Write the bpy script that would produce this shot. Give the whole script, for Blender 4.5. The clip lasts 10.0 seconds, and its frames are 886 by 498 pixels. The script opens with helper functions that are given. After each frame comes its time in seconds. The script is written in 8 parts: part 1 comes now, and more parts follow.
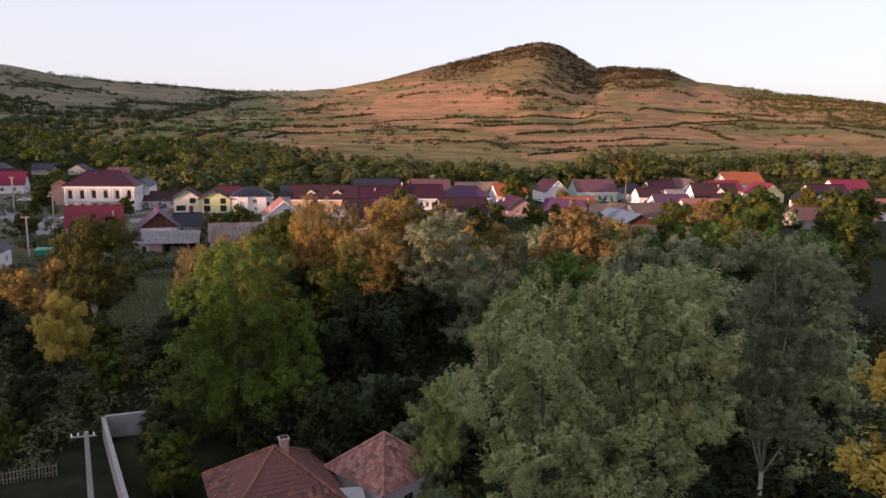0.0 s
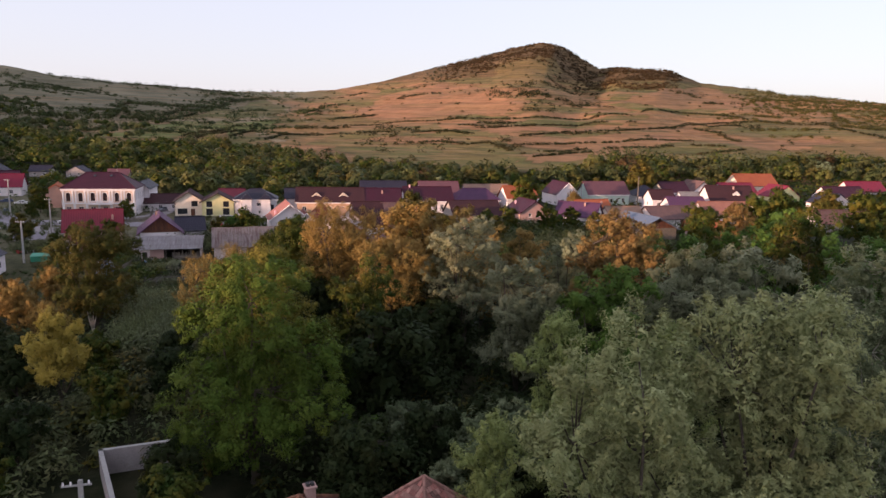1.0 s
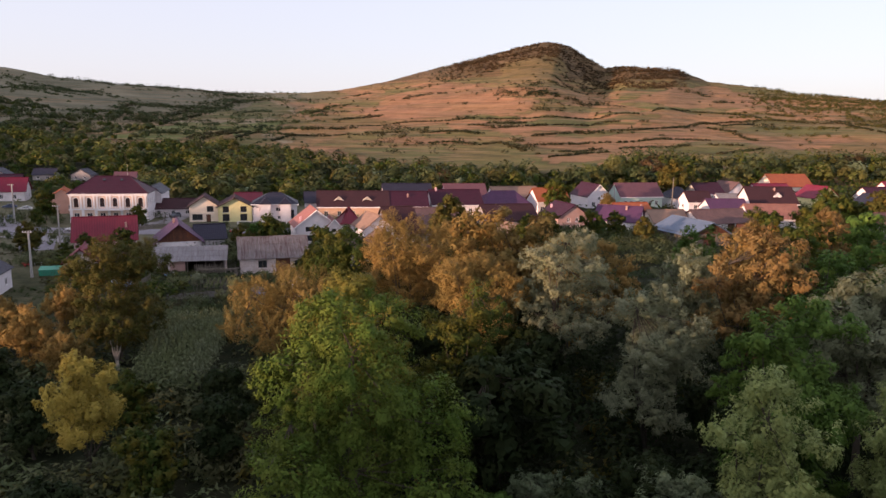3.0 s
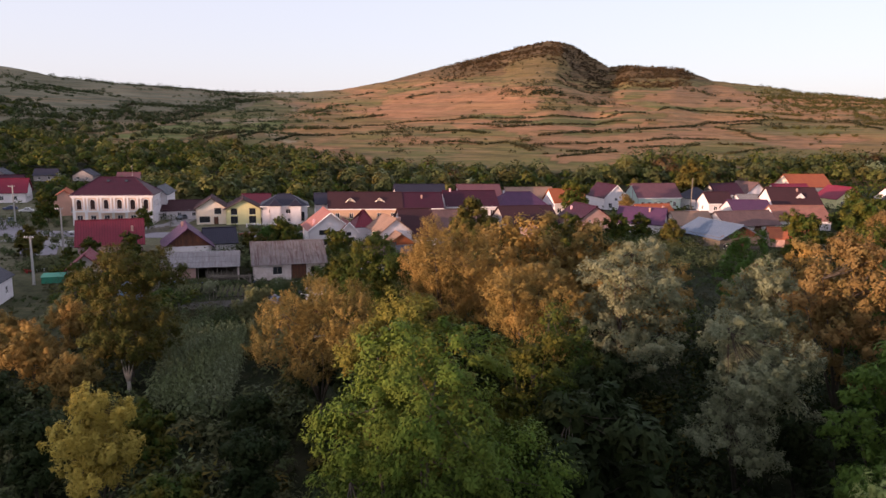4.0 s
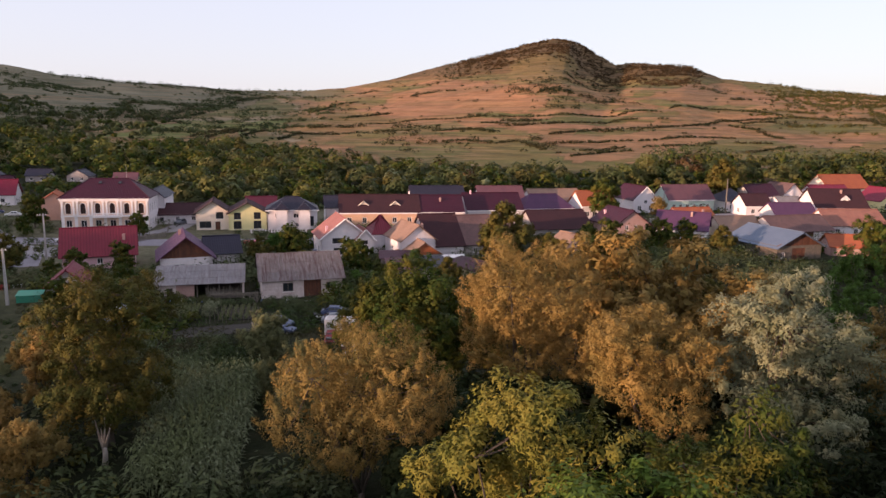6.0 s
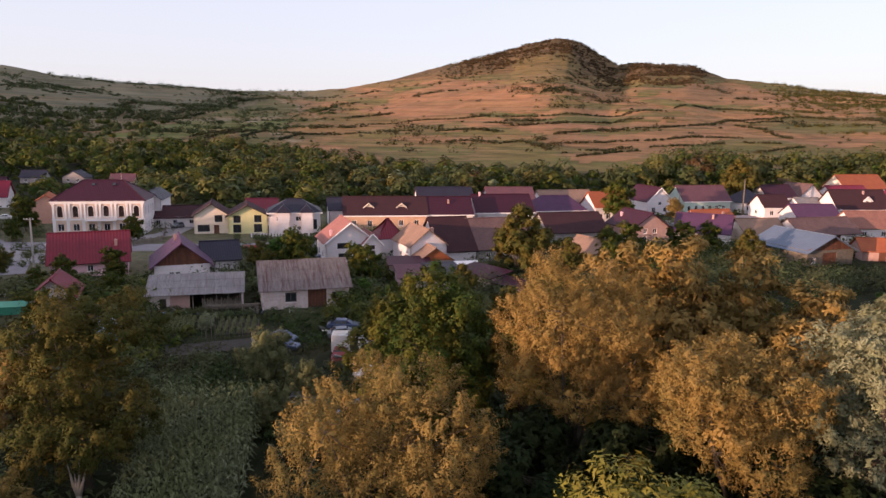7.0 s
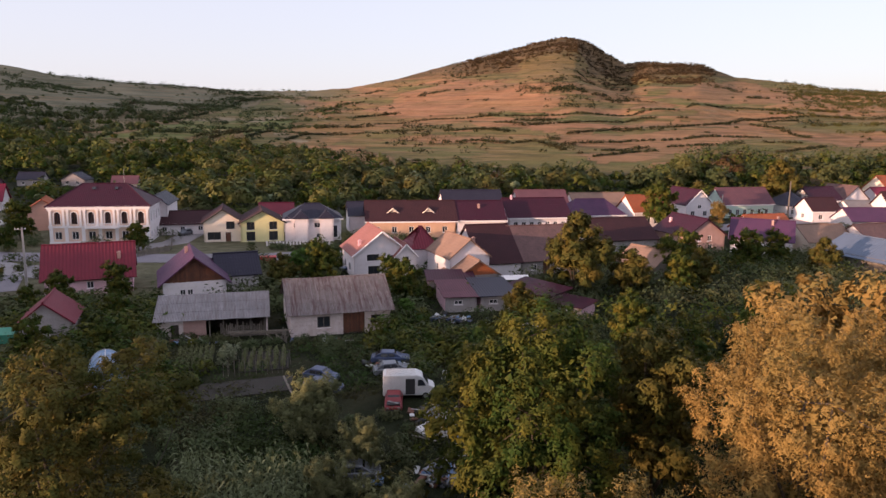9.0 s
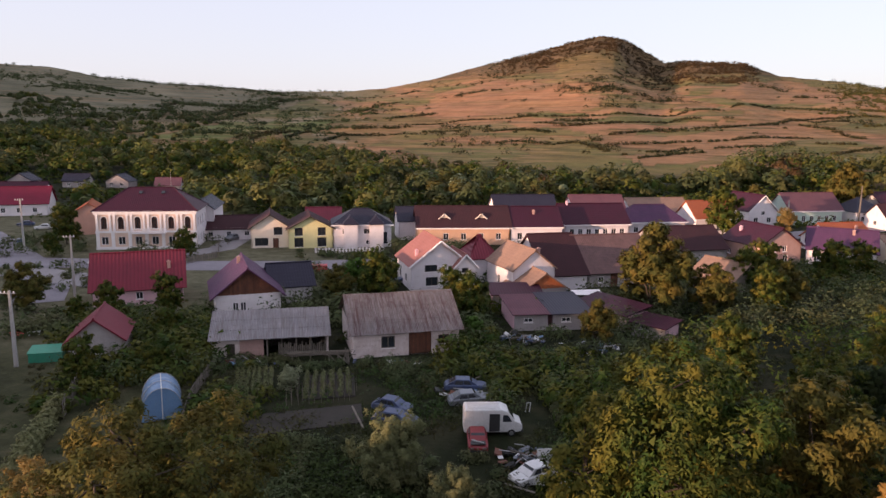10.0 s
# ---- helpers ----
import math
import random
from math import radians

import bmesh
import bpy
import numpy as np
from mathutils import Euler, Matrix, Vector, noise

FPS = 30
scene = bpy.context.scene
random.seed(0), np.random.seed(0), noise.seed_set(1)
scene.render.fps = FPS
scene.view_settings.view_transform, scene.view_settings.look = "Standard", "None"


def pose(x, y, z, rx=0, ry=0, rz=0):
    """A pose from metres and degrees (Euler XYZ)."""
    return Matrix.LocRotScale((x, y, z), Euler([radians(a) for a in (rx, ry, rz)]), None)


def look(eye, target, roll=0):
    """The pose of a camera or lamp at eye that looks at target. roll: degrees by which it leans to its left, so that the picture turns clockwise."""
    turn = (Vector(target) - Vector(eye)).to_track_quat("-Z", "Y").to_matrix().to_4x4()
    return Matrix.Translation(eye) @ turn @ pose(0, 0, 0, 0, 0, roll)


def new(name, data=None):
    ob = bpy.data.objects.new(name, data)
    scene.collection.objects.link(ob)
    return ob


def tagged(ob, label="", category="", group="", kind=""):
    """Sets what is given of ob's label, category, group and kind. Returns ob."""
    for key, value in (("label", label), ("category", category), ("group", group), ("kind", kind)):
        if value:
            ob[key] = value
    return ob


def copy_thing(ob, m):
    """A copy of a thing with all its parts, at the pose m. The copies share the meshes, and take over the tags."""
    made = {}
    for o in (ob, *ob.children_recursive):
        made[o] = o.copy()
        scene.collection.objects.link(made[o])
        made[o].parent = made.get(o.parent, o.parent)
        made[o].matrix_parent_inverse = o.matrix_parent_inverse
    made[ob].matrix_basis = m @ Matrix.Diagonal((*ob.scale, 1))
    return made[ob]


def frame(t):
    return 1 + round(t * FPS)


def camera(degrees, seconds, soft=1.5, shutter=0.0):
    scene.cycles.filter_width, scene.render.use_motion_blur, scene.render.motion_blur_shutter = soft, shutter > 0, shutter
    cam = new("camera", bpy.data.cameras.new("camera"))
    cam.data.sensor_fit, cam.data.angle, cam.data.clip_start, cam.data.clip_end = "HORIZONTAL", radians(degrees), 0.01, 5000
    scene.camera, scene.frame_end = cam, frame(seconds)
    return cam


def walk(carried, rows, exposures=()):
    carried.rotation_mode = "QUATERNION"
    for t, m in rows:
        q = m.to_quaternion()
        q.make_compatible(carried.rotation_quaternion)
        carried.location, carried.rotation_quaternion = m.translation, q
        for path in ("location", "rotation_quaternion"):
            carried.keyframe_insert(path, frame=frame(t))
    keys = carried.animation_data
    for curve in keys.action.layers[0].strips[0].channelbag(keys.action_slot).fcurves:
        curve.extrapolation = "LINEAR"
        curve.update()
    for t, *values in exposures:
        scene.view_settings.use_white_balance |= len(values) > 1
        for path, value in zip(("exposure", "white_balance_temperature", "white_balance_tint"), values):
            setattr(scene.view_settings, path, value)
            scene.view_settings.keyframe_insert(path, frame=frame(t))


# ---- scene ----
cam = camera(65.3, 10.0)
PATH = [
    (0, (3.967, -2.898, 27.799), (3.835, -0.932, 27.455), 1.2),
    (0.5, (2.32, 0.398, 27.637), (2.188, 2.365, 27.295), 1.2),
    (1, (0.382, 3.578, 27.485), (0.251, 5.545, 27.145), 1.2),
    (1.5, (-1.797, 6.653, 27.352), (-1.927, 8.62, 27.012), 1.1),
    (2, (-4.159, 9.719, 27.226), (-4.29, 11.686, 26.888), 1.1),
    (2.5, (-6.769, 12.717, 27.101), (-6.9, 14.684, 26.763), 1.0),
    (4, (-14.266, 22.327, 26.774), (-14.399, 24.293, 26.435), 0.9),
    (4.5, (-16.108, 26.095, 26.653), (-16.242, 28.061, 26.313), 0.9),
    (5, (-17.76, 29.958, 26.521), (-17.895, 31.924, 26.181), 0.8),
    (5.5, (-19.266, 33.964, 26.384), (-19.403, 35.93, 26.042), 0.9),
    (7, (-23.121, 45.586, 25.73), (-23.261, 47.552, 25.39), 0.8),
    (7.5, (-24.739, 49.16, 25.583), (-24.88, 51.125, 25.244), 0.8),
    (8, (-26.672, 52.632, 25.462), (-26.813, 54.598, 25.123), 0.8),
    (8.5, (-28.883, 56.06, 25.312), (-29.024, 58.026, 24.973), 0.8),
    (9, (-31.162, 59.352, 25.184), (-31.305, 61.317, 24.845), 0.7),
    (9.5, (-33.75, 62.481, 25.168), (-33.904, 64.446, 24.829), 0.7),
    (10, (-36.525, 65.712, 25.678), (-36.76, 67.669, 25.338), 0.7),
]
walk(cam, [(t, look(eye, target, roll)) for t, eye, target, roll in PATH], [(0, 1.45, 6250, 26), (10, 1.43, 6250, 26)])

# ---- world, sun, exposure ----
SUN_AZ = math.atan2(-0.78, -0.62)          # from +y towards +x, where the sun stands
SUN_EL = radians(4.6)
world = bpy.data.worlds.new("dusk_sky")
scene.world = world
world.use_nodes = True
wn = world.node_tree
sky = wn.nodes.new("ShaderNodeTexSky")
sky.sky_type = "NISHITA"
sky.sun_disc = False
sky.sun_elevation = SUN_EL
sky.sun_rotation = SUN_AZ
sky.altitude = 400
sky.air_density = 1.0
sky.dust_density = 2.0
sky.ozone_density = 1.5
# thin even haze over the whole sky
haze = wn.nodes.new("ShaderNodeMix")
haze.data_type = "RGBA"
haze.inputs[0].default_value = 0.72
haze.inputs[7].default_value = (2.22, 2.30, 2.37, 1)
wn.links.new(sky.outputs[0], haze.inputs[6])
wn.links.new(haze.outputs[2], wn.nodes["Background"].inputs[0])
wn.nodes["Background"].inputs[1].default_value = 0.15
sun_to = Vector((math.sin(SUN_AZ) * math.cos(SUN_EL), math.cos(SUN_AZ) * math.cos(SUN_EL), math.sin(SUN_EL)))
sun_data = bpy.data.lights.new("sun", "SUN")
sun_data.energy = 2.9
sun_data.angle = radians(0.6)
sun_data.color = (1.0, 0.65, 0.40)
sun = new("sun", sun_data)
sun.matrix_world = look(Vector((0, 0, 300)) + sun_to * 300, Vector((0, 0, 300)))

# ---- materials ----
def shader(name):
    m = bpy.data.materials.new(name)
    m.use_nodes = True
    nt = m.node_tree
    return m, nt, nt.nodes["Principled BSDF"]


def node(nt, kind, **values):
    n = nt.nodes.new(kind)
    for key, value in values.items():
        n.inputs[key].default_value = value
    return n


def noise_tex(nt, vector, scale, detail=4.0, rough=0.6):
    n = node(nt, "ShaderNodeTexNoise", Scale=scale, Detail=detail, Roughness=rough)
    nt.links.new(vector, n.inputs["Vector"])
    return n


def ramp(nt, fac, stops, mode="LINEAR"):
    n = nt.nodes.new("ShaderNodeValToRGB")
    n.color_ramp.interpolation = mode
    els = n.color_ramp.elements
    while len(els) < len(stops):
        els.new(0.5)
    for el, (at, col) in zip(els, stops):
        el.position = at
        el.color = (*col, 1) if len(col) == 3 else col
    nt.links.new(fac, n.inputs[0])
    return n


def blend(nt, fac, a, b, mode="MIX"):
    n = nt.nodes.new("ShaderNodeMix")
    n.data_type, n.blend_type = "RGBA", mode
    for sock, value in ((n.inputs[0], fac), (n.inputs[6], a), (n.inputs[7], b)):
        if isinstance(value, (int, float)):
            sock.default_value = value
        elif isinstance(value, tuple):
            sock.default_value = (*value, 1)
        else:
            nt.links.new(value, sock)
    return n.outputs[2]


def bumped(nt, bsdf, height, strength=0.4, distance=0.05):
    b = node(nt, "ShaderNodeBump", Strength=strength, Distance=distance)
    nt.links.new(height, b.inputs["Height"])
    nt.links.new(b.outputs[0], bsdf.inputs["Normal"])


GREY = lambda v: (v, v, v)


def surface(name, a, b, stain, rough=0.85, metal=0.0, scale=0.5, fine=7.0, relief=0.3, dirt=0.5, per_object=0.0):
    """Two tones at a coarse scale, stains and a fine grain."""
    m, nt, p = shader(name)
    co = nt.nodes.new("ShaderNodeTexCoord").outputs["Object"]
    big = noise_tex(nt, co, scale, 5)
    small = noise_tex(nt, co, fine, 6, 0.7)
    col = blend(nt, ramp(nt, big.outputs[0], [(0.35, GREY(0)), (0.65, GREY(1))]).outputs[0], a, b)
    patch = noise_tex(nt, co, scale * 2.7, 6, 0.75)
    mask = ramp(nt, patch.outputs[0], [(0.52, GREY(0)), (0.75, GREY(dirt))]).outputs[0]
    col = blend(nt, mask, col, stain)
    col = blend(nt, 0.35, col, ramp(nt, small.outputs[0], [(0.3, GREY(0.35)), (0.7, GREY(0.75))]).outputs[0], "OVERLAY")
    if per_object:
        info = nt.nodes.new("ShaderNodeObjectInfo")
        tone = ramp(nt, info.outputs["Random"], [(0, GREY(1 - per_object)), (1, GREY(1))]).outputs[0]
        col = blend(nt, 1.0, col, tone, "MULTIPLY")
    nt.links.new(col, p.inputs["Base Color"])
    p.inputs["Roughness"].default_value = rough
    p.inputs["Metallic"].default_value = metal
    bumped(nt, p, small.outputs[0], relief, 0.04)
    return m


def roofing(name, a, b, stain, axis="X", pitch=0.3, rows=0.0, rough=0.7, dirt=0.6, depth=0.05):
    """Ribs down the slope (axis runs along the ridge), rows across it."""
    m, nt, p = shader(name)
    co = nt.nodes.new("ShaderNodeTexCoord").outputs["Object"]
    big = noise_tex(nt, co, 0.45, 6, 0.65)
    col = blend(nt, ramp(nt, big.outputs[0], [(0.35, GREY(0)), (0.65, GREY(1))]).outputs[0], a, b)
    patch = noise_tex(nt, co, 1.6, 8, 0.8)
    col = blend(nt, ramp(nt, patch.outputs[0], [(0.5, GREY(0)), (0.72, GREY(dirt))]).outputs[0], col, stain)
    wave = node(nt, "ShaderNodeTexWave", Scale=0.314 / pitch, Distortion=0.4, Detail=2.0)
    wave.bands_direction = axis
    nt.links.new(co, wave.inputs["Vector"])
    height = wave.outputs[0]
    if rows:
        other = node(nt, "ShaderNodeTexWave", Scale=0.314 / rows, Distortion=0.5, Detail=2.0)
        other.bands_direction, other.wave_profile = "Z", "SAW"
        nt.links.new(co, other.inputs["Vector"])
        height = blend(nt, 0.5, wave.outputs[0], other.outputs[0])
    groove = ramp(nt, height, [(0.0, GREY(0.55)), (0.45, GREY(1))]).outputs[0]
    col = blend(nt, 0.4, col, groove, "MULTIPLY")
    nt.links.new(col, p.inputs["Base Color"])
    p.inputs["Roughness"].default_value = rough
    p.inputs["Specular IOR Level"].default_value = 0.18
    bumped(nt, p, height, 0.8, depth)
    return m


def foliage(name, shade, mid, bright, odd, patch=0.35, clear=0.14):
    """Leaves: each differs, boughs differ, some patches take an odd colour."""
    m, nt, p = shader(name)
    geo = nt.nodes.new("ShaderNodeNewGeometry")
    info = nt.nodes.new("ShaderNodeObjectInfo")
    co = nt.nodes.new("ShaderNodeTexCoord").outputs["Object"]
    near = lambda c: tuple(u + (v - u) * 0.4 for u, v in zip(mid, c))
    leaf = ramp(nt, geo.outputs["Random Per Island"], [(0.0, near(shade)), (0.55, mid), (1.0, near(bright))]).outputs[0]
    bough = noise_tex(nt, co, patch, 3)
    col = blend(nt, ramp(nt, bough.outputs[0], [(0.42, GREY(0)), (0.68, GREY(0.75))]).outputs[0], leaf, odd)
    tone = ramp(nt, info.outputs["Random"], [(0, (0.82, 0.88, 0.85)), (1, (1.1, 1.05, 1.0))]).outputs[0]
    col = blend(nt, 1.0, col, tone, "MULTIPLY")
    nt.links.new(col, p.inputs["Base Color"])
    p.inputs["Roughness"].default_value = 0.62
    p.inputs["Specular IOR Level"].default_value = 0.08
    tr = nt.nodes.new("ShaderNodeBsdfTranslucent")
    nt.links.new(col, tr.inputs["Color"])
    mix = node(nt, "ShaderNodeMixShader", Fac=clear)
    nt.links.new(p.outputs[0], mix.inputs[1])
    nt.links.new(tr.outputs[0], mix.inputs[2])
    nt.links.new(mix.outputs[0], nt.nodes["Material Output"].inputs["Surface"])
    return m


M = {}
M["bark"] = surface("bark", (0.05, 0.038, 0.028), (0.08, 0.064, 0.05), (0.05, 0.045, 0.03), 0.95, scale=1.2, fine=14, relief=0.8)
M["bark_pale"] = surface("pale_bark", (0.42, 0.38, 0.33), (0.3, 0.26, 0.22), (0.15, 0.12, 0.1), 0.9, scale=1.5, fine=14, relief=0.6)
M["leaf_green"] = foliage("walnut_leaves", (0.029, 0.058, 0.010), (0.071, 0.124, 0.020), (0.146, 0.198, 0.035), (0.111, 0.138, 0.025))
M["leaf_sapling"] = foliage("young_willow_leaves", (0.141, 0.179, 0.059), (0.273, 0.326, 0.118), (0.396, 0.443, 0.188), (0.254, 0.283, 0.087))
# darker copy of the walnut leaves: shade put into the colour, sun into its warm stops
M["leaf_shade_green"] = foliage("ash_leaves", (0.014, 0.031, 0.007), (0.035, 0.066, 0.013), (0.105, 0.124, 0.024), (0.150, 0.118, 0.020))
M["leaf_copse"] = foliage("copse_leaves", (0.046, 0.060, 0.018), (0.090, 0.109, 0.031), (0.155, 0.164, 0.053), (0.128, 0.109, 0.038), 0.09)
M["leaf_lime"] = foliage("lime_leaves", (0.034, 0.070, 0.014), (0.082, 0.151, 0.030), (0.140, 0.221, 0.047), (0.058, 0.117, 0.023))
# willow leaves with the low sun's gold put into their base colour
M["leaf_sun_gold"] = foliage("turning_willow_leaves", (0.158, 0.100, 0.028), (0.275, 0.176, 0.055), (0.410, 0.272, 0.100), (0.173, 0.140, 0.048))
M["leaf_orange"] = foliage("rusty_leaves", (0.153, 0.087, 0.030), (0.237, 0.144, 0.055), (0.291, 0.192, 0.080), (0.153, 0.131, 0.050))
M["leaf_yellow"] = foliage("yellow_leaves", (0.334, 0.220, 0.040), (0.529, 0.373, 0.074), (0.668, 0.493, 0.133), (0.418, 0.333, 0.080))
M["leaf_silver"] = foliage("silver_willow_leaves", (0.114, 0.126, 0.078), (0.196, 0.217, 0.136), (0.288, 0.308, 0.207), (0.166, 0.180, 0.095))
M["leaf_willow"] = foliage("grey_willow_leaves", (0.155, 0.185, 0.084), (0.286, 0.327, 0.153), (0.428, 0.469, 0.244), (0.260, 0.266, 0.123))
M["leaf_maize"] = foliage("maize_leaves", (0.048, 0.062, 0.029), (0.114, 0.135, 0.070), (0.346, 0.370, 0.240), (0.125, 0.150, 0.058), 0.12)
# olive leaves whose golden patches hold sunlight as colour
M["leaf_olive"] = foliage("olive_leaves", (0.027, 0.036, 0.011), (0.071, 0.075, 0.018), (0.150, 0.124, 0.028), (0.156, 0.105, 0.025))
# yellow-green walnut leaves; the yellow of low sun is mixed into the colour
M["leaf_sunlit_walnut"] = foliage("turning_walnut_leaves", (0.05, 0.068, 0.013), (0.125, 0.135, 0.026), (0.24, 0.225, 0.046), (0.21, 0.165, 0.034))
# leaves below the canopy, with its deep shade put into the colour
M["leaf_deep_shade"] = foliage("dark_leaves", (0.010, 0.019, 0.009), (0.023, 0.038, 0.014), (0.043, 0.058, 0.023), (0.033, 0.039, 0.014))
M["leaf_thicket"] = foliage("thicket_leaves", (0.079, 0.107, 0.060), (0.165, 0.201, 0.115), (0.288, 0.331, 0.209), (0.115, 0.144, 0.071))
M["leaf_autumn"] = foliage("autumn_wood_leaves", (0.045, 0.046, 0.013), (0.087, 0.083, 0.023), (0.136, 0.118, 0.036), (0.110, 0.075, 0.022), 0.09)
M["leaf_thorn"] = foliage("thorn_leaves", (0.018, 0.022, 0.009), (0.037, 0.043, 0.017), (0.069, 0.065, 0.026), (0.075, 0.053, 0.023), 0.03)
M["leaf_grass"] = foliage("grass_blades", (0.022, 0.028, 0.009), (0.045, 0.052, 0.018), (0.086, 0.085, 0.031), (0.076, 0.058, 0.027), 0.15)
M["leaf_bush"] = foliage("dusty_shrub_leaves", (0.075, 0.085, 0.040), (0.150, 0.160, 0.075), (0.230, 0.230, 0.120), (0.150, 0.140, 0.060))
M["leaf_yard"] = foliage("yard_shrub_leaves", (0.039, 0.054, 0.024), (0.072, 0.096, 0.042), (0.135, 0.156, 0.067), (0.103, 0.096, 0.047), 0.2)
M["leaf_weed"] = foliage("green_weed_leaves", (0.017, 0.034, 0.010), (0.034, 0.064, 0.018), (0.064, 0.098, 0.029), (0.045, 0.056, 0.019), 0.25)
M["leaf_woods"] = foliage("wood_leaves", (0.029, 0.043, 0.017), (0.057, 0.078, 0.031), (0.099, 0.121, 0.047), (0.099, 0.089, 0.036), 0.09)
M["leaf_scrub"] = foliage("scrub_leaves", (0.03, 0.024, 0.011), (0.06, 0.042, 0.02), (0.095, 0.062, 0.028), (0.08, 0.045, 0.02), 0.03)
# walls, trim and road hold the dusk's purple cast in their colours
M["plaster"] = surface("white_plaster", (0.742, 0.686, 0.707), (0.659, 0.608, 0.624), (0.412, 0.353, 0.333), 0.9, scale=0.4, dirt=0.45, relief=0.15)
M["shabby"] = surface("flaking_limewash", (0.648, 0.560, 0.551), (0.497, 0.410, 0.382), (0.259, 0.170, 0.138), 0.95, scale=0.7, fine=6, dirt=0.85, relief=0.3)
M["cream"] = surface("cream_plaster", (0.80, 0.68, 0.55), (0.74, 0.62, 0.50), (0.5, 0.4, 0.32), 0.9, scale=0.4, dirt=0.3, relief=0.12)
M["white"] = surface("white_trim", (0.820, 0.776, 0.780), (0.760, 0.718, 0.720), (0.500, 0.446, 0.420), 0.8, scale=0.6, dirt=0.25, relief=0.1)
M["hall"] = surface("peach_plaster", (0.70, 0.52, 0.42), (0.64, 0.47, 0.38), (0.48, 0.36, 0.30), 0.9, scale=0.4, dirt=0.3, relief=0.12)
M["yellow"] = surface("yellow_plaster", (0.72, 0.66, 0.34), (0.66, 0.60, 0.30), (0.45, 0.4, 0.22), 0.9, dirt=0.25, relief=0.12)
M["ochre"] = surface("ochre_plaster", (0.612, 0.386, 0.255), (0.540, 0.331, 0.225), (0.360, 0.239, 0.210), 0.9, dirt=0.35, relief=0.12)
M["pink"] = surface("pink_plaster", (0.713, 0.446, 0.497), (0.644, 0.399, 0.454), (0.414, 0.266, 0.292), 0.9, dirt=0.4, relief=0.12)
M["salmon"] = surface("salmon_plaster", (0.558, 0.314, 0.242), (0.504, 0.285, 0.220), (0.315, 0.209, 0.176), 0.9, dirt=0.4, relief=0.12)
M["mint"] = surface("mint_plaster", (0.50, 0.64, 0.56), (0.46, 0.58, 0.52), (0.36, 0.40, 0.36), 0.9, dirt=0.3, relief=0.12)
M["bare_brick"] = surface("bare_brick_wall", (0.418, 0.264, 0.234), (0.361, 0.220, 0.195), (0.247, 0.198, 0.195), 0.95, scale=0.7, fine=5, relief=0.4)
M["grey_render"] = surface("grey_render", (0.354, 0.320, 0.312), (0.291, 0.260, 0.260), (0.187, 0.160, 0.156), 0.95, relief=0.3)
M["concrete"] = surface("concrete", (0.36, 0.35, 0.34), (0.30, 0.29, 0.28), (0.18, 0.17, 0.16), 0.92, relief=0.3)
M["wood_red"] = surface("red_brown_boards", (0.17, 0.062, 0.032), (0.11, 0.045, 0.028), (0.05, 0.03, 0.022), 0.85, scale=1.4, fine=10, relief=0.5, per_object=0.35)
M["wood_grey"] = surface("weathered_wood", (0.20, 0.17, 0.14), (0.14, 0.12, 0.10), (0.07, 0.06, 0.05), 0.92, scale=1.6, fine=11, relief=0.5, per_object=0.3)
M["wood_dark"] = surface("dark_wood", (0.06, 0.045, 0.035), (0.045, 0.034, 0.028), (0.025, 0.02, 0.018), 0.85, relief=0.3)
M["asphalt"] = surface("asphalt", (0.216, 0.198, 0.224), (0.165, 0.153, 0.174), (0.305, 0.276, 0.292), 0.92, scale=0.15, fine=5, relief=0.25)
M["pave"] = surface("pale_paving", (0.255, 0.237, 0.244), (0.210, 0.194, 0.198), (0.195, 0.173, 0.168), 0.92, scale=0.2, fine=4, relief=0.25)
M["soil"] = surface("garden_soil", (0.036, 0.029, 0.023), (0.027, 0.024, 0.019), (0.024, 0.029, 0.013), 1.0, scale=0.5, fine=3, relief=0.8)
M["rust"] = surface("rusty_metal", (0.17, 0.07, 0.045), (0.12, 0.05, 0.035), (0.06, 0.035, 0.03), 0.8, scale=1, relief=0.4)
M["rubber"] = surface("rubber", (0.02, 0.02, 0.02), (0.028, 0.028, 0.028), (0.05, 0.045, 0.04), 0.9)
M["steel"] = surface("dull_steel", (0.38, 0.38, 0.38), (0.3, 0.3, 0.3), (0.2, 0.17, 0.15), 0.45, 0.8)
M["car_blue"] = surface("blue_grey_car_paint", (0.052, 0.075, 0.150), (0.044, 0.062, 0.123), (0.073, 0.073, 0.082), 0.35, 0.3, dirt=0.5, relief=0.05)
M["car_white"] = surface("white_car_paint", (0.6, 0.6, 0.6), (0.52, 0.52, 0.52), (0.25, 0.22, 0.19), 0.4, dirt=0.4, relief=0.05)
M["car_red"] = surface("red_car_paint", (0.22, 0.02, 0.025), (0.17, 0.018, 0.022), (0.09, 0.045, 0.035), 0.5, dirt=0.5, relief=0.05)
M["car_silver"] = surface("silver_car_paint", (0.2, 0.215, 0.24), (0.16, 0.172, 0.2), (0.12, 0.11, 0.1), 0.4, 0.4, dirt=0.5, relief=0.05)
M["plastic_blue"] = surface("blue_plastic", (0.10, 0.19, 0.33), (0.13, 0.23, 0.38), (0.2, 0.24, 0.28), 0.35, dirt=0.4, relief=0.2)
M["plastic_green"] = surface("green_plastic", (0.02, 0.24, 0.15), (0.03, 0.2, 0.13), (0.1, 0.2, 0.15), 0.5)
M["plastic_red"] = surface("red_paint", (0.5, 0.04, 0.04), (0.42, 0.03, 0.03), (0.2, 0.05, 0.05), 0.5)
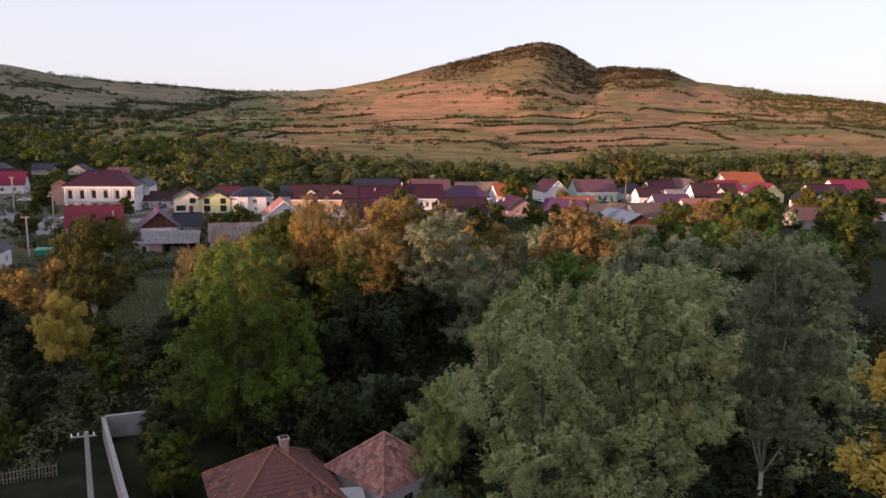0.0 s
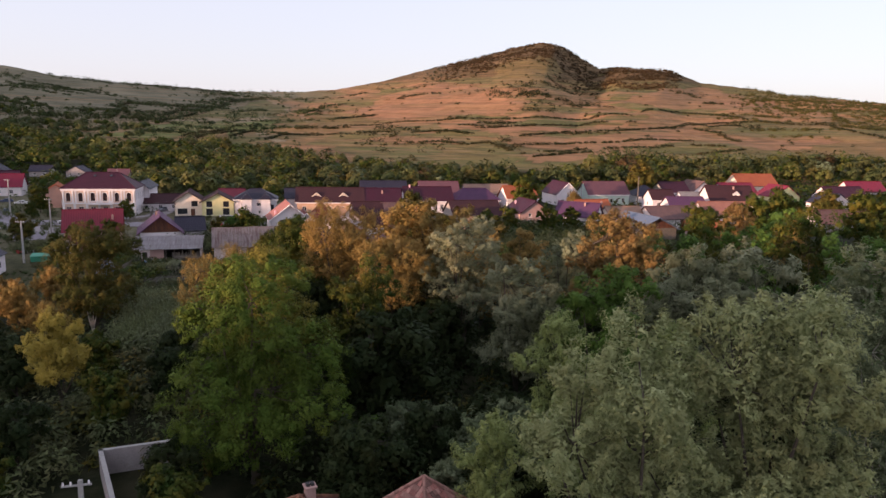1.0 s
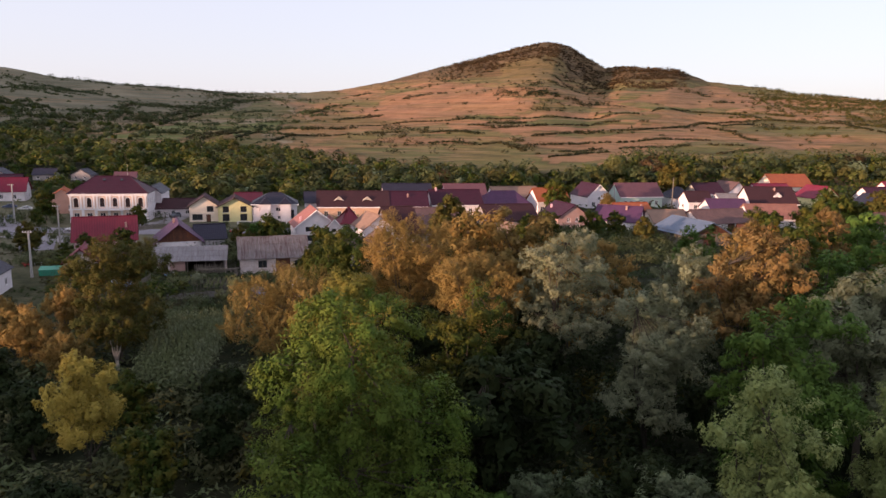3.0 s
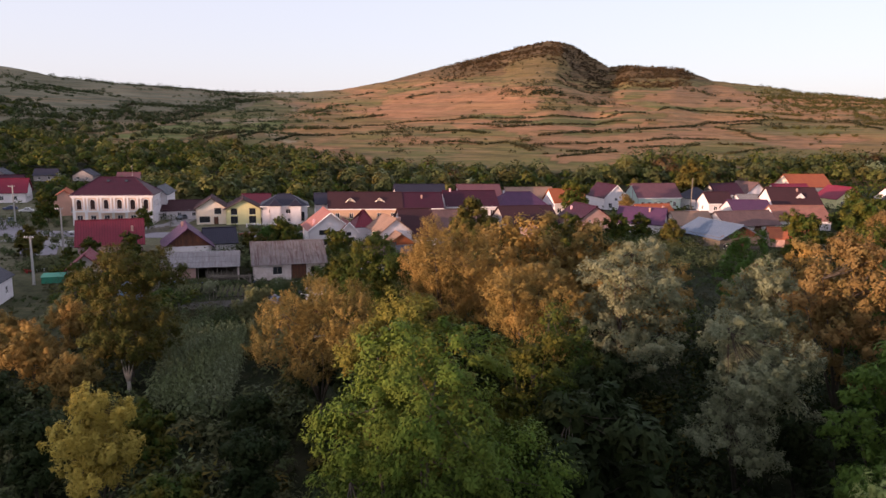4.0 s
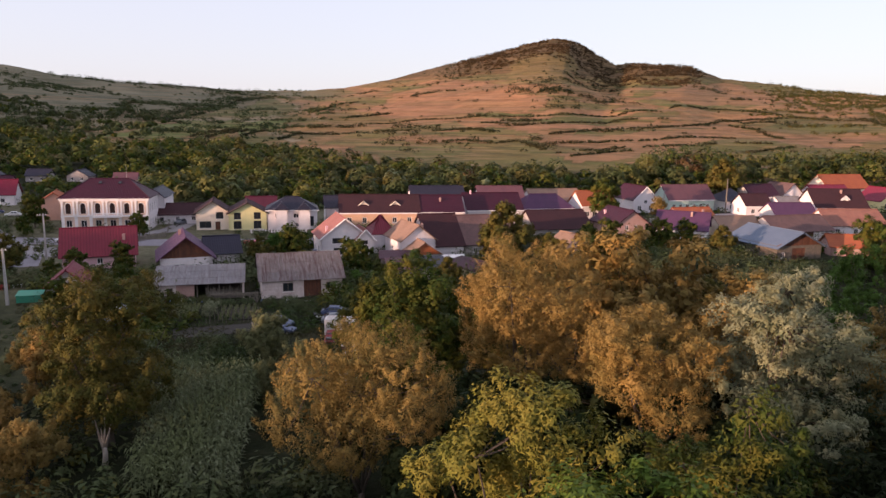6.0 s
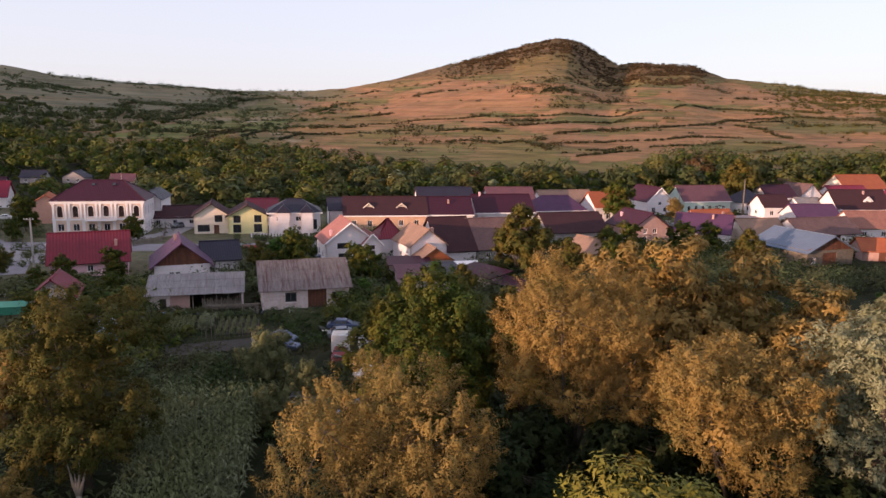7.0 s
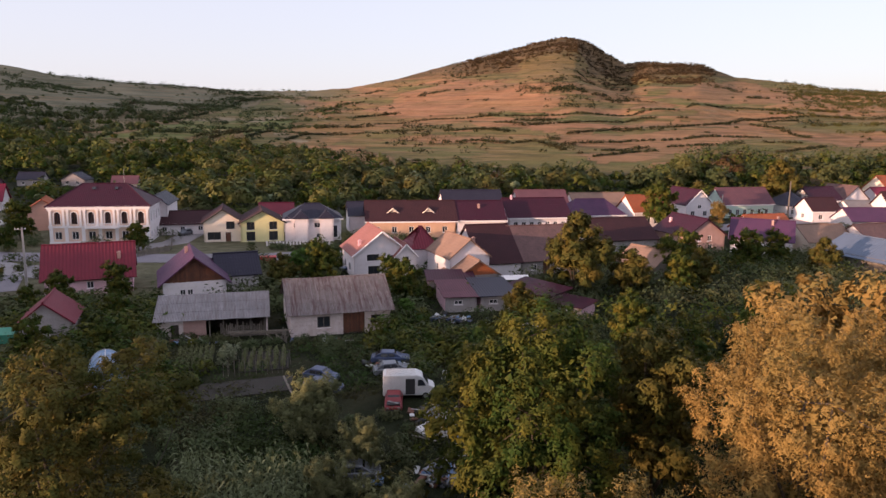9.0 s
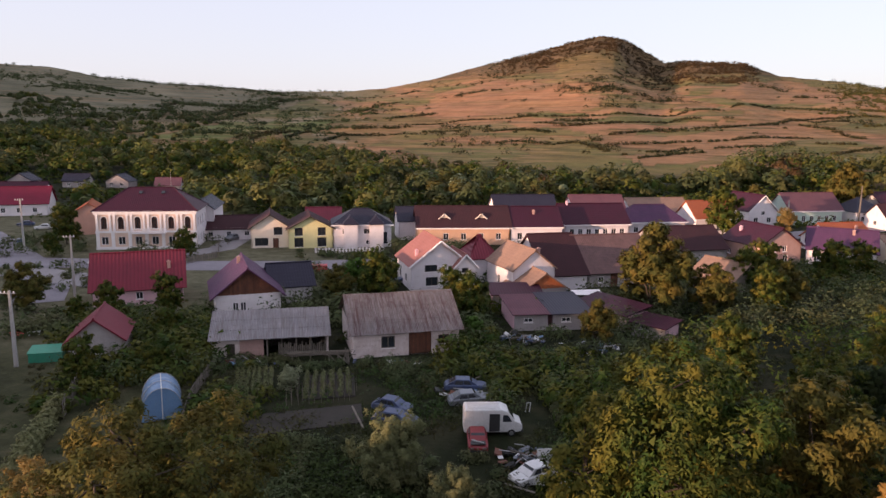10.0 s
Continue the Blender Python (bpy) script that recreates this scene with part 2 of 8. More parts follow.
M["black"] = surface("black_iron", (0.02, 0.02, 0.022), (0.03, 0.03, 0.03), (0.05, 0.045, 0.04), 0.6)
glass_m, _, glass_p = shader("window_glass")
glass_p.inputs["Base Color"].default_value = (0.025, 0.028, 0.034, 1)
glass_p.inputs["Roughness"].default_value = 0.08
M["glass"] = glass_m

# roof colours are pushed towards purple to carry the cast of dusk light
ROOFS = {}
ROOFS["red"] = ((0.187, 0.025, 0.041), (0.155, 0.023, 0.037), (0.110, 0.025, 0.034), 0.5, 0.0, 0.55, 0.3)
ROOFS["maroon"] = ((0.050, 0.010, 0.023), (0.041, 0.010, 0.021), (0.042, 0.014, 0.024), 0.4, 0.4, 0.55, 0.35)
ROOFS["brown"] = ((0.055, 0.022, 0.026), (0.044, 0.019, 0.023), (0.036, 0.021, 0.023), 0.35, 0.35, 0.8, 0.6)
ROOFS["oldtile"] = ((0.30, 0.14, 0.105), (0.24, 0.105, 0.085), (0.13, 0.10, 0.085), 0.3, 0.3, 0.85, 0.75)
ROOFS["umber"] = ((0.165, 0.098, 0.092), (0.125, 0.075, 0.074), (0.075, 0.055, 0.052), 0.35, 0.35, 0.9, 0.85)
ROOFS["tan"] = ((0.288, 0.184, 0.136), (0.24, 0.152, 0.116), (0.144, 0.112, 0.096), 0.35, 0.35, 0.85, 0.6)
ROOFS["orange"] = ((0.357, 0.106, 0.047), (0.306, 0.085, 0.043), (0.187, 0.085, 0.06), 0.35, 0.35, 0.8, 0.5)
ROOFS["purple"] = ((0.094, 0.038, 0.086), (0.075, 0.034, 0.075), (0.070, 0.048, 0.073), 0.4, 0.4, 0.6, 0.4)
ROOFS["slate"] = ((0.029, 0.027, 0.044), (0.023, 0.021, 0.037), (0.038, 0.032, 0.044), 0.4, 0.4, 0.5, 0.3)
ROOFS["mauve"] = ((0.149, 0.068, 0.082), (0.124, 0.059, 0.074), (0.087, 0.053, 0.063), 0.35, 0.35, 0.85, 0.6)
ROOFS["coral"] = ((0.313, 0.136, 0.122), (0.286, 0.122, 0.108), (0.190, 0.102, 0.094), 0.4, 0.35, 0.75, 0.4)
# the blue is the sky's reflection, put into the base colour
ROOFS["tin"] = ((0.12, 0.16, 0.23), (0.10, 0.135, 0.20), (0.15, 0.14, 0.15), 0.6, 0.0, 0.45, 0.5)
ROOFS["asbestos"] = ((0.25, 0.235, 0.235), (0.20, 0.185, 0.19), (0.12, 0.10, 0.10), 0.25, 0.0, 0.92, 0.9)
ROOFS["crimson"] = ((0.2, 0.018, 0.042), (0.17, 0.018, 0.036), (0.165, 0.03, 0.045), 0.45, 0.4, 0.5, 0.3)
roof_made = {}


def roof_mat(kind, axis):
    if (kind, axis) not in roof_made:
        a, b, stain, pitch, rows, rough, dirt = ROOFS[kind]
        roof_made[kind, axis] = roofing(kind + "_roofing_" + axis.lower(), a, b, stain, axis, pitch, rows, rough, dirt)
    return roof_made[kind, axis]


# the land: turf, dry grass in strips along the slope, scrub on the heights
def land_material():
    m, nt, p = shader("land")
    pos = nt.nodes.new("ShaderNodeNewGeometry").outputs["Position"]
    sep = nt.nodes.new("ShaderNodeSeparateXYZ")
    nt.links.new(pos, sep.inputs[0])

    def mapped(sx, sy, sz):
        mp = nt.nodes.new("ShaderNodeMapping")
        mp.inputs["Scale"].default_value = (sx, sy, sz)
        nt.links.new(pos, mp.inputs["Vector"])
        return mp.outputs[0]

    def rng(value, lo, hi, a=0.0, b=1.0):
        n = node(nt, "ShaderNodeMapRange")
        n.interpolation_type = "SMOOTHSTEP"
        n.inputs[1].default_value, n.inputs[2].default_value = lo, hi
        n.inputs[3].default_value, n.inputs[4].default_value = a, b
        nt.links.new(value, n.inputs[0])
        return n.outputs[0]

    def times(a, b):
        n = nt.nodes.new("ShaderNodeMath")
        n.operation = "MULTIPLY"
        nt.links.new(a, n.inputs[0])
        nt.links.new(b, n.inputs[1])
        return n.outputs[0]

    # turf and weeds in the valley; shade under trees darkens the colour itself
    weeds = noise_tex(nt, pos, 0.35, 8, 0.7)
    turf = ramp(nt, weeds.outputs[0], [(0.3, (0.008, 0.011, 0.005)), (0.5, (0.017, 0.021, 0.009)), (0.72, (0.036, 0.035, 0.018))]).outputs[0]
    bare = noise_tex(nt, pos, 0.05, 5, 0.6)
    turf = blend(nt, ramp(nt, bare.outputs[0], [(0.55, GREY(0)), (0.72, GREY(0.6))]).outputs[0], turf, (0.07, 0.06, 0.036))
    # dry rough lawn west of the yards
    lawn = times(rng(sep.outputs["X"], -72.0, -64.0, 1.0, 0.0), times(rng(sep.outputs["Y"], 92.0, 108.0), rng(sep.outputs["Y"], 250.0, 280.0, 1.0, 0.0)))
    turf = blend(nt, lawn, turf, ramp(nt, weeds.outputs[0], [(0.3, (0.026, 0.030, 0.015)), (0.5, (0.056, 0.058, 0.029)), (0.72, (0.105, 0.092, 0.055))]).outputs[0])
    # paler verge towards the road
    verge = times(lawn, rng(sep.outputs["Y"], 130.0, 146.0))
    turf = blend(nt, verge, turf, ramp(nt, weeds.outputs[0], [(0.3, (0.060, 0.060, 0.036)), (0.5, (0.115, 0.110, 0.066)), (0.72, (0.175, 0.155, 0.105))]).outputs[0])
    # strips of the hill
    strips = noise_tex(nt, mapped(0.0026, 0.0007, 0.085), 1.0, 3, 0.6)
    fields = ramp(nt, strips.outputs[0], [
        (0.28, (0.091, 0.099, 0.030)), (0.37, (0.271, 0.152, 0.071)), (0.42, (0.319, 0.171, 0.084)), (0.455, (0.106, 0.110, 0.036)),
        (0.49, (0.335, 0.190, 0.088)), (0.535, (0.335, 0.167, 0.085)), (0.57, (0.114, 0.114, 0.038)), (0.61, (0.288, 0.167, 0.074)), (0.66, (0.099, 0.106, 0.034)), (0.72, (0.303, 0.175, 0.078))]).outputs[0]
    # parcels of grass, stubble and fallow
    warp = noise_tex(nt, mapped(0.004, 0.002, 0.02), 1.0, 3, 0.5)
    shift = nt.nodes.new("ShaderNodeVectorMath")
    shift.operation = "MULTIPLY_ADD"
    nt.links.new(warp.outputs["Color"], shift.inputs[0])
    shift.inputs[1].default_value = (0.8, 0.5, 1.0)
    nt.links.new(mapped(0.0085, 0.002, 0.115), shift.inputs[2])
    cell = nt.nodes.new("ShaderNodeTexVoronoi")
    nt.links.new(shift.outputs[0], cell.inputs["Vector"])
    cell.inputs["Scale"].default_value = 1.0
    hue = nt.nodes.new("ShaderNodeSeparateColor")
    nt.links.new(cell.outputs["Color"], hue.inputs[0])
    parcel = ramp(nt, hue.outputs[0], [(0.0, (0.106, 0.110, 0.032)), (0.22, (0.129, 0.122, 0.038)), (0.26, (0.319, 0.163, 0.074)), (0.6, (0.303, 0.152, 0.074)), (0.76, (0.271, 0.156, 0.067)), (0.82, (0.122, 0.114, 0.036)), (1.0, (0.182, 0.137, 0.049))]).outputs[0]
    fields = blend(nt, 0.68, fields, parcel)
    lines = noise_tex(nt, mapped(0.006, 0.0015, 0.34), 1.0, 4, 0.6)
    fields = blend(nt, ramp(nt, lines.outputs[0], [(0.56, GREY(0)), (0.62, GREY(0.75))]).outputs[0], fields, (0.085, 0.08, 0.032))
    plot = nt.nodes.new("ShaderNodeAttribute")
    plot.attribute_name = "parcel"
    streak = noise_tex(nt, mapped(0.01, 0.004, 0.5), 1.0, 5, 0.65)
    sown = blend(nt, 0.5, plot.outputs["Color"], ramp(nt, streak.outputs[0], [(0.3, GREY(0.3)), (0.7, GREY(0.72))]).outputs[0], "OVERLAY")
    tufts = noise_tex(nt, mapped(0.05, 0.05, 0.16), 1.0, 9, 0.78)
    fields = blend(nt, 0.85, fields, ramp(nt, tufts.outputs[0], [(0.3, GREY(0.2)), (0.7, GREY(0.78))]).outputs[0], "OVERLAY")
    # green meadow low on the slope
    meadow = noise_tex(nt, mapped(0.004, 0.004, 0.01), 1.0, 3, 0.5)
    low = rng(sep.outputs["Z"], 12.0, 48.0, 1.0, 0.0)
    fields = blend(nt, times(low, ramp(nt, meadow.outputs[0], [(0.42, GREY(0.05)), (0.62, GREY(0.6))]).outputs[0]), fields, (0.105, 0.098, 0.033))
    # scrub towards the top
    patches = noise_tex(nt, mapped(0.012, 0.012, 0.02), 1.0, 7, 0.7)
    high = rng(sep.outputs["Z"], 96.0, 124.0)
    scrub = times(high, ramp(nt, patches.outputs[0], [(0.27, GREY(0)), (0.42, GREY(1))]).outputs[0])
    fields = blend(nt, scrub, fields, ramp(nt, tufts.outputs[0], [(0.35, (0.055, 0.04, 0.02)), (0.65, (0.15, 0.095, 0.045))]).outputs[0])
    # grey-green pasture on the western hill
    past = noise_tex(nt, mapped(0.01, 0.01, 0.03), 1.0, 7, 0.7)
    west = rng(sep.outputs["X"], -430.0, -190.0, 1.0, 0.0)
    grey = ramp(nt, past.outputs[0], [(0.35, (0.095, 0.092, 0.058)), (0.55, (0.165, 0.15, 0.098)), (0.7, (0.22, 0.195, 0.13))]).outputs[0]
    fields = blend(nt, west, fields, grey)
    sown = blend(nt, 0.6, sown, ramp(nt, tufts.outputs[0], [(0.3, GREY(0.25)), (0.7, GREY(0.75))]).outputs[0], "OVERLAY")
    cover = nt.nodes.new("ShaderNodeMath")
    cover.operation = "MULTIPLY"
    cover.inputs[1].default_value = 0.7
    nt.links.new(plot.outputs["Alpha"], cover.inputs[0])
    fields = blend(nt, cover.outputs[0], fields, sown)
    # narrow banks of rough grass along the contours
    banks = noise_tex(nt, mapped(0.005, 0.0015, 0.30), 1.0, 4, 0.6)
    fields = blend(nt, ramp(nt, banks.outputs[0], [(0.50, GREY(0)), (0.53, GREY(0.6)), (0.56, GREY(0))]).outputs[0], fields, (0.065, 0.058, 0.024))
    light = noise_tex(nt, mapped(0.004, 0.001, 0.22), 1.0, 4, 0.6)
    fields = blend(nt, ramp(nt, light.outputs[0], [(0.44, GREY(0)), (0.46, GREY(0.5)), (0.49, GREY(0))]).outputs[0], fields, (0.32, 0.2, 0.11))
    lean = nt.nodes.new("ShaderNodeMath")
    lean.operation = "MULTIPLY"
    lean.inputs[1].default_value = 0.012
    nt.links.new(sep.outputs["X"], lean.inputs[0])
    west_low = nt.nodes.new("ShaderNodeMath")
    west_low.operation = "MINIMUM"
    west_low.inputs[1].default_value = 0.0
    nt.links.new(lean.outputs[0], west_low.inputs[0])
    above = nt.nodes.new("ShaderNodeMath")
    nt.links.new(west_low.outputs[0], above.inputs[0])
    nt.links.new(sep.outputs["Z"], above.inputs[1])
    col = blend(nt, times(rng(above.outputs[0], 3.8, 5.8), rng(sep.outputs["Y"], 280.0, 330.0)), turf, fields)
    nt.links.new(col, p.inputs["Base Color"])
    p.inputs["Roughness"].default_value = 0.97
    p.inputs["Specular IOR Level"].default_value = 0.1
    bumped(nt, p, tufts.outputs[0], 0.7, 1.2)
    return m


M["land"] = land_material()

# ---- building helpers ----
class Geo:
    """Vertices and faces of one mesh."""

    def __init__(self):
        self.v, self.f = [], []

    def add(self, verts, faces):
        n = len(self.v)
        self.v += [tuple(p) for p in verts]
        self.f += [tuple(i + n for i in f) for f in faces]
        return self

    def box(self, x0, y0, z0, x1, y1, z1, m=None):
        p = [Vector(c) for c in ((x0, y0, z0), (x1, y0, z0), (x1, y1, z0), (x0, y1, z0), (x0, y0, z1), (x1, y0, z1), (x1, y1, z1), (x0, y1, z1))]
        if m is not None:
            p = [m @ c for c in p]
        return self.add(p, [(3, 2, 1, 0), (4, 5, 6, 7), (0, 1, 5, 4), (1, 2, 6, 5), (2, 3, 7, 6), (3, 0, 4, 7)])

    def tube(self, path, radii, n=8, cap=True):
        rings = []
        for i, c in enumerate(path):
            c = Vector(c)
            a = Vector(path[max(i - 1, 0)])
            b = Vector(path[min(i + 1, len(path) - 1)])
            d = (b - a).normalized()
            u = d.orthogonal().normalized() if abs(d.z) > 0.99 else d.cross(Vector((0, 0, 1))).normalized()
            w = d.cross(u)
            rings.append([c + (u * math.cos(k * math.tau / n) + w * math.sin(k * math.tau / n)) * radii[i] for k in range(n)])
        verts = [p for r in rings for p in r]
        faces = [(i * n + k, i * n + (k + 1) % n, (i + 1) * n + (k + 1) % n, (i + 1) * n + k) for i in range(len(rings) - 1) for k in range(n)]
        if cap:
            faces += [tuple(range(n - 1, -1, -1)), tuple((len(rings) - 1) * n + k for k in range(n))]
        return self.add(verts, faces)

    def slab(self, poly, thick):
        """A polygon given a thickness, downwards."""
        n = len(poly)
        top = [Vector(p) for p in poly]
        nrm = (top[1] - top[0]).cross(top[2] - top[0]).normalized()
        if nrm.z < 0:
            top.reverse()
            nrm = -nrm
        low = [p - nrm * thick for p in top]
        return self.add(top + low, [tuple(range(n)), tuple(range(2 * n - 1, n - 1, -1))] + [(i, i + n, (i + 1) % n + n, (i + 1) % n) for i in range(n)])

    def prism(self, poly, y0, y1):
        """A polygon of (x, z) drawn out from y0 to y1."""
        n = len(poly)
        return self.add([(x, y0, z) for x, z in poly] + [(x, y1, z) for x, z in poly],
                        [tuple(range(n)), tuple(range(2 * n - 1, n - 1, -1))] + [(i, i + n, (i + 1) % n + n, (i + 1) % n) for i in range(n)])

    def weld(self):
        """Joins vertices that share a place."""
        seen, index = {}, []
        verts = []
        for p in self.v:
            k = (round(p[0], 4), round(p[1], 4), round(p[2], 4))
            if k not in seen:
                seen[k] = len(verts)
                verts.append(p)
            index.append(seen[k])
        self.v, self.f = verts, [tuple(index[i] for i in f) for f in self.f]
        return self

    def mesh(self, name, material, smooth=False):
        me = bpy.data.meshes.new(name)
        me.from_pydata(self.v, [], self.f)
        me.materials.append(material)
        if smooth:
            me.shade_smooth()
        me.update()
        return me


def part(name, geo, material, parent, label="", smooth=False):
    me = geo if isinstance(geo, bpy.types.Mesh) else geo.mesh(name, material, smooth)
    ob = new(name, me)
    ob.parent = parent
    return tagged(ob, label) if label else ob


def thing(name, m, label, category, group="", kind=""):
    ob = new(name)
    ob.matrix_basis = m
    ob.empty_display_size = 0.3
    return tagged(ob, label, category, group, kind)


def solid(name, geo, material, label, category="", group="", kind="", m=None, smooth=False):
    ob = new(name, geo.mesh(name, material, smooth))
    if m is not None:
        ob.matrix_basis = m
    return tagged(ob, label, category, group, kind)


def smoothstep(a, b, x):
    t = min(max((x - a) / (b - a), 0.0), 1.0)
    return t * t * (3 - 2 * t)

# ---- the land ----
EYE = (-31.0, 59.0)
CREST = [(-60, 3.6), (-45, 4.2), (-36, 4.06), (-33, 3.56), (-29, 3.2), (-25, 3.1), (-20, 2.84), (-15, 2.96), (-11.8, 3.26), (-8.2, 3.98), (-3.6, 5.24),
         (0.9, 6.27), (3.2, 6.98), (5.0, 7.3), (6.3, 7.2), (7.5, 6.68), (9.9, 5.28), (12.2, 5.34), (15.5, 5.1), (18, 4.18), (22, 3.67), (24, 3.24), (28, 2.87), (34, 2.2), (45, 1.4), (60, 1.2)]
CREST_R = [(-60, 1000), (-36, 1150), (-20, 1250), (-8, 1300), (5.5, 1330), (10, 1300), (16, 1250), (28, 1150), (60, 1000)]
# heights of an unseen mountain, chosen for the shade it must cast
WEST = [(-1900, 20), (-1400, 140), (-1199, 131), (-952, 96), (-800, 68), (-743, 58), (-657, 46), (-500, 30), (-400, 0)]
# heights of the unseen shading ridge, set tree by tree
RIDGE = [(-160, 44.9), (-130, 45.4), (-120, 42.0), (-104, 40.0), (-94, 40.0), (-90, 47.0), (-86, 47.5), (-81, 46.4), (-76, 44.4), (-71, 46.0), (-66, 52.0), (-60, 50.8), (-51, 48.8), (-46, 53.0), (-36, 63.0)]
SHADE = (-0.78, -0.62)                       # towards the sun, in plan


def wave1(x, y, z=0.0):
    return noise.noise((x, y, z))


def land(x, y):
    """Height of the ground."""
    dx, dy = x - EYE[0], y - EYE[1]
    r = math.hypot(dx, dy)
    az = math.degrees(math.atan2(dx, dy))
    z = 0.0
    front = 1.0 - smoothstep(60, 95, abs(az))
    if front > 0 and r > 240:
        el = np.interp(az, *zip(*CREST))
        top_r = np.interp(az, *zip(*CREST_R))
        top = 25 + top_r * math.tan(radians(el))
        foot = 330 if az < -20 else 400
        s = (r - foot) / (top_r - foot)
        base = 7.0 * smoothstep(240, 430, r)
        if s <= 0:
            z = base
        elif s <= 1:
            z = base + (top - base) * s ** 1.32
            rough = smoothstep(0.02, 0.3, s) * (1 - smoothstep(0.86, 1.0, s))
            z += rough * (7 * wave1(x * 0.006, y * 0.006) + 2.5 * wave1(x * 0.02, y * 0.02, 5))
            z -= 19 * smoothstep(6.0, 7.8, az) * (1 - smoothstep(8.4, 12, az)) * smoothstep(0.5, 0.72, s) * (1 - smoothstep(0.88, 1.0, s))
            step = z / 9.0
            z += rough * 0.7 * math.sin(step * math.tau) * (0.6 + wave1(x * 0.004, y * 0.004, 9))
            z += 1.3 * wave1(x * 0.05, y * 0.05, 3) * smoothstep(0.3, 1.0, s)
        else:
            z = top - (r - top_r) * 0.22
            z = max(z, 20.0)
        z *= front
    # unseen ridge added behind the flight; its heights set where low sun reaches trees
    d = (x * SHADE[0] + y * SHADE[1])
    q = x * -SHADE[1] + y * SHADE[0]
    ridge = np.interp(q, *zip(*RIDGE)) + 0.8 * wave1(q * 0.03, 4.0)
    back = smoothstep(120, 470, d) * ridge
    if d > 520:
        back = max(ridge - (d - 520) * 0.12, 5.0)
    # unseen mountain added in the west to cast shade over the western pasture
    west = np.interp(q, *zip(*WEST)) * (smoothstep(62, 150, d) if d < 200 else 1 - 0.7 * smoothstep(200, 900, d))
    return max(z + back, west)


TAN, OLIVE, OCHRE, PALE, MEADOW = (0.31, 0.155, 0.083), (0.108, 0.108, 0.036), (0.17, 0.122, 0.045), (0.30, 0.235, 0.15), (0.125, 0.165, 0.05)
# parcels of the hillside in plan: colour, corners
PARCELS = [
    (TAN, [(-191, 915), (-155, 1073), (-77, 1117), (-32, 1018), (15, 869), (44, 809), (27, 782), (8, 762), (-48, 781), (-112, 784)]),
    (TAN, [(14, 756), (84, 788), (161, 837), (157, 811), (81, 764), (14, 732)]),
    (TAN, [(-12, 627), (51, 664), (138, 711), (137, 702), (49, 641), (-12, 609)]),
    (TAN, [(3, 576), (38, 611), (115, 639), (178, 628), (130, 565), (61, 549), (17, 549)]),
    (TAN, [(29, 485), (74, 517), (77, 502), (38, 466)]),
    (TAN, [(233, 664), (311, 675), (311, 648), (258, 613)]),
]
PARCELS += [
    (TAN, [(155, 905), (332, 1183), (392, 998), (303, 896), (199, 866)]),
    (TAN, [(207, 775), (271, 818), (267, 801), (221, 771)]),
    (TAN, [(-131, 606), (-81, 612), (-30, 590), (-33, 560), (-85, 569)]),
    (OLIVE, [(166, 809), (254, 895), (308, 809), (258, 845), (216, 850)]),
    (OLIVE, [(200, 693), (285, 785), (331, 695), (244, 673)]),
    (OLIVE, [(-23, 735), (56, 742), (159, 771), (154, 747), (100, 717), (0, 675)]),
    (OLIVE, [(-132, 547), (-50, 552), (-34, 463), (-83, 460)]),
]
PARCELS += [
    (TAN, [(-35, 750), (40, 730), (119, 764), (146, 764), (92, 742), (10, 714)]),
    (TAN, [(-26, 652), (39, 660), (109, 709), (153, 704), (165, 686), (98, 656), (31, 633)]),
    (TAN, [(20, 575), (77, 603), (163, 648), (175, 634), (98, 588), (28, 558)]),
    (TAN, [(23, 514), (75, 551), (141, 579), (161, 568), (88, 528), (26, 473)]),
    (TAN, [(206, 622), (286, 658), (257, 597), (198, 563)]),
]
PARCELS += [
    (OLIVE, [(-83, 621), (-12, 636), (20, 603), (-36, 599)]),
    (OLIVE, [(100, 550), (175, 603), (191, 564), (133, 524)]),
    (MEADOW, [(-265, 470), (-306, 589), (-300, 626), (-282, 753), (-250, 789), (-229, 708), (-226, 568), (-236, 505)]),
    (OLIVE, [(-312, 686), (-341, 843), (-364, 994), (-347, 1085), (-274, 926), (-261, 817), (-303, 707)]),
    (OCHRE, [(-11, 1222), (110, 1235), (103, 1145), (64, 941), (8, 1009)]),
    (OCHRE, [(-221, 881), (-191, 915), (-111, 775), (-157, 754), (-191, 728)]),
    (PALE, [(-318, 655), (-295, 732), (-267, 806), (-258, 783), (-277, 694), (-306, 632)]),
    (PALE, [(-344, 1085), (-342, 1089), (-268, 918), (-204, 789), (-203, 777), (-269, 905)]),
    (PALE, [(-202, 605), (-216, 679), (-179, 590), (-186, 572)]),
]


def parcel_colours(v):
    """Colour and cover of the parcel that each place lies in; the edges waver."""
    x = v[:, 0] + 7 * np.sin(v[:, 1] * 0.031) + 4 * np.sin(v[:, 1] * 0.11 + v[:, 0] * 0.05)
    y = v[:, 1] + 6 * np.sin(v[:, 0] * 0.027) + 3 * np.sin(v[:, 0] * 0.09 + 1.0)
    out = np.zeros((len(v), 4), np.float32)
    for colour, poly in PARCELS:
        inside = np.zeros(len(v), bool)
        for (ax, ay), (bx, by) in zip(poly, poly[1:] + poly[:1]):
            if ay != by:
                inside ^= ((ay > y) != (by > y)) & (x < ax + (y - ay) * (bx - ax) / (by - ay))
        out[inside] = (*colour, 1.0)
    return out


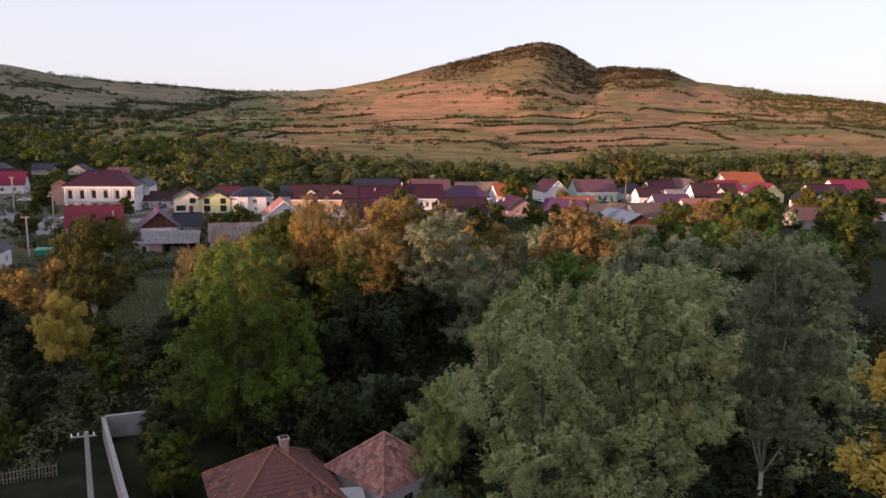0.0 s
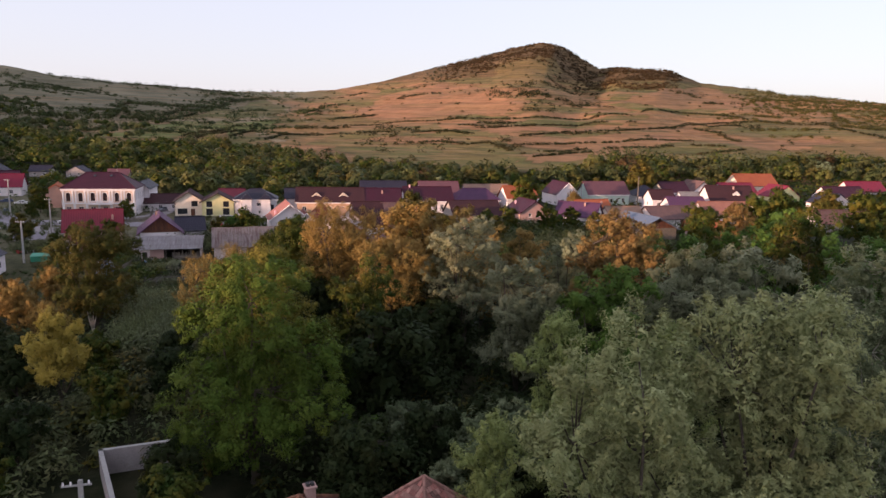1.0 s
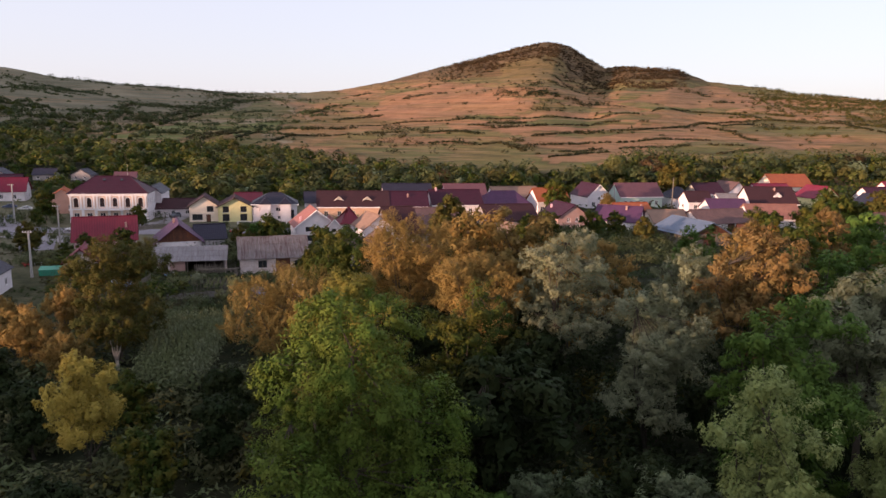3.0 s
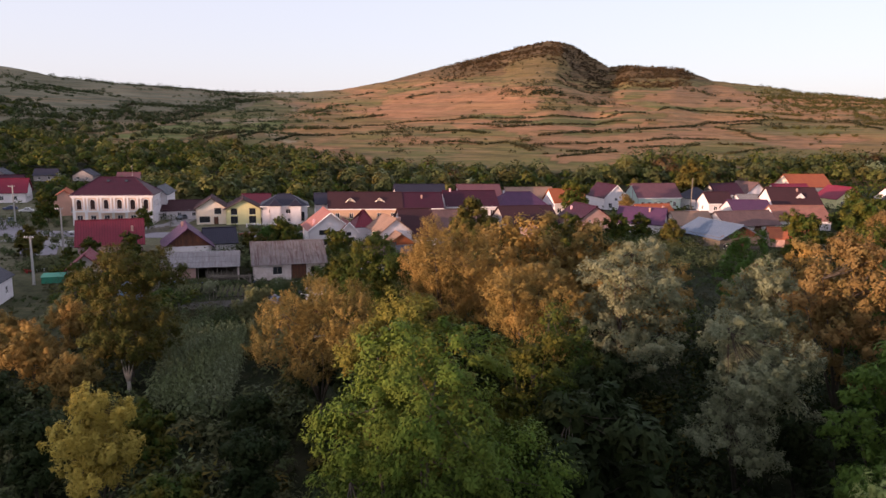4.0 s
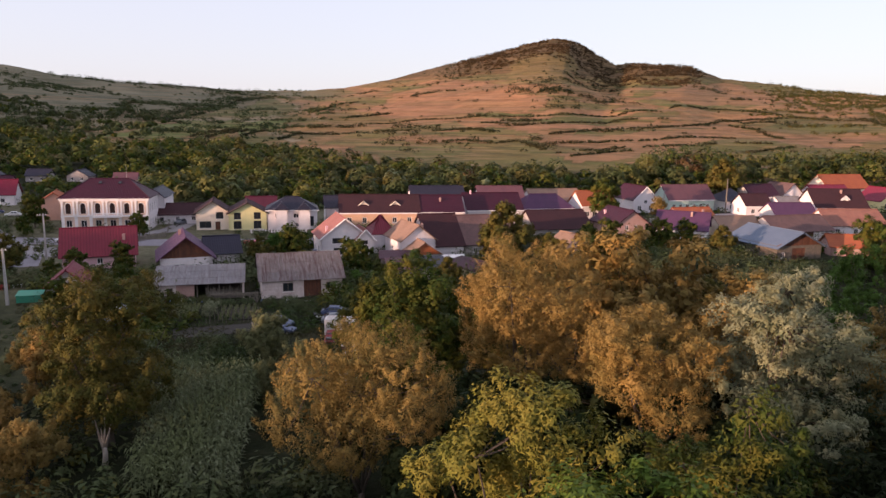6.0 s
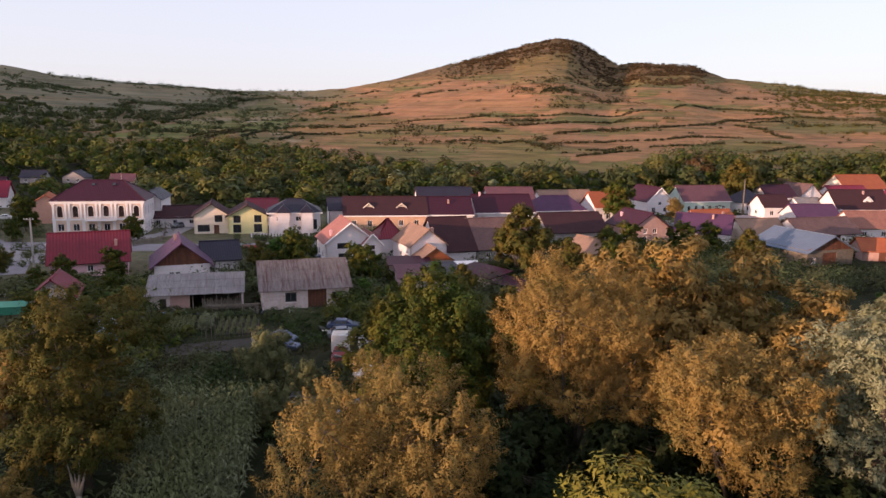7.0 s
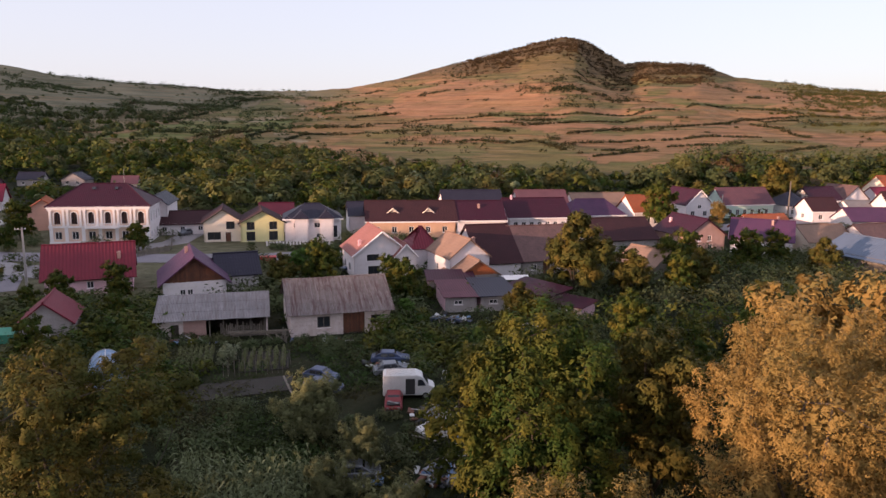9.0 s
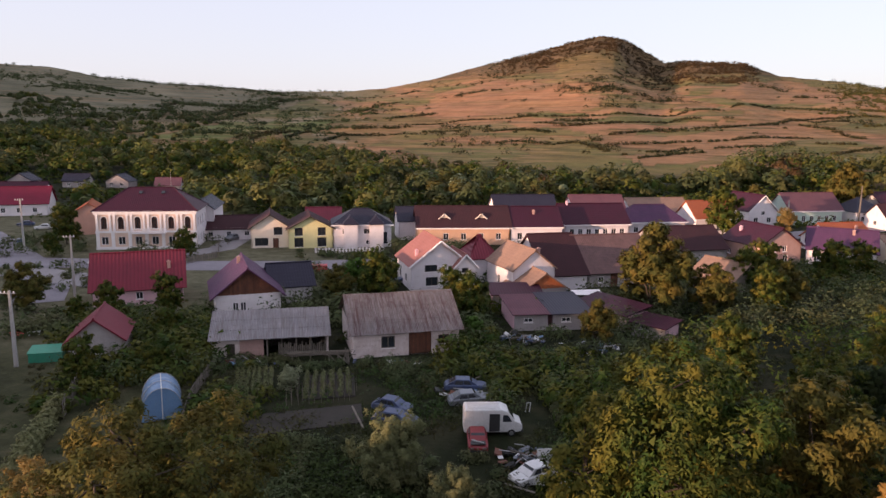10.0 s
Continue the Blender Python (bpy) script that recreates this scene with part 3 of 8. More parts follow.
def build_land():
    azs = list(np.arange(-62, -42, 0.5)) + list(np.arange(-42, 36, 0.25)) + list(np.arange(36, 62, 0.5)) + list(np.arange(62, 298, 2.0))
    rs = [0, 8, 20, 40, 70, 100, 140, 180, 220, 250, 280] + list(np.arange(310, 430, 13)) + list(np.arange(430, 940, 8)) + list(np.arange(940, 1420, 13)) + [1500, 1650, 1900, 2300, 2900, 3600, 4600]
    g = Geo()
    for a in azs:
        s, c = math.sin(radians(a)), math.cos(radians(a))
        for r in rs:
            x, y = EYE[0] + s * r, EYE[1] + c * r
            g.v.append((x, y, land(x, y)))
    n, k = len(azs), len(rs)
    for i in range(n):
        j = (i + 1) % n
        for h in range(k - 1):
            g.f.append((i * k + h, j * k + h, j * k + h + 1, i * k + h + 1))
    me = g.mesh("ground", M["land"], True)
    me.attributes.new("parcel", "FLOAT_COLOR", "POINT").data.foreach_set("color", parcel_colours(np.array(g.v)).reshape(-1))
    tagged(new("ground", me), "valley floor and dry terraced hillside with strips of grass", "ground", kind="structure")


build_land()


def far_ridge():
    """Hills beyond the eastern shoulder; distance haze is put into their blue."""
    g = Geo()
    n = 60
    for i in range(n + 1):
        az = radians(24 + i * 0.5)
        h = 165 + 28 * wave1(i * 0.12, 7.0) + 10 * wave1(i * 0.5, 2.0)
        x, y = EYE[0] + math.sin(az) * 4200, EYE[1] + math.cos(az) * 4200
        g.v += [(x, y, -20), (x, y, h), (x + 200 * math.sin(az), y + 300 * math.cos(az), -20)]
    for i in range(n):
        for k in range(2):
            g.f.append((i * 3 + k, (i + 1) * 3 + k, (i + 1) * 3 + k + 1, i * 3 + k + 1))
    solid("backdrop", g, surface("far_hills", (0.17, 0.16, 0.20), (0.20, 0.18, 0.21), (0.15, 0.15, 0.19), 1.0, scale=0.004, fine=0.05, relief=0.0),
          "hills on the horizon with haze put into their blue", "hills", kind="structure", smooth=True)


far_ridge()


def strip(name, points, width, z, material, label):
    """A road that follows a line of points."""
    g = Geo()
    for i, (x, y) in enumerate(points):
        a, b = points[max(i - 1, 0)], points[min(i + 1, len(points) - 1)]
        d = Vector((b[0] - a[0], b[1] - a[1])).normalized()
        for s in (-1, 1):
            for h in (z, z - 0.3):
                g.v.append((x - d.y * s * width / 2, y + d.x * s * width / 2, h))
    for i in range(len(points) - 1):
        o = i * 4
        g.f += [(o, o + 4, o + 6, o + 2), (o + 1, o, o + 2, o + 3), (o + 5, o + 4, o, o + 1), (o + 2, o + 6, o + 7, o + 3)]
    return solid(name, g, material, label, "road", kind="structure")


strip("road", [(-210, 168), (-160, 176), (-130, 184), (-100, 186), (-78, 190), (-50, 200), (-10, 222), (30, 250), (80, 282), (150, 320)], 9, 0.05, M["asphalt"], "worn grey village street")
strip("road", [(-165, 215), (-148, 200), (-128, 182), (-114, 168), (-107, 156)], 7, 0.07, M["asphalt"], "dusty grey side street")
strip("pavement", [(-106, 196), (-101, 205), (-104, 226), (-120, 250)], 6, 0.06, M["pave"], "pale paved lane beside the town hall")
strip("pavement", [(-126, 176), (-108, 171), (-99, 169)], 8, 0.09, M["pave"], "paved forecourt beside the road")

# ---- trees ----
def leaf_mesh(name, centres, outs, size, long, material, rng, droop=0.0, flat=1.0, along=None, soft=0.85):
    """One rhombic leaf spray at each centre, turned to face outwards, with some chance. soft: how far its shading follows the bough."""
    n = len(centres)
    nrm = outs * flat + rng.normal(0, 0.36, (n, 3))
    nrm[:, 2] += 0.5
    nrm /= np.linalg.norm(nrm, axis=1)[:, None] + 1e-9
    axis = rng.normal(0, 1, (n, 3)) + outs * 0.5
    if along is not None:
        axis = rng.normal(0, 0.75, (n, 3)) + along * 1.3
    axis[:, 2] -= droop
    axis -= nrm * np.sum(axis * nrm, axis=1)[:, None]
    axis /= np.linalg.norm(axis, axis=1)[:, None] + 1e-9
    side = np.cross(nrm, axis)
    s = (size * rng.uniform(0.6, 1.35, n))[:, None]
    a, b = axis * s * long, side * s
    v = np.empty((n, 3, 3))
    v[:, 1] = centres - a - b * 0.8
    v[:, 0] = centres - a * 0.7 + b * 0.8 + nrm * s * 0.2
    v[:, 2] = centres + a * 1.3
    shade = outs / (np.linalg.norm(outs, axis=1)[:, None] + 1e-9) * soft + nrm * (1 - soft)
    shade /= np.linalg.norm(shade, axis=1)[:, None] + 1e-9
    me = bpy.data.meshes.new(name)
    me.vertices.add(3 * n)
    me.vertices.foreach_set("co", v.reshape(-1))
    me.loops.add(3 * n)
    me.loops.foreach_set("vertex_index", np.arange(3 * n, dtype=np.int32))
    me.polygons.add(n)
    me.polygons.foreach_set("loop_start", np.arange(0, 3 * n, 3, dtype=np.int32))
    me.polygons.foreach_set("loop_total", np.full(n, 3, dtype=np.int32))
    me.materials.append(material)
    me.update(calc_edges=True)
    me.attributes.new("custom_normal", "FLOAT_VECTOR", "POINT").data.foreach_set("vector", np.repeat(shade, 3, axis=0).astype(np.float32).reshape(-1))
    return me


def ball_dirs(rng, n, low=-0.55):
    d = rng.normal(0, 1, (n * 3, 3))
    d /= np.linalg.norm(d, axis=1)[:, None]
    d = d[d[:, 2] > low]
    return d[:n]


def crown_points(rng, lobes, sprays, per, spread, plume, inner=1.0):
    """Leafy shoots stand on the lobes' outer shells; leaves cluster along each shoot. Also a few points deeper in.
    plume: length of a shoot in metres, how much it rises, how much its end sags."""
    reach_out, rise, sag = plume[0] * 0.85, plume[1], plume[2]
    centre, reach = np.array([l[0] for l in lobes]), np.array([l[1] for l in lobes])
    areas = reach[:, 0] * reach[:, 2]
    pick = rng.choice(len(lobes), sprays, p=areas / areas.sum())
    d = ball_dirs(rng, sprays, -0.45)
    pick = pick[:len(d)]
    depth = 0.97 + 0.06 * rng.normal(0, 1, len(d)) - np.abs(rng.normal(0, 0.10, len(d)))
    tips = centre[pick] + d * reach[pick] * depth[:, None]
    keep = np.ones(len(tips), bool)
    for lc, lr in zip(centre, reach):         # few deep inside another lobe
        inside = np.sum(((tips - lc) / (lr * 0.78)) ** 2, axis=1) < 1
        keep &= ~(inside & (rng.random(len(tips)) < 0.92))
    tips, d = tips[keep], d[keep]
    axis = d * (1.05 - abs(rise)) + np.array((0, 0, rise)) + rng.normal(0, 0.26, d.shape)
    axis /= np.linalg.norm(axis, axis=1)[:, None] + 1e-9
    cnt = np.maximum(4, (per * rng.uniform(0.45, 1.5, len(tips))).astype(int))
    idx = np.repeat(np.arange(len(tips)), cnt)
    n = len(idx)
    size = rng.uniform(0.55, 1.5, len(tips))
    ball = ball_dirs(rng, n * 2, -0.8)[:n]
    t = rng.random(n) ** 0.85
    wide = (1.0 - 0.72 * t) * (0.55 + 0.45 * np.minimum(1, t * 4)) * np.sqrt(rng.random(n))
    off = axis[idx] * (size[idx] * reach_out * (t - 0.35))[:, None] + ball * (size[idx] * spread * wide)[:, None]
    off[:, 2] -= sag * reach_out * size[idx] * t ** 2
    pts = tips[idx] + off
    out = d[idx] * 0.55 + ball * 0.75
    way = axis[idx] * 0.8 + ball * 0.5
    way[:, 2] -= sag * 1.2 * t
    n_in = int(110 * len(lobes) * inner)
    pin = rng.choice(len(lobes), n_in, p=areas / areas.sum())
    din = ball_dirs(rng, n_in * 2, -0.8)[:n_in]
    deep = centre[pin] + din * reach[pin] * rng.uniform(0.3, 0.66, n_in)[:, None]
    return pts, out, way, tips, deep, din


def tree_lobes(rng, width, height, low, count, flatten=1.0, crest=0.66):
    """An uneven, billowing crown: many lobes over an egg-shaped body."""
    lobes = []
    count = int(count * 1.7)
    span = height - low
    for i in range(count):
        k = (i + 0.5) / count
        a = i * 2.39996 + rng.uniform(-0.35, 0.35)
        z = low + span * min(0.9, max(0.06, 0.10 + 0.78 * k + rng.uniform(-0.12, 0.12)))
        belly = math.sin(math.pi * min(0.97, 0.20 + crest * k)) ** 0.8
        rad = width * rng.uniform(0.15, 0.26) * (1.1 - 0.25 * k)
        reach = max(0.0, belly * width * rng.uniform(0.34, 0.61) - rad * 0.75)
        lobes.append(((math.cos(a) * reach, math.sin(a) * reach, min(z, height - rad * 0.9)), (rad, rad, rad * rng.uniform(0.75, 1.1) * flatten)))
    mid = low + span * 0.48
    lobes.append(((0, 0, mid), (width * 0.24, width * 0.24, span * 0.36)))
    lobes.append(((rng.uniform(-0.6, 0.6), rng.uniform(-0.6, 0.6), height - width * 0.14), (width * 0.15, width * 0.15, width * 0.14)))
    return lobes


def trunk_geo(rng, lobes, low, girth, lean=0.0, tips=(), twigs=40):
    g = Geo()
    fork = Vector((lean * 0.6, 0.2, max(low * 0.75, 1.2)))
    g.tube([(0, 0, -0.3), (0.05, 0, fork.z * 0.12), (lean * 0.3, 0.1, fork.z * 0.55), fork], [girth * 1.5, girth * 1.05, girth * 0.9, girth * 0.75], 9)
    ends = []
    for c, r in lobes[::3]:
        end = Vector(c) + Vector((0, 0, r[2] * 0.3))
        midp = fork.lerp(end, 0.5) + Vector((rng.uniform(-0.5, 0.5), rng.uniform(-0.5, 0.5), -0.3))
        g.tube([fork - Vector((0, 0, 0.25)), midp, end], [girth * 0.5, girth * 0.3, girth * 0.09], 6)
        ends += [midp, end]
    for k in range(min(twigs, len(tips))):
        t = Vector(tips[k])
        e = min(ends, key=lambda p: (p - t).length)
        m = e.lerp(t, 0.5) + Vector((0, 0, -0.2))
        g.tube([e, m, t], [girth * 0.16, girth * 0.1, girth * 0.03], 4, False)
    return g


def tree(x, y, height, width, low, leaf, label, name="tree", seed=1, sprays=260, per=55, size=0.16, long=1.5, spread=0.55, droop=0.0,
         girth=0.28, lobes=7, bark="bark", group="", turn=0.0, z=None, flatten=1.0, lean=0.0, twigs=50, fine=1.0, plume=(1.0, 0.25, 0.2), crest=0.66):
    rng = np.random.default_rng(seed)
    shape = tree_lobes(rng, width, height, low, lobes, flatten, crest)
    pts, out, way, tips, deep, din = crown_points(rng, shape, int(sprays * 0.92 * fine), per * 2.25, spread * 1.55 / fine ** 0.4, (plume[0] * 1.15, plume[1], plume[2]), min(1.0, fine))
    keep = pts[:, 2] > 0.15
    top = thing(name, pose(x, y, land(x, y) if z is None else z, 0, 0, turn), label, "tree", group)
    part("trunk", trunk_geo(rng, shape, low, girth, lean, tips[rng.permutation(len(tips))], twigs), M[bark], top, smooth=True)
    part("crown", leaf_mesh("crown", pts[keep], out[keep], size * 0.62 / fine ** 0.5, long, M[leaf], rng, 0.0, 1.0, way[keep]), None, top)
    part("inner_foliage", leaf_mesh("inner_foliage", deep, din, max(0.1, size) * 1.15 / fine ** 0.5, 1.3, M[leaf], rng, droop), None, top)
    return top


def again(src, x, y, turn, scale=1.0, label="", leaf=""):
    """The same tree elsewhere, turned and scaled."""
    ob = copy_thing(src, pose(x, y, land(x, y), 0, 0, turn))
    ob.scale = (scale, scale, scale * 1.02)
    if label:
        ob["label"] = label
    return ob

# ---- houses ----
def panel(w, h, holes, thick=0.28, gable=None):
    """An upright wall in the plane y = 0 (outside towards -y), x from 0 to w, with openings (x0, z0, x1, z1); gable: height of a peak over the middle."""
    xs = sorted({0.0, w, *(v for o in holes for v in (o[0], o[2]))})
    zs = sorted({0.0, h, *(v for o in holes for v in (o[1], o[3]))})
    g = Geo()
    for x0, x1 in zip(xs, xs[1:]):
        for z0, z1 in zip(zs, zs[1:]):
            cx, cz = (x0 + x1) / 2, (z0 + z1) / 2
            if not any(o[0] < cx < o[2] and o[1] < cz < o[3] for o in holes):
                g.add([(x0, 0, z0), (x1, 0, z0), (x1, 0, z1), (x0, 0, z1)], [(0, 1, 2, 3)])
                g.add([(x0, thick, z0), (x1, thick, z0), (x1, thick, z1), (x0, thick, z1)], [(3, 2, 1, 0)])
    for x0, z0, x1, z1 in holes:
        g.add([(x0, 0, z0), (x1, 0, z0), (x1, 0, z1), (x0, 0, z1), (x0, thick, z0), (x1, thick, z0), (x1, thick, z1), (x0, thick, z1)],
              [(0, 4, 5, 1), (1, 5, 6, 2), (2, 6, 7, 3), (3, 7, 4, 0)])
    g.add([(0, 0, 0), (0, thick, 0), (0, thick, h), (0, 0, h)], [(0, 3, 2, 1)])
    g.add([(w, 0, 0), (w, thick, 0), (w, thick, h), (w, 0, h)], [(0, 1, 2, 3)])
    g.add([(0, 0, h), (w, 0, h), (w, thick, h), (0, thick, h)], [(0, 1, 2, 3)])
    return g.weld()


window_made = {}
HOME = []                                   # plan circles that stay clear of shrubs


def window(parent, m, w, h, frame="white", rails=2, sill=True):
    """A framed window with mullions, a pane and a sill, set in an opening."""
    key = (round(w, 2), round(h, 2), frame, rails, sill)
    if key not in window_made:
        t = 0.09
        g = Geo().box(0, 0.08, 0, t, 0.16, h).box(w - t, 0.08, 0, w, 0.16, h).box(t, 0.08, 0, w - t, 0.16, t).box(t, 0.08, h - t, w - t, 0.16, h)
        for k in range(1, rails):
            x = w * k / rails
            g.box(x - 0.04, 0.085, t, x + 0.04, 0.155, h - t)
        glass = Geo().box(t, 0.11, t, w - t, 0.13, h - t).mesh("pane", M["glass"])
        ledge = Geo().box(-0.1, -0.1, -0.09, w + 0.1, 0.1, -0.01).mesh("sill", M["white"]) if sill else None
        window_made[key] = (g.mesh("window", M[frame]), glass, ledge)
    fr, glass, ledge = window_made[key]
    ob = part("window", fr, None, parent)
    ob.matrix_basis = m
    part("pane", glass, None, ob)
    if ledge:
        part("sill", ledge, None, ob)
    return ob


def house(name, label, x, y, rot, w, d, eave, ridge, axis="x", wall="plaster", roof="brown", front=(), left=(), right=(), back=(), over=0.5, hip=0.0,
          base=0.0, gable="", chimneys=(), doors=(), frame="white", thick=0.16, group="", plinth="", rails=2, fascia="", category="house", sill=True, hip_right=True, hip_left=True):
    """x, y: the front left corner. rot: the way that the front runs. Openings (x0, z0, x1, z1) are in each wall's own plane; doors sit in the front."""
    top = thing(name, pose(x, y, base, 0, 0, rot), label, category, group)
    mid = pose(x, y, 0, 0, 0, rot) @ Vector((w / 2, d / 2, 0))
    HOME.append((mid.x, mid.y, min(w, d) / 2 + 0.5))
    sides = ((pose(0, 0, 0), w, front), (pose(w, 0, 0, 0, 0, 90), d, right), (pose(w, d, 0, 0, 0, 180), w, back), (pose(0, d, 0, 0, 0, -90), d, left))
    for k, (m, width, holes) in enumerate(sides):
        shut = list(holes) + (list(doors) if k == 0 else [])
        ob = part("wall", panel(width, eave, shut), M[wall], top)
        ob.matrix_basis = m @ Matrix.Translation((0, 0.0005 * k, 0))
        for x0, z0, x1, z1 in holes:
            window(ob, Matrix.Translation((x0, 0, z0)), x1 - x0, z1 - z0, frame, rails, sill)
        if k == 0:
            for x0, z0, x1, z1 in doors:
                leaf = part("door", Geo().box(x0, 0.12, z0, x1, 0.18, z1), M["wood_dark"], top, "dark red-brown boarded door")
                for s in np.arange(x0 + 0.02, x1 - 0.16, 0.22):
                    part("board", Geo().box(s, 0.09, z0 + 0.03, s + 0.2, 0.119, z1 - 0.03), M["wood_red"], leaf)
    # roof
    o, e = over, eave - over * 0.55
    g = Geo()
    if axis == "x":
        hl = hip * d / 2 if hip_left else 0.0
        hr = hip * d / 2 if hip_right else 0.0
        a, b = (-o + hl if hl else -o, d / 2, ridge), (w + o - hr if hr else w + o, d / 2, ridge)
        g.slab([(-o, -o, e), (w + o, -o, e), b, a], thick)
        g.slab([(w + o, d + o, e), (-o, d + o, e), a, b], thick)
        if hl:
            g.slab([(-o, d + o, e), (-o, -o, e), a], thick)
        if hr:
            g.slab([(w + o, -o, e), (w + o, d + o, e), b], thick)
        peaks = [] if (hl and hr) else ([0] if hr else [w - 0.22] if hl else [0, w - 0.22])
        for px in peaks:
            tri = [(0.03, eave), (d - 0.03, eave), (d / 2, ridge - 0.2)]
            gg = Geo()
            gg.add([(px, a2, b2) for a2, b2 in tri] + [(px + 0.22, a2, b2) for a2, b2 in tri], [(0, 2, 1), (3, 4, 5), (0, 1, 4, 3), (1, 2, 5, 4), (2, 0, 3, 5)])
            part("gable", gg, M[gable or wall], top)
    else:
        hl = hip * w / 2
        a, b = (w / 2, -o + hl if hl else -o, ridge), (w / 2, d + o - hl if hl else d + o, ridge)
        g.slab([(-o, d + o, e), (-o, -o, e), a, b], thick)
        g.slab([(w + o, -o, e), (w + o, d + o, e), b, a], thick)
        if hl:
            g.slab([(-o, -o, e), (w + o, -o, e), a], thick)
            g.slab([(w + o, d + o, e), (-o, d + o, e), b], thick)
        else:
            for py in (0.0, d - 0.22):
                gg = Geo().prism([(0.03, eave), (w - 0.03, eave), (w / 2, ridge - 0.2)], py, py + 0.22)
                ga = part("gable", gg, M[gable or wall], top)
                if gable and py == 0.0:
                    rise = (ridge - 0.25 - eave) / (w / 2)
                    for k in range(int((w - 0.2) / 0.3)):
                        x0, x1 = 0.1 + k * 0.3, 0.1 + k * 0.3 + 0.27
                        h0, h1 = (eave + rise * min(v, w - v) for v in (x0, x1))
                        dip = 0.07 * ((k * 7) % 5) / 5
                        part("board", Geo().prism([(x0, eave - dip), (x1, eave - dip), (x1, h1), (x0, h0)], -0.035 - 0.012 * (k % 3), -0.004), M[gable], ga)
    ro = part("roof", g, roof_mat(roof, axis.upper()), top)
    if fascia:
        f = Geo()
        f.box(-o, -o - 0.06, e - 0.28, w + o, -o - 0.003, e + 0.02)
        if axis == "y" and not hip:
            f = Geo()
            for sx in (-1, 1):
                p0, p1 = Vector((w / 2 + sx * (w / 2 + o), -o - 0.03, e - 0.12)), Vector((w / 2, -o - 0.03, ridge - 0.12))
                f.tube([p0, p1], [0.14, 0.14], 4)
        part("fascia", f, M[fascia], top)
    # ridge cap
    part("ridge_cap", Geo().tube([Vector(a) + Vector((0, 0, 0.02)), Vector(b) + Vector((0, 0, 0.02))], [0.14, 0.14], 6), roof_mat(roof, axis.upper()), ro)
    for cx, cy, ch in chimneys:
        ch = (eave - over * 0.55 + (ridge - eave + over * 0.55) * min(cy + over, d - cy + over) / (d / 2 + over) if axis == "x" else eave - over * 0.55 + (ridge - eave + over * 0.55) * min(cx + over, w - cx + over) / (w / 2 + over)) + 0.75
        g = Geo().box(cx - 0.24, cy - 0.24, eave, cx + 0.24, cy + 0.24, ch).box(cx - 0.3, cy - 0.3, ch, cx + 0.3, cy + 0.3, ch + 0.08).box(cx - 0.14, cy - 0.14, ch + 0.08, cx + 0.14, cy + 0.14, ch + 0.22)
        part("chimney", g, M["bare_brick" if cx > 3 else "pink"], top, "small masonry chimney with a cap")
    if plinth:
        part("plinth", Geo().box(-0.06, -0.06, -0.2, w + 0.06, d + 0.06, 0.45), M[plinth], top)
    return top


def grid(n, x0, step, z0, w, h):
    """A row of n equal openings."""
    return [(x0 + i * step, z0, x0 + i * step + w, z0 + h) for i in range(n)]

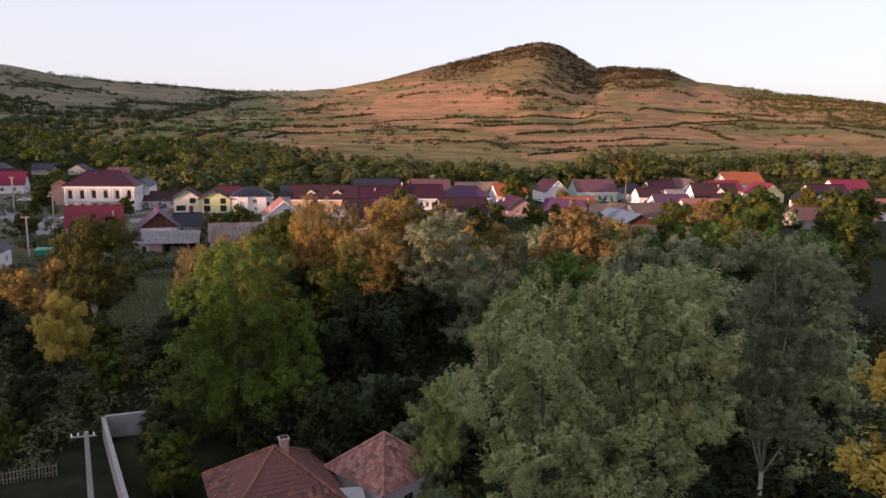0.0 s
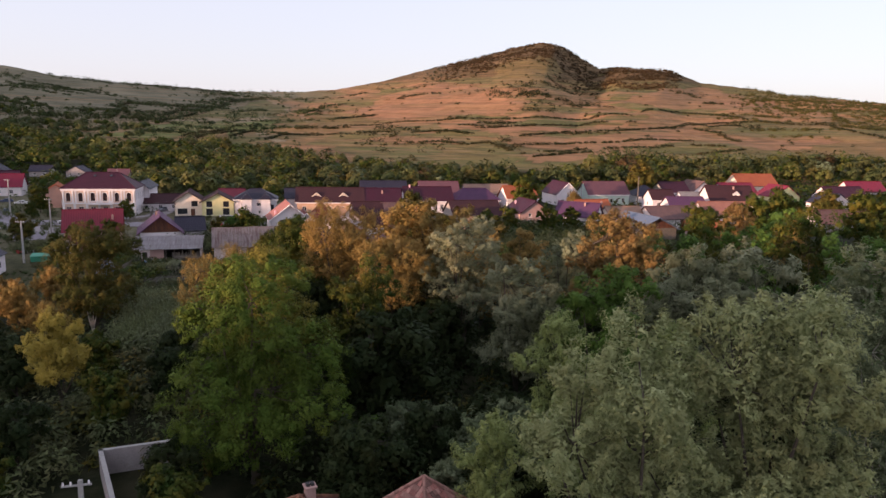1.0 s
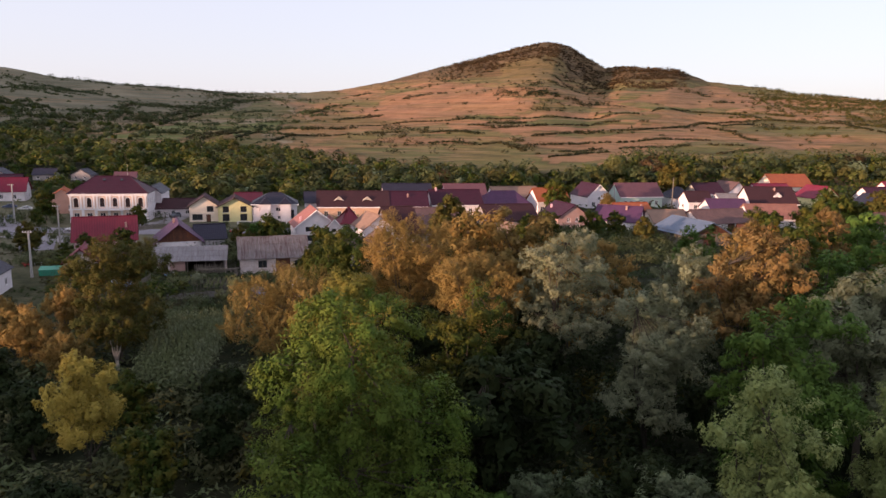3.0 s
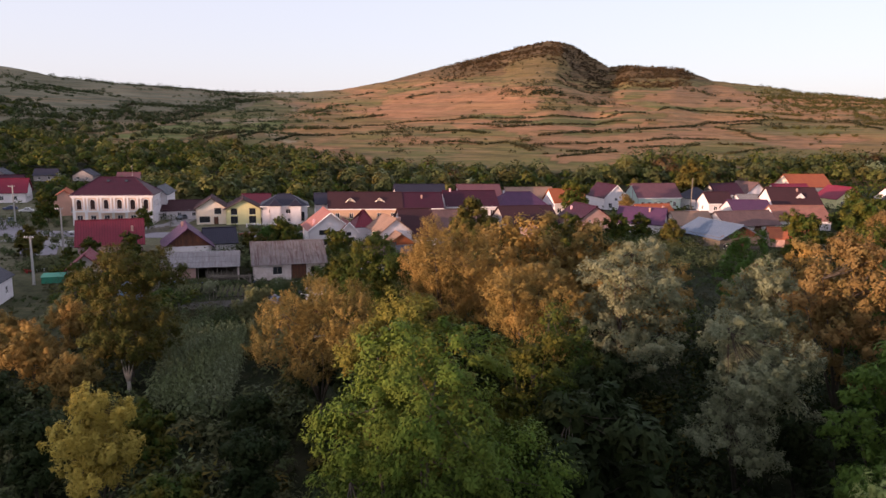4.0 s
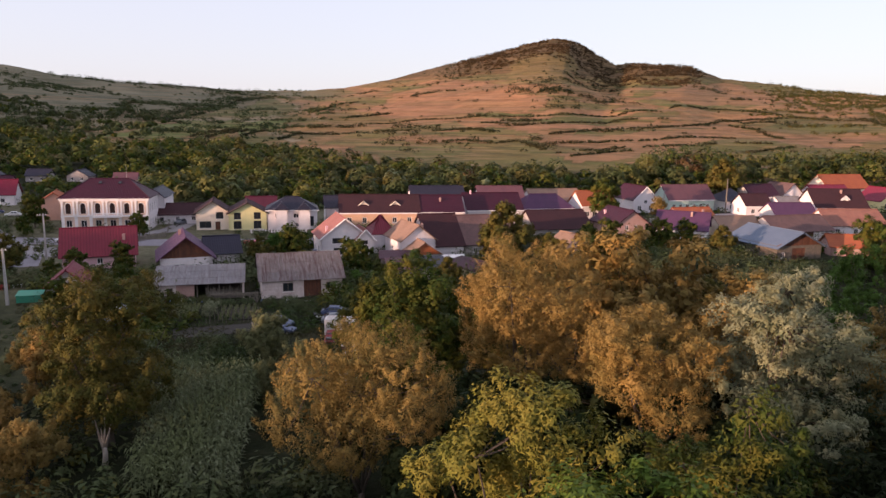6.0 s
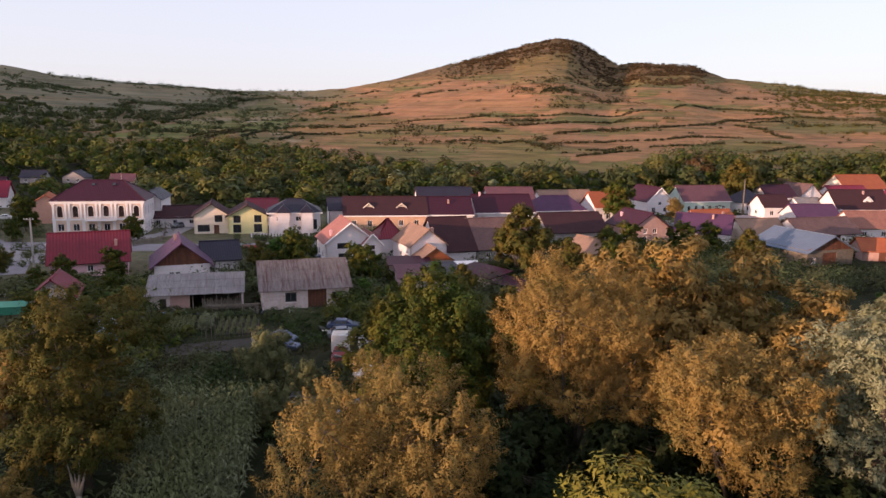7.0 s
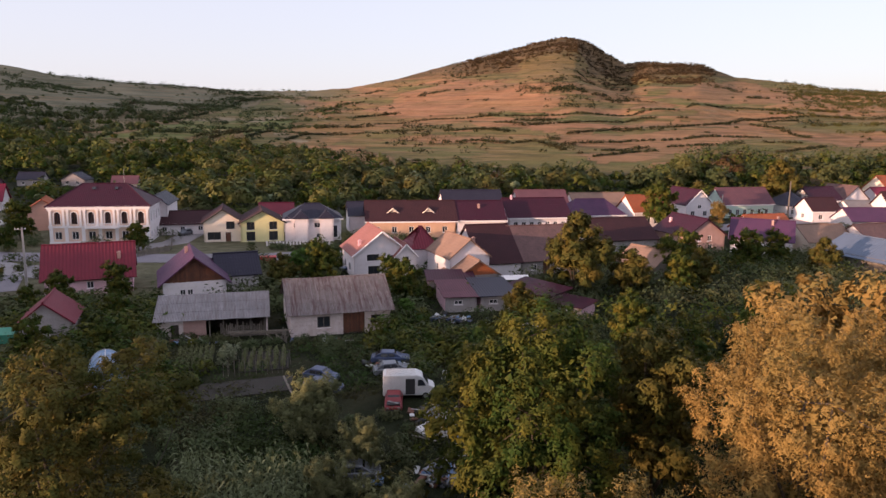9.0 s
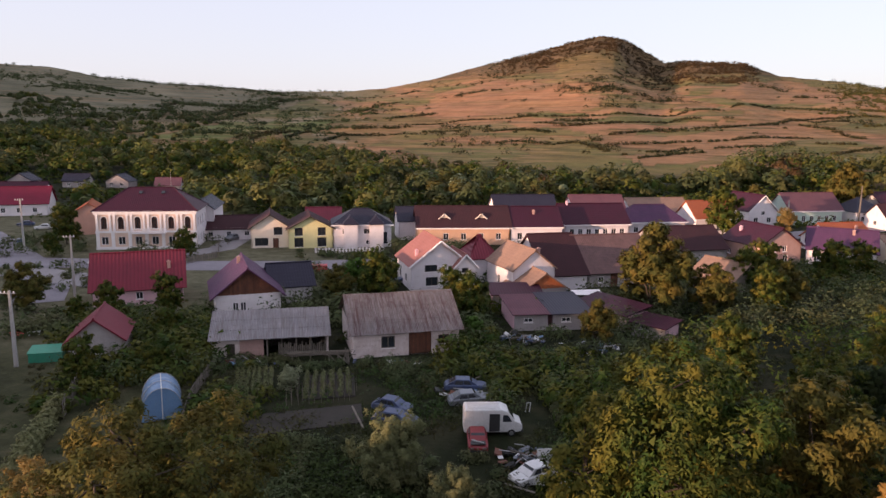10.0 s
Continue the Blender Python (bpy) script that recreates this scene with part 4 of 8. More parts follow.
# ---- the village ----
def town_hall():
    w, d, eave, ridge = 20.1, 12.5, 8.1, 12.6
    x, y, rot = -125.5, 198.7, 16.0
    top = thing("town_hall", pose(x, y, 0, 0, 0, rot), "cream two-storey town hall with arched windows and maroon hipped roof", "building")
    bays = 6
    step = w / bays
    upper = [(i * step + step / 2 - 0.62, 4.3, i * step + step / 2 + 0.62, 6.95) for i in range(bays)]
    lower = [(i * step + step / 2 - 0.7, 1.0, i * step + step / 2 + 0.7, 2.7) for i in range(bays)]
    # front wall, its upper openings closed by round arches
    fw = part("wall", panel(w, eave, upper + lower, 0.45), M["hall"], top)
    for x0, z0, x1, z1 in upper:
        r = (x1 - x0) / 2
        g = Geo()
        n = 10
        arc = [(x0 + r - r * math.cos(math.pi * k / n), z1 - r + r * math.sin(math.pi * k / n)) for k in range(n + 1)]
        for k in range(n):                    # spandrels over the round head
            (ax, az), (bx, bz) = arc[k], arc[k + 1]
            g.add([(ax, 0.0, az), (bx, 0.0, bz), (bx, 0.0, z1), (ax, 0.0, z1), (ax, 0.4, az), (bx, 0.4, bz)], [(0, 1, 2, 3), (0, 4, 5, 1)])
        part("arch", g.weld(), M["hall"], fw)
        g = Geo()
        for k in range(n):
            (ax, az), (bx, bz) = arc[k], arc[k + 1]
            c = (x0 + r, z1 - r)
            o = [(c[0] + (px - c[0]) * 1.22, c[1] + (pz - c[1]) * 1.22) for px, pz in ((ax, az), (bx, bz))]
            g.add([(ax, -0.1, az), (bx, -0.1, bz), (o[1][0], -0.1, o[1][1]), (o[0][0], -0.1, o[0][1]),
                   (o[0][0], 0.0, o[0][1]), (o[1][0], 0.0, o[1][1]), (ax, 0, az), (bx, 0, bz)], [(0, 1, 2, 3), (3, 2, 5, 4), (0, 6, 7, 1)])
        g.box(x0 - 0.136, -0.1, z0, x0, -0.002, z1 - r).box(x1, -0.1, z0, x1 + 0.136, -0.002, z1 - r)
        part("surround", g, M["white"], fw, "raised white window surround")
        window(fw, Matrix.Translation((x0, 0.18, z0)), x1 - x0, z1 - z0, "wood_red", 4, False)
    for x0, z0, x1, z1 in lower:
        window(fw, Matrix.Translation((x0, 0.12, z0)), x1 - x0, z1 - z0, "white", 2)
    for i in range(bays + 1):
        px = min(max(i * step, 0.35), w - 0.35)
        for off in ((-0.42, 0.42) if 0 < i < bays else (0.0,)):
            g = Geo().box(px + off - 0.21, -0.24, 4.0, px + off + 0.21, -0.003, eave - 0.7).box(px + off - 0.28, -0.3, 4.0, px + off + 0.28, -0.003, 4.35).box(px + off - 0.28, -0.3, eave - 1.0, px + off + 0.28, -0.003, eave - 0.7)
            part("pilaster", g, M["white"], fw, "white pilaster")
        part("lesene", Geo().box(px - 0.35, -0.12, 0.62, px + 0.35, -0.003, 3.54), M["white"], fw)
    part("cornice", Geo().box(-0.35, -0.5, eave - 0.3, w + 0.35, -0.004, eave + 0.06).box(-0.2, -0.3, eave - 0.7, w + 0.2, -0.004, eave - 0.3), M["white"], fw, "stepped white cornice")
    part("string_course", Geo().box(-0.1, -0.22, 3.55, w + 0.1, -0.003, 3.95).box(-0.1, -0.14, 0, w + 0.1, -0.003, 0.6), M["white"], fw)
    # balcony over the door
    g = Geo().box(7.4, -1.5, 3.45, 14.1, -0.23, 3.7)
    bal = part("balcony", g, M["white"], top, "white balcony with balusters")
    for s in np.arange(7.5, 14.1, 0.42):
        part("baluster", Geo().tube([(s, -1.42, 3.7), (s, -1.42, 4.0), (s, -1.42, 4.45)], [0.06, 0.11, 0.06], 6), M["white"], bal)
    part("handrail", Geo().box(7.4, -1.52, 4.45, 14.1, -1.32, 4.6), M["white"], bal)
    # side and back walls
    side_up = [(1.5 + k * 2.8, 4.4, 2.7 + k * 2.8, 6.6) for k in range(4)]
    side_lo = [(1.5 + k * 2.8, 1.0, 2.7 + k * 2.8, 2.6) for k in range(4)]
    for m, width, holes in ((pose(w, 0.46, 0, 0, 0, 90), d - 0.46, side_up + side_lo), (pose(w, d, 0, 0, 0, 180), w, []), (pose(0, d, 0, 0, 0, -90), d - 0.46, side_up + side_lo)):
        ob = part("wall", panel(width, eave, holes), M["plaster"], top)
        ob.matrix_basis = m
        for x0, z0, x1, z1 in holes:
            window(ob, Matrix.Translation((x0, 0, z0)), x1 - x0, z1 - z0)
        part("cornice", Geo().box(-0.1, -0.35, eave - 0.3, width, -0.004, eave + 0.04), M["white"], ob)
    o = 0.55
    g = Geo()
    a, b = (5.5, d / 2, ridge), (w - 5.5, d / 2, ridge)
    c = [(-o, -o, eave), (w + o, -o, eave), (w + o, d + o, eave), (-o, d + o, eave)]
    g.slab([c[0], c[1], b, a], 0.15).slab([c[2], c[3], a, b], 0.15).slab([c[1], c[2], b], 0.15).slab([c[3], c[0], a], 0.15)
    rf = part("roof", g, roof_mat("maroon", "X"), top, "maroon tiled hipped roof")
    for p, q in ((a, b), (a, c[0]), (a, c[3]), (b, c[1]), (b, c[2])):
        part("ridge_cap", Geo().tube([Vector(p), Vector(q)], [0.13, 0.13], 6), roof_mat("maroon", "X"), rf)
    for sx, sy in ((8.2, 4.6), (12.8, 4.6)):
        zz = eave + (sy + o) / (d / 2 + o) * (ridge - eave)
        m = pose(sx, sy, zz + 0.12, math.degrees(math.atan2(ridge - eave, d / 2 + o)))
        part("skylight", Geo().box(-0.35, -0.45, 0, 0.35, 0.45, 0.1, m), M["glass"], rf)
    part("mast", Geo().tube([(w - 6, d / 2, ridge - 0.1), (w - 6, d / 2, ridge + 3.4)], [0.05, 0.03], 5), M["steel"], rf, "thin metal mast")
    # lower wing to the side, pale
    house("annex", "pale side wing of the town hall with slate roof", x + 16.4 * math.cos(radians(rot)) - 13.2 * math.sin(radians(rot)), y + 16.4 * math.sin(radians(rot)) + 13.2 * math.cos(radians(rot)), rot, 5.2, 14, 7.2, 9.2, "y", "plaster", "slate",
               grid(1, 1.4, 1, 1.2, 1.1, 1.4), right=grid(3, 1.5, 3, 1.2, 1.0, 1.5), group="")
    return top


town_hall()

house("house", "pink house with steep red ribbed metal roof", -97.2, 154.6, 27.5, 12.0, 9.4, 2.7, 7.1, "x", "pink", "red", grid(3, 2.0, 3.6, 0.9, 1.0, 1.1), over=0.6, chimneys=[(10.2, 2.4, 6.0)], left=grid(1, 4, 1, 0.9, 1, 1.1))
house("garage", "small grey cottage with steep red roof", -85.6, 132.6, 24, 5.6, 7.0, 2.5, 4.9, "y", "grey_render", "red", [(2.6, 0.9, 3.2, 1.4)], over=0.45, category="house")
house("house", "gabled cottage with dark boarded gable and purple roof", -77.6, 151.8, 27, 8.6, 11.0, 3.3, 7.0, "y", "plaster", "purple", [(2.2, 0.9, 3.0, 2.2), (3.2, 0.9, 4.0, 2.2), (7.3, 1.4, 7.8, 1.9)], over=0.75, gable="wood_red", chimneys=[(3.6, 7.0, 7.6)])
house("house", "dark-roofed lean-to wing behind the gabled cottage", -73.2, 161.0, 27, 6.0, 8.0, 2.8, 5.4, "x", "plaster", "slate", (), over=0.5)

# white two-storey house with a coral roof
house("house", "white two-storey gabled house with coral tile roof", -54.4, 172.6, 23, 9.6, 10.5, 4.3, 8.2, "y", "plaster", "coral", [(2.4, 0.8, 4.4, 2.2), (2.2, 3.1, 4.3, 4.2), (6.1, 0.6, 6.9, 3.9), (7.6, 0.8, 8.8, 2.6)], over=0.5,
      chimneys=[(1.4, 2.2, 6.6)], left=grid(2, 2, 4, 1.0, 1.1, 1.2), frame="wood_dark", fascia="white")
house("house", "white side gable of the coral-roofed house", -47.6, 174.4, 23, 3.6, 7.5, 3.9, 6.0, "y", "plaster", "coral", [(1.1, 0.9, 2.4, 2.5), (1.2, 2.9, 2.3, 3.7)], over=0.35, frame="wood_dark", fascia="white")

# white house whose long brown roof runs away to the side
house("barn", "tall barn with steep dark brown roof", -33.2, 177.0, 22, 7.6, 14.5, 2.6, 8.3, "x", "plaster", "brown", (), over=0.45, category="barn")
# tan tiles put the sunlight of the left slope into the roof colour
house("house", "white house with tile roof coloured tan as if sunlit and side chimney", -38.2, 171.8, 28, 7.4, 9.6, 4.3, 7.3, "y", "plaster", "tan", [(1.0, 0.8, 2.0, 2.0)], left=[(4.0, 0.6, 4.9, 2.6)], over=0.35, chimneys=[(4.6, 0.6, 6.9)])
house("house", "low white wing with red hipped roof", -45.6, 181.0, 20, 5.0, 8.0, 4.2, 7.6, "x", "plaster", "red", (), over=0.3, hip=0.8)
house("barn", "long barn with old grey-brown tile roof", -26.0, 180.2, 22, 12.4, 13.0, 2.7, 7.9, "x", "grey_render", "umber", [(2, 0.8, 3, 1.8)], doors=[(4.2, 0, 5.6, 2.2), (9, 0, 11, 2.3)], over=0.5, category="barn")

# double-gabled house
house("house", "yellow gabled house with balcony doors and dark brown roof", -87.0, 207.5, 21, 9.4, 11, 4.6, 7.1, "y", "yellow", "brown", [(1.2, 0.3, 3.1, 2.3), (6.1, 0.3, 8.0, 2.3), (1.3, 2.75, 3.0, 4.5), (6.2, 2.75, 7.9, 4.5)], over=0.6, frame="wood_dark", fascia="wood_dark")
house("house", "cream gabled house with deep dark brown roof", -95.0, 206.4, 21, 8.2, 11, 4.6, 7.4, "y", "cream", "brown", [(0.8, 0.5, 3.6, 2.2), (4.8, 2.8, 6.6, 4.5)], doors=[(4.6, 0, 5.8, 2.1)], over=0.6, frame="wood_dark", fascia="wood_dark")
house("house", "low brown-roofed house behind the lane", -110.5, 214.0, 21, 14, 9, 2.8, 5.2, "x", "plaster", "brown", grid(3, 2, 4, 0.9, 1.1, 1.1), over=0.5)

# white villa with slate roof
house("house", "white villa with dark slate hipped roof", -78.0, 210.8, 17, 12.6, 10, 5.3, 8.0, "x", "plaster", "slate", grid(2, 1.9, 4.6, 2.9, 1.6, 1.2) + [(9.6, 0.6, 11.8, 3.4), (7.0, 0.6, 8.2, 1.6)], over=0.5, hip=1.0, fascia="white")
for gx in (-75.6, -70.2):
    house("dormer", "small hipped slate dormer on a white villa", gx, 210.3 + (gx + 75.6) * 0.3, 17, 3.0, 4.0, 5.4, 6.9, "y", "plaster", "slate", (), over=0.4, hip=0.8, category="dormer", base=0.0)
house("house", "red-roofed house behind the villa", -88.0, 223.0, 17, 8, 9, 4.2, 6.8, "x", "plaster", "red", (), over=0.4)
house("house", "long house with maroon roof behind the villa", -66, 224.0, 17, 9, 9, 4.6, 7.4, "x", "plaster", "slate", (), over=0.4)

# the row along the street
house("house", "long ochre house with dark brown roof and dormers", -60.5, 217.5, 13, 21.0, 11, 4.2, 8.3, "x", "ochre", "brown", grid(5, 1.8, 4.0, 1.2, 1.2, 1.5), over=0.5, fascia="white", gable="salmon")
for k in (5.0, 13.5):
    dx, dy = -60.5 + k * math.cos(radians(13)) - 2.2 * -math.sin(radians(13)) * -1, 217.5 + k * math.sin(radians(13)) + 2.2 * math.cos(radians(13))
    house("dormer", "small gabled dormer with cream edges on a brown roof", dx, dy, 13, 2.4, 3.2, 1.1, 2.2, "y", "cream", "brown", [(0.8, 0.2, 1.6, 1.0)], over=0.25, base=4.7, fascia="cream", category="dormer")
house("house", "house with maroon tiled roof in a closed row", -39.9, 222.5, 13, 12, 11, 4.2, 8.2, "x", "plaster", "maroon", grid(3, 1.6, 3.6, 1.1, 1.2, 1.6), over=0.4, fascia="white", chimneys=[(6, 3.4, 8.2)])
house("house", "white house with maroon roof and a skylight", -27.2, 229.8, 17, 16, 11, 4.2, 8.4, "x", "plaster", "maroon", grid(7, 1.1, 2.1, 1.0, 1.2, 1.9), over=0.5, fascia="white", chimneys=[(2.0, 5.2, 9.2)])
house("house", "tall house with dark roof behind the row", -44, 240, 15, 16, 10, 5.4, 9.3, "x", "plaster", "slate", (), over=0.4)
house("house", "house with mauve roof behind the row", -24, 246, 15, 14, 10, 5.0, 9.2, "x", "plaster", "mauve", (), over=0.4)
house("house", "white house with purple hipped roof", -11.0, 241.0, 19, 15.5, 10, 3.8, 7.4, "x", "plaster", "purple", grid(5, 1.4, 2.8, 0.9, 1.3, 1.4), over=0.6, hip=0.8, fascia="white")
house("house", "low house with tan tiled roof", -8.0, 256.0, 19, 17, 9, 4.6, 7.8, "x", "plaster", "tan", (), over=0.4)
house("house", "white house with bright orange tile roof", 6.6, 247.0, 21, 11.5, 9.5, 4.2, 8.3, "x", "plaster", "orange", grid(4, 0.9, 2.6, 0.8, 1.5, 1.6), over=0.4, left=[(3.5, 5, 4.4, 6)] * 0, fascia="white")
house("barn", "dark brown barn roof beside the street", -9.8, 205.0, 20, 15, 12, 2.8, 6.6, "x", "grey_render", "brown", (), over=0.5, category="barn")

# bare brick house and its neighbours
house("house", "unplastered brick house with maroon roof", 9.3, 206.2, 22, 9.8, 11.5, 4.0, 7.4, "y", "bare_brick", "maroon", [(2.6, 0.6, 3.8, 1.9), (5.6, 0.6, 6.8, 1.9), (2.8, 2.6, 3.8, 3.8), (5.4, 2.6, 6.4, 3.8)], over=0.5, left=grid(3, 2, 4, 1.0, 1.0, 1.1), chimneys=[(2.5, 9, 8.2)])
house("house", "white house with purple roof and small dormer", 19.8, 210.4, -20, 12.0, 10.5, 3.2, 6.9, "x", "plaster", "purple", [(1.2, 0.8, 2.3, 2.0), (4.6, 0.8, 5.8, 2.0), (7.6, 0.8, 8.8, 2.0)], over=0.45, chimneys=[(8, 4, 7.2)])
house("barn", "small barn with lit tan tile roof", -3.4, 178.6, 38, 7.4, 8.0, 2.5, 4.9, "y", "wood_grey", "tan", (), over=0.5, category="barn")
house("house", "white gabled house with maroon roof", 25.8, 268.0, 20, 9.0, 14, 4.2, 8.6, "y", "plaster", "maroon", [(1.6, 0.8, 3.0, 2.3), (5.8, 0.8, 7.2, 2.3), (3.9, 4.2 - 1.2, 5.1, 4.1)], over=0.4, fascia="white", chimneys=[(7.0, 6.0, 8.6)])
house("house", "mint house with old mauve tile roof", 38.2, 272.0, 20, 17.5, 10.0, 4.2, 8.8, "x", "mint", "mauve", grid(6, 1.4, 2.6, 0.9, 1.2, 1.7), over=0.4, fascia="white")
house("house", "white house with slate-blue hipped roof", 58.5, 277.5, 20, 9.5, 10, 3.8, 7.4, "x", "plaster", "slate", grid(2, 1.6, 4, 0.9, 1.5, 1.5), over=0.5, hip=0.9)
house("house", "white house with maroon roof and white cornice", 70.5, 288.0, 20, 12.0, 10, 4.4, 8.4, "x", "plaster", "maroon", grid(3, 1.6, 3.4, 0.9, 1.2, 1.5), over=0.4, fascia="white")
house("house", "white gabled house with old brown roof", 84.0, 296.0, 20, 10.0, 12, 4.4, 8.6, "y", "plaster", "umber", grid(2, 1.8, 4, 0.9, 1.3, 1.6), over=0.4)

# yard sheds and barns east of the lane
house("barn", "timber barn with tin roof coloured blue-grey as if reflecting sky", 39.0, 184.6, 23, 12.0, 14.5, 3.2, 6.0, "y", "wood_grey", "tin", [(1.2, 0.6, 2.2, 1.8)], doors=[(4, 0, 7.6, 2.6)], over=0.8, category="barn", gable="wood_red")
house("barn", "barn with pale tan tile roof and lit gable", 36.5, 211.0, 14, 10.6, 9, 2.7, 5.7, "x", "cream", "tan", (), over=0.5, category="barn")
house("barn", "long barn with weathered brown tile roof", 49.2, 210.6, 22, 17.5, 10, 2.8, 6.0, "x", "plaster", "umber", [(3, 0.8, 4, 1.7)], doors=[(9, 0, 11.4, 2.3)], over=0.5, category="barn")
house("house", "small white house with brown roof and white verges", 61.0, 265.5, 12, 9.0, 9.0, 3.4, 6.9, "x", "plaster", "brown", grid(2, 1.8, 4.0, 0.9, 1.3, 1.4), over=0.35, fascia="white", left=[(3.6, 0.9, 4.9, 2.2)])
house("garage", "grey-white outbuilding with faded roof and dark gateway", 72.6, 266.5, 12, 8.0, 9.0, 3.6, 6.2, "x", "plaster", "asbestos", (), doors=[(4.6, 0, 7.0, 2.5)], over=0.35, category="garage")
house("house", "low house with orange tile roof and chimney", 29.5, 221.5, 20, 11, 10, 3.0, 6.4, "x", "plaster", "orange", (), over=0.4, chimneys=[(8, 3, 7.2)])
house("house", "house with purple metal roof among barns", 63.0, 247.0, 9, 13, 9, 3.0, 6.0, "x", "plaster", "purple", grid(3, 2, 4, 0.9, 1.1, 1.2), over=0.4)
house("house", "long house with old orange tiles and white wall", 67.5, 224.0, 8, 16, 10, 3.0, 6.7, "x", "plaster", "oldtile", grid(3, 2, 5, 0.8, 1.2, 1.2), over=0.4)
house("barn", "low brick shed with rusty orange tile roof", 54.0, 193.5, -6, 9, 7, 2.2, 4.4, "x", "bare_brick", "orange", (), doors=[(3.2, 0, 4.6, 1.9)], over=0.4, category="shed")
house("house", "white house with tall dark brown roof and dormer", 80.5, 260.5, 6, 16.5, 12, 4.0, 9.3, "x", "plaster", "brown", grid(4, 2, 4, 0.9, 1.2, 1.5), over=0.5, fascia="white", chimneys=[(10, 4.6, 9.4)], right=grid(2, 3, 4, 1.0, 1.2, 1.4))
house("dormer", "small white gabled dormer on a dark brown roof", 89.0, 263.4, 6, 2.4, 3.0, 1.5, 2.7, "y", "white", "brown", [(0.7, 0.3, 1.7, 1.3)], over=0.25, base=4.9, fascia="white", category="dormer")
house("house", "house with crimson metal roof", 98.0, 300.0, 18, 16, 10, 4.0, 7.8, "x", "plaster", "crimson", grid(3, 2, 4.4, 0.9, 1.2, 1.5), over=0.4)
house("house", "tall house with bright orange roof", 112.0, 322.0, 18, 20, 12, 5.5, 10.5, "x", "cream", "orange", grid(4, 2, 4.4, 1.9, 1.3, 1.8), over=0.4)
house("house", "yellow gabled house with crimson roof", 112.0, 284.0, 18, 12, 11, 4.2, 8.4, "y", "yellow", "crimson", grid(2, 2, 5, 1.4, 1.4, 1.8), over=0.4)
house("house", "white gabled house with grey-blue roof", 122.0, 262.0, 18, 11, 10, 3.8, 7.4, "y", "plaster", "slate", grid(2, 2, 5, 1.0, 1.4, 1.6), over=0.4)
house("house", "house with maroon tiled roof", 136.0, 290.0, 16, 18, 10, 4.0, 8.0, "x", "plaster", "maroon", grid(4, 2, 4, 1.0, 1.2, 1.5), over=0.4)
house("house", "house with old brown tile roof", 132.0, 238.0, 12, 20, 10, 3.4, 7.0, "x", "plaster", "oldtile", grid(3, 2, 5, 1.0, 1.2, 1.5), over=0.4)
house("barn", "long barn with old tile roof", 98.0, 212.0, 8, 24, 10, 2.8, 6.2, "x", "grey_render", "oldtile", (), over=0.4, category="barn")
house("house", "house with crimson roof at the village edge", 158.0, 318.0, 14, 18, 10, 4.4, 8.6, "x", "plaster", "crimson", grid(3, 2, 5, 1.0, 1.2, 1.5), over=0.4)
house("house", "house with mauve roof at the village edge", 176.0, 286.0, 12, 20, 10, 4.0, 8.0, "x", "plaster", "mauve", grid(3, 2, 5, 1.0, 1.2, 1.5), over=0.4)

# west of the town hall
house("house", "salmon house with orange tile roof", -144.5, 215.0, 28, 11, 10, 4.0, 7.6, "y", "salmon", "orange", grid(2, 2, 5, 1.0, 1.2, 1.6), over=0.4)
house("house", "white gabled house with crimson roof", -186.0, 243.0, 24, 14, 10, 3.6, 8.0, "x", "plaster", "crimson", grid(3, 2, 4, 0.9, 1.2, 1.4), right=[(2.0, 0.9, 3.2, 2.2), (6.0, 0.9, 7.2, 2.2)], over=0.5)
house("house", "white house with maroon roof beside the road", -206.0, 262.0, 20, 18, 11, 4.0, 7.6, "x", "plaster", "maroon", grid(4, 2, 4, 0.9, 1.2, 1.4), over=0.5)
house("house", "white cottage with grey roof at the field edge", -93.9, 112.0, 18, 8.5, 9.0, 3.6, 6.4, "y", "plaster", "slate", grid(1, 3, 3, 1.0, 1.2, 1.3), over=0.4, right=grid(2, 2, 4, 1.0, 1.1, 1.2))
# far white houses get grey render, which puts their shade into the walls
for hx, hy, hr, lab, rf in ((-213, 311, 15, "far white house with grey roof among trees", "slate"), (-231, 305, 10, "far white house with slate roof", "slate"), (-176, 312, 18, "far house with grey roof", "mauve"), (-199, 317, 5, "far white house behind trees", "slate")):
    house("house", lab, hx, hy, hr, 9, 7, 2.8, 5.4, "x" if hr > 12 else "y", "grey_render", rf, grid(2, 1.6, 4, 0.9, 1.2, 1.2), over=0.4, base=land(hx, hy) - 0.3)

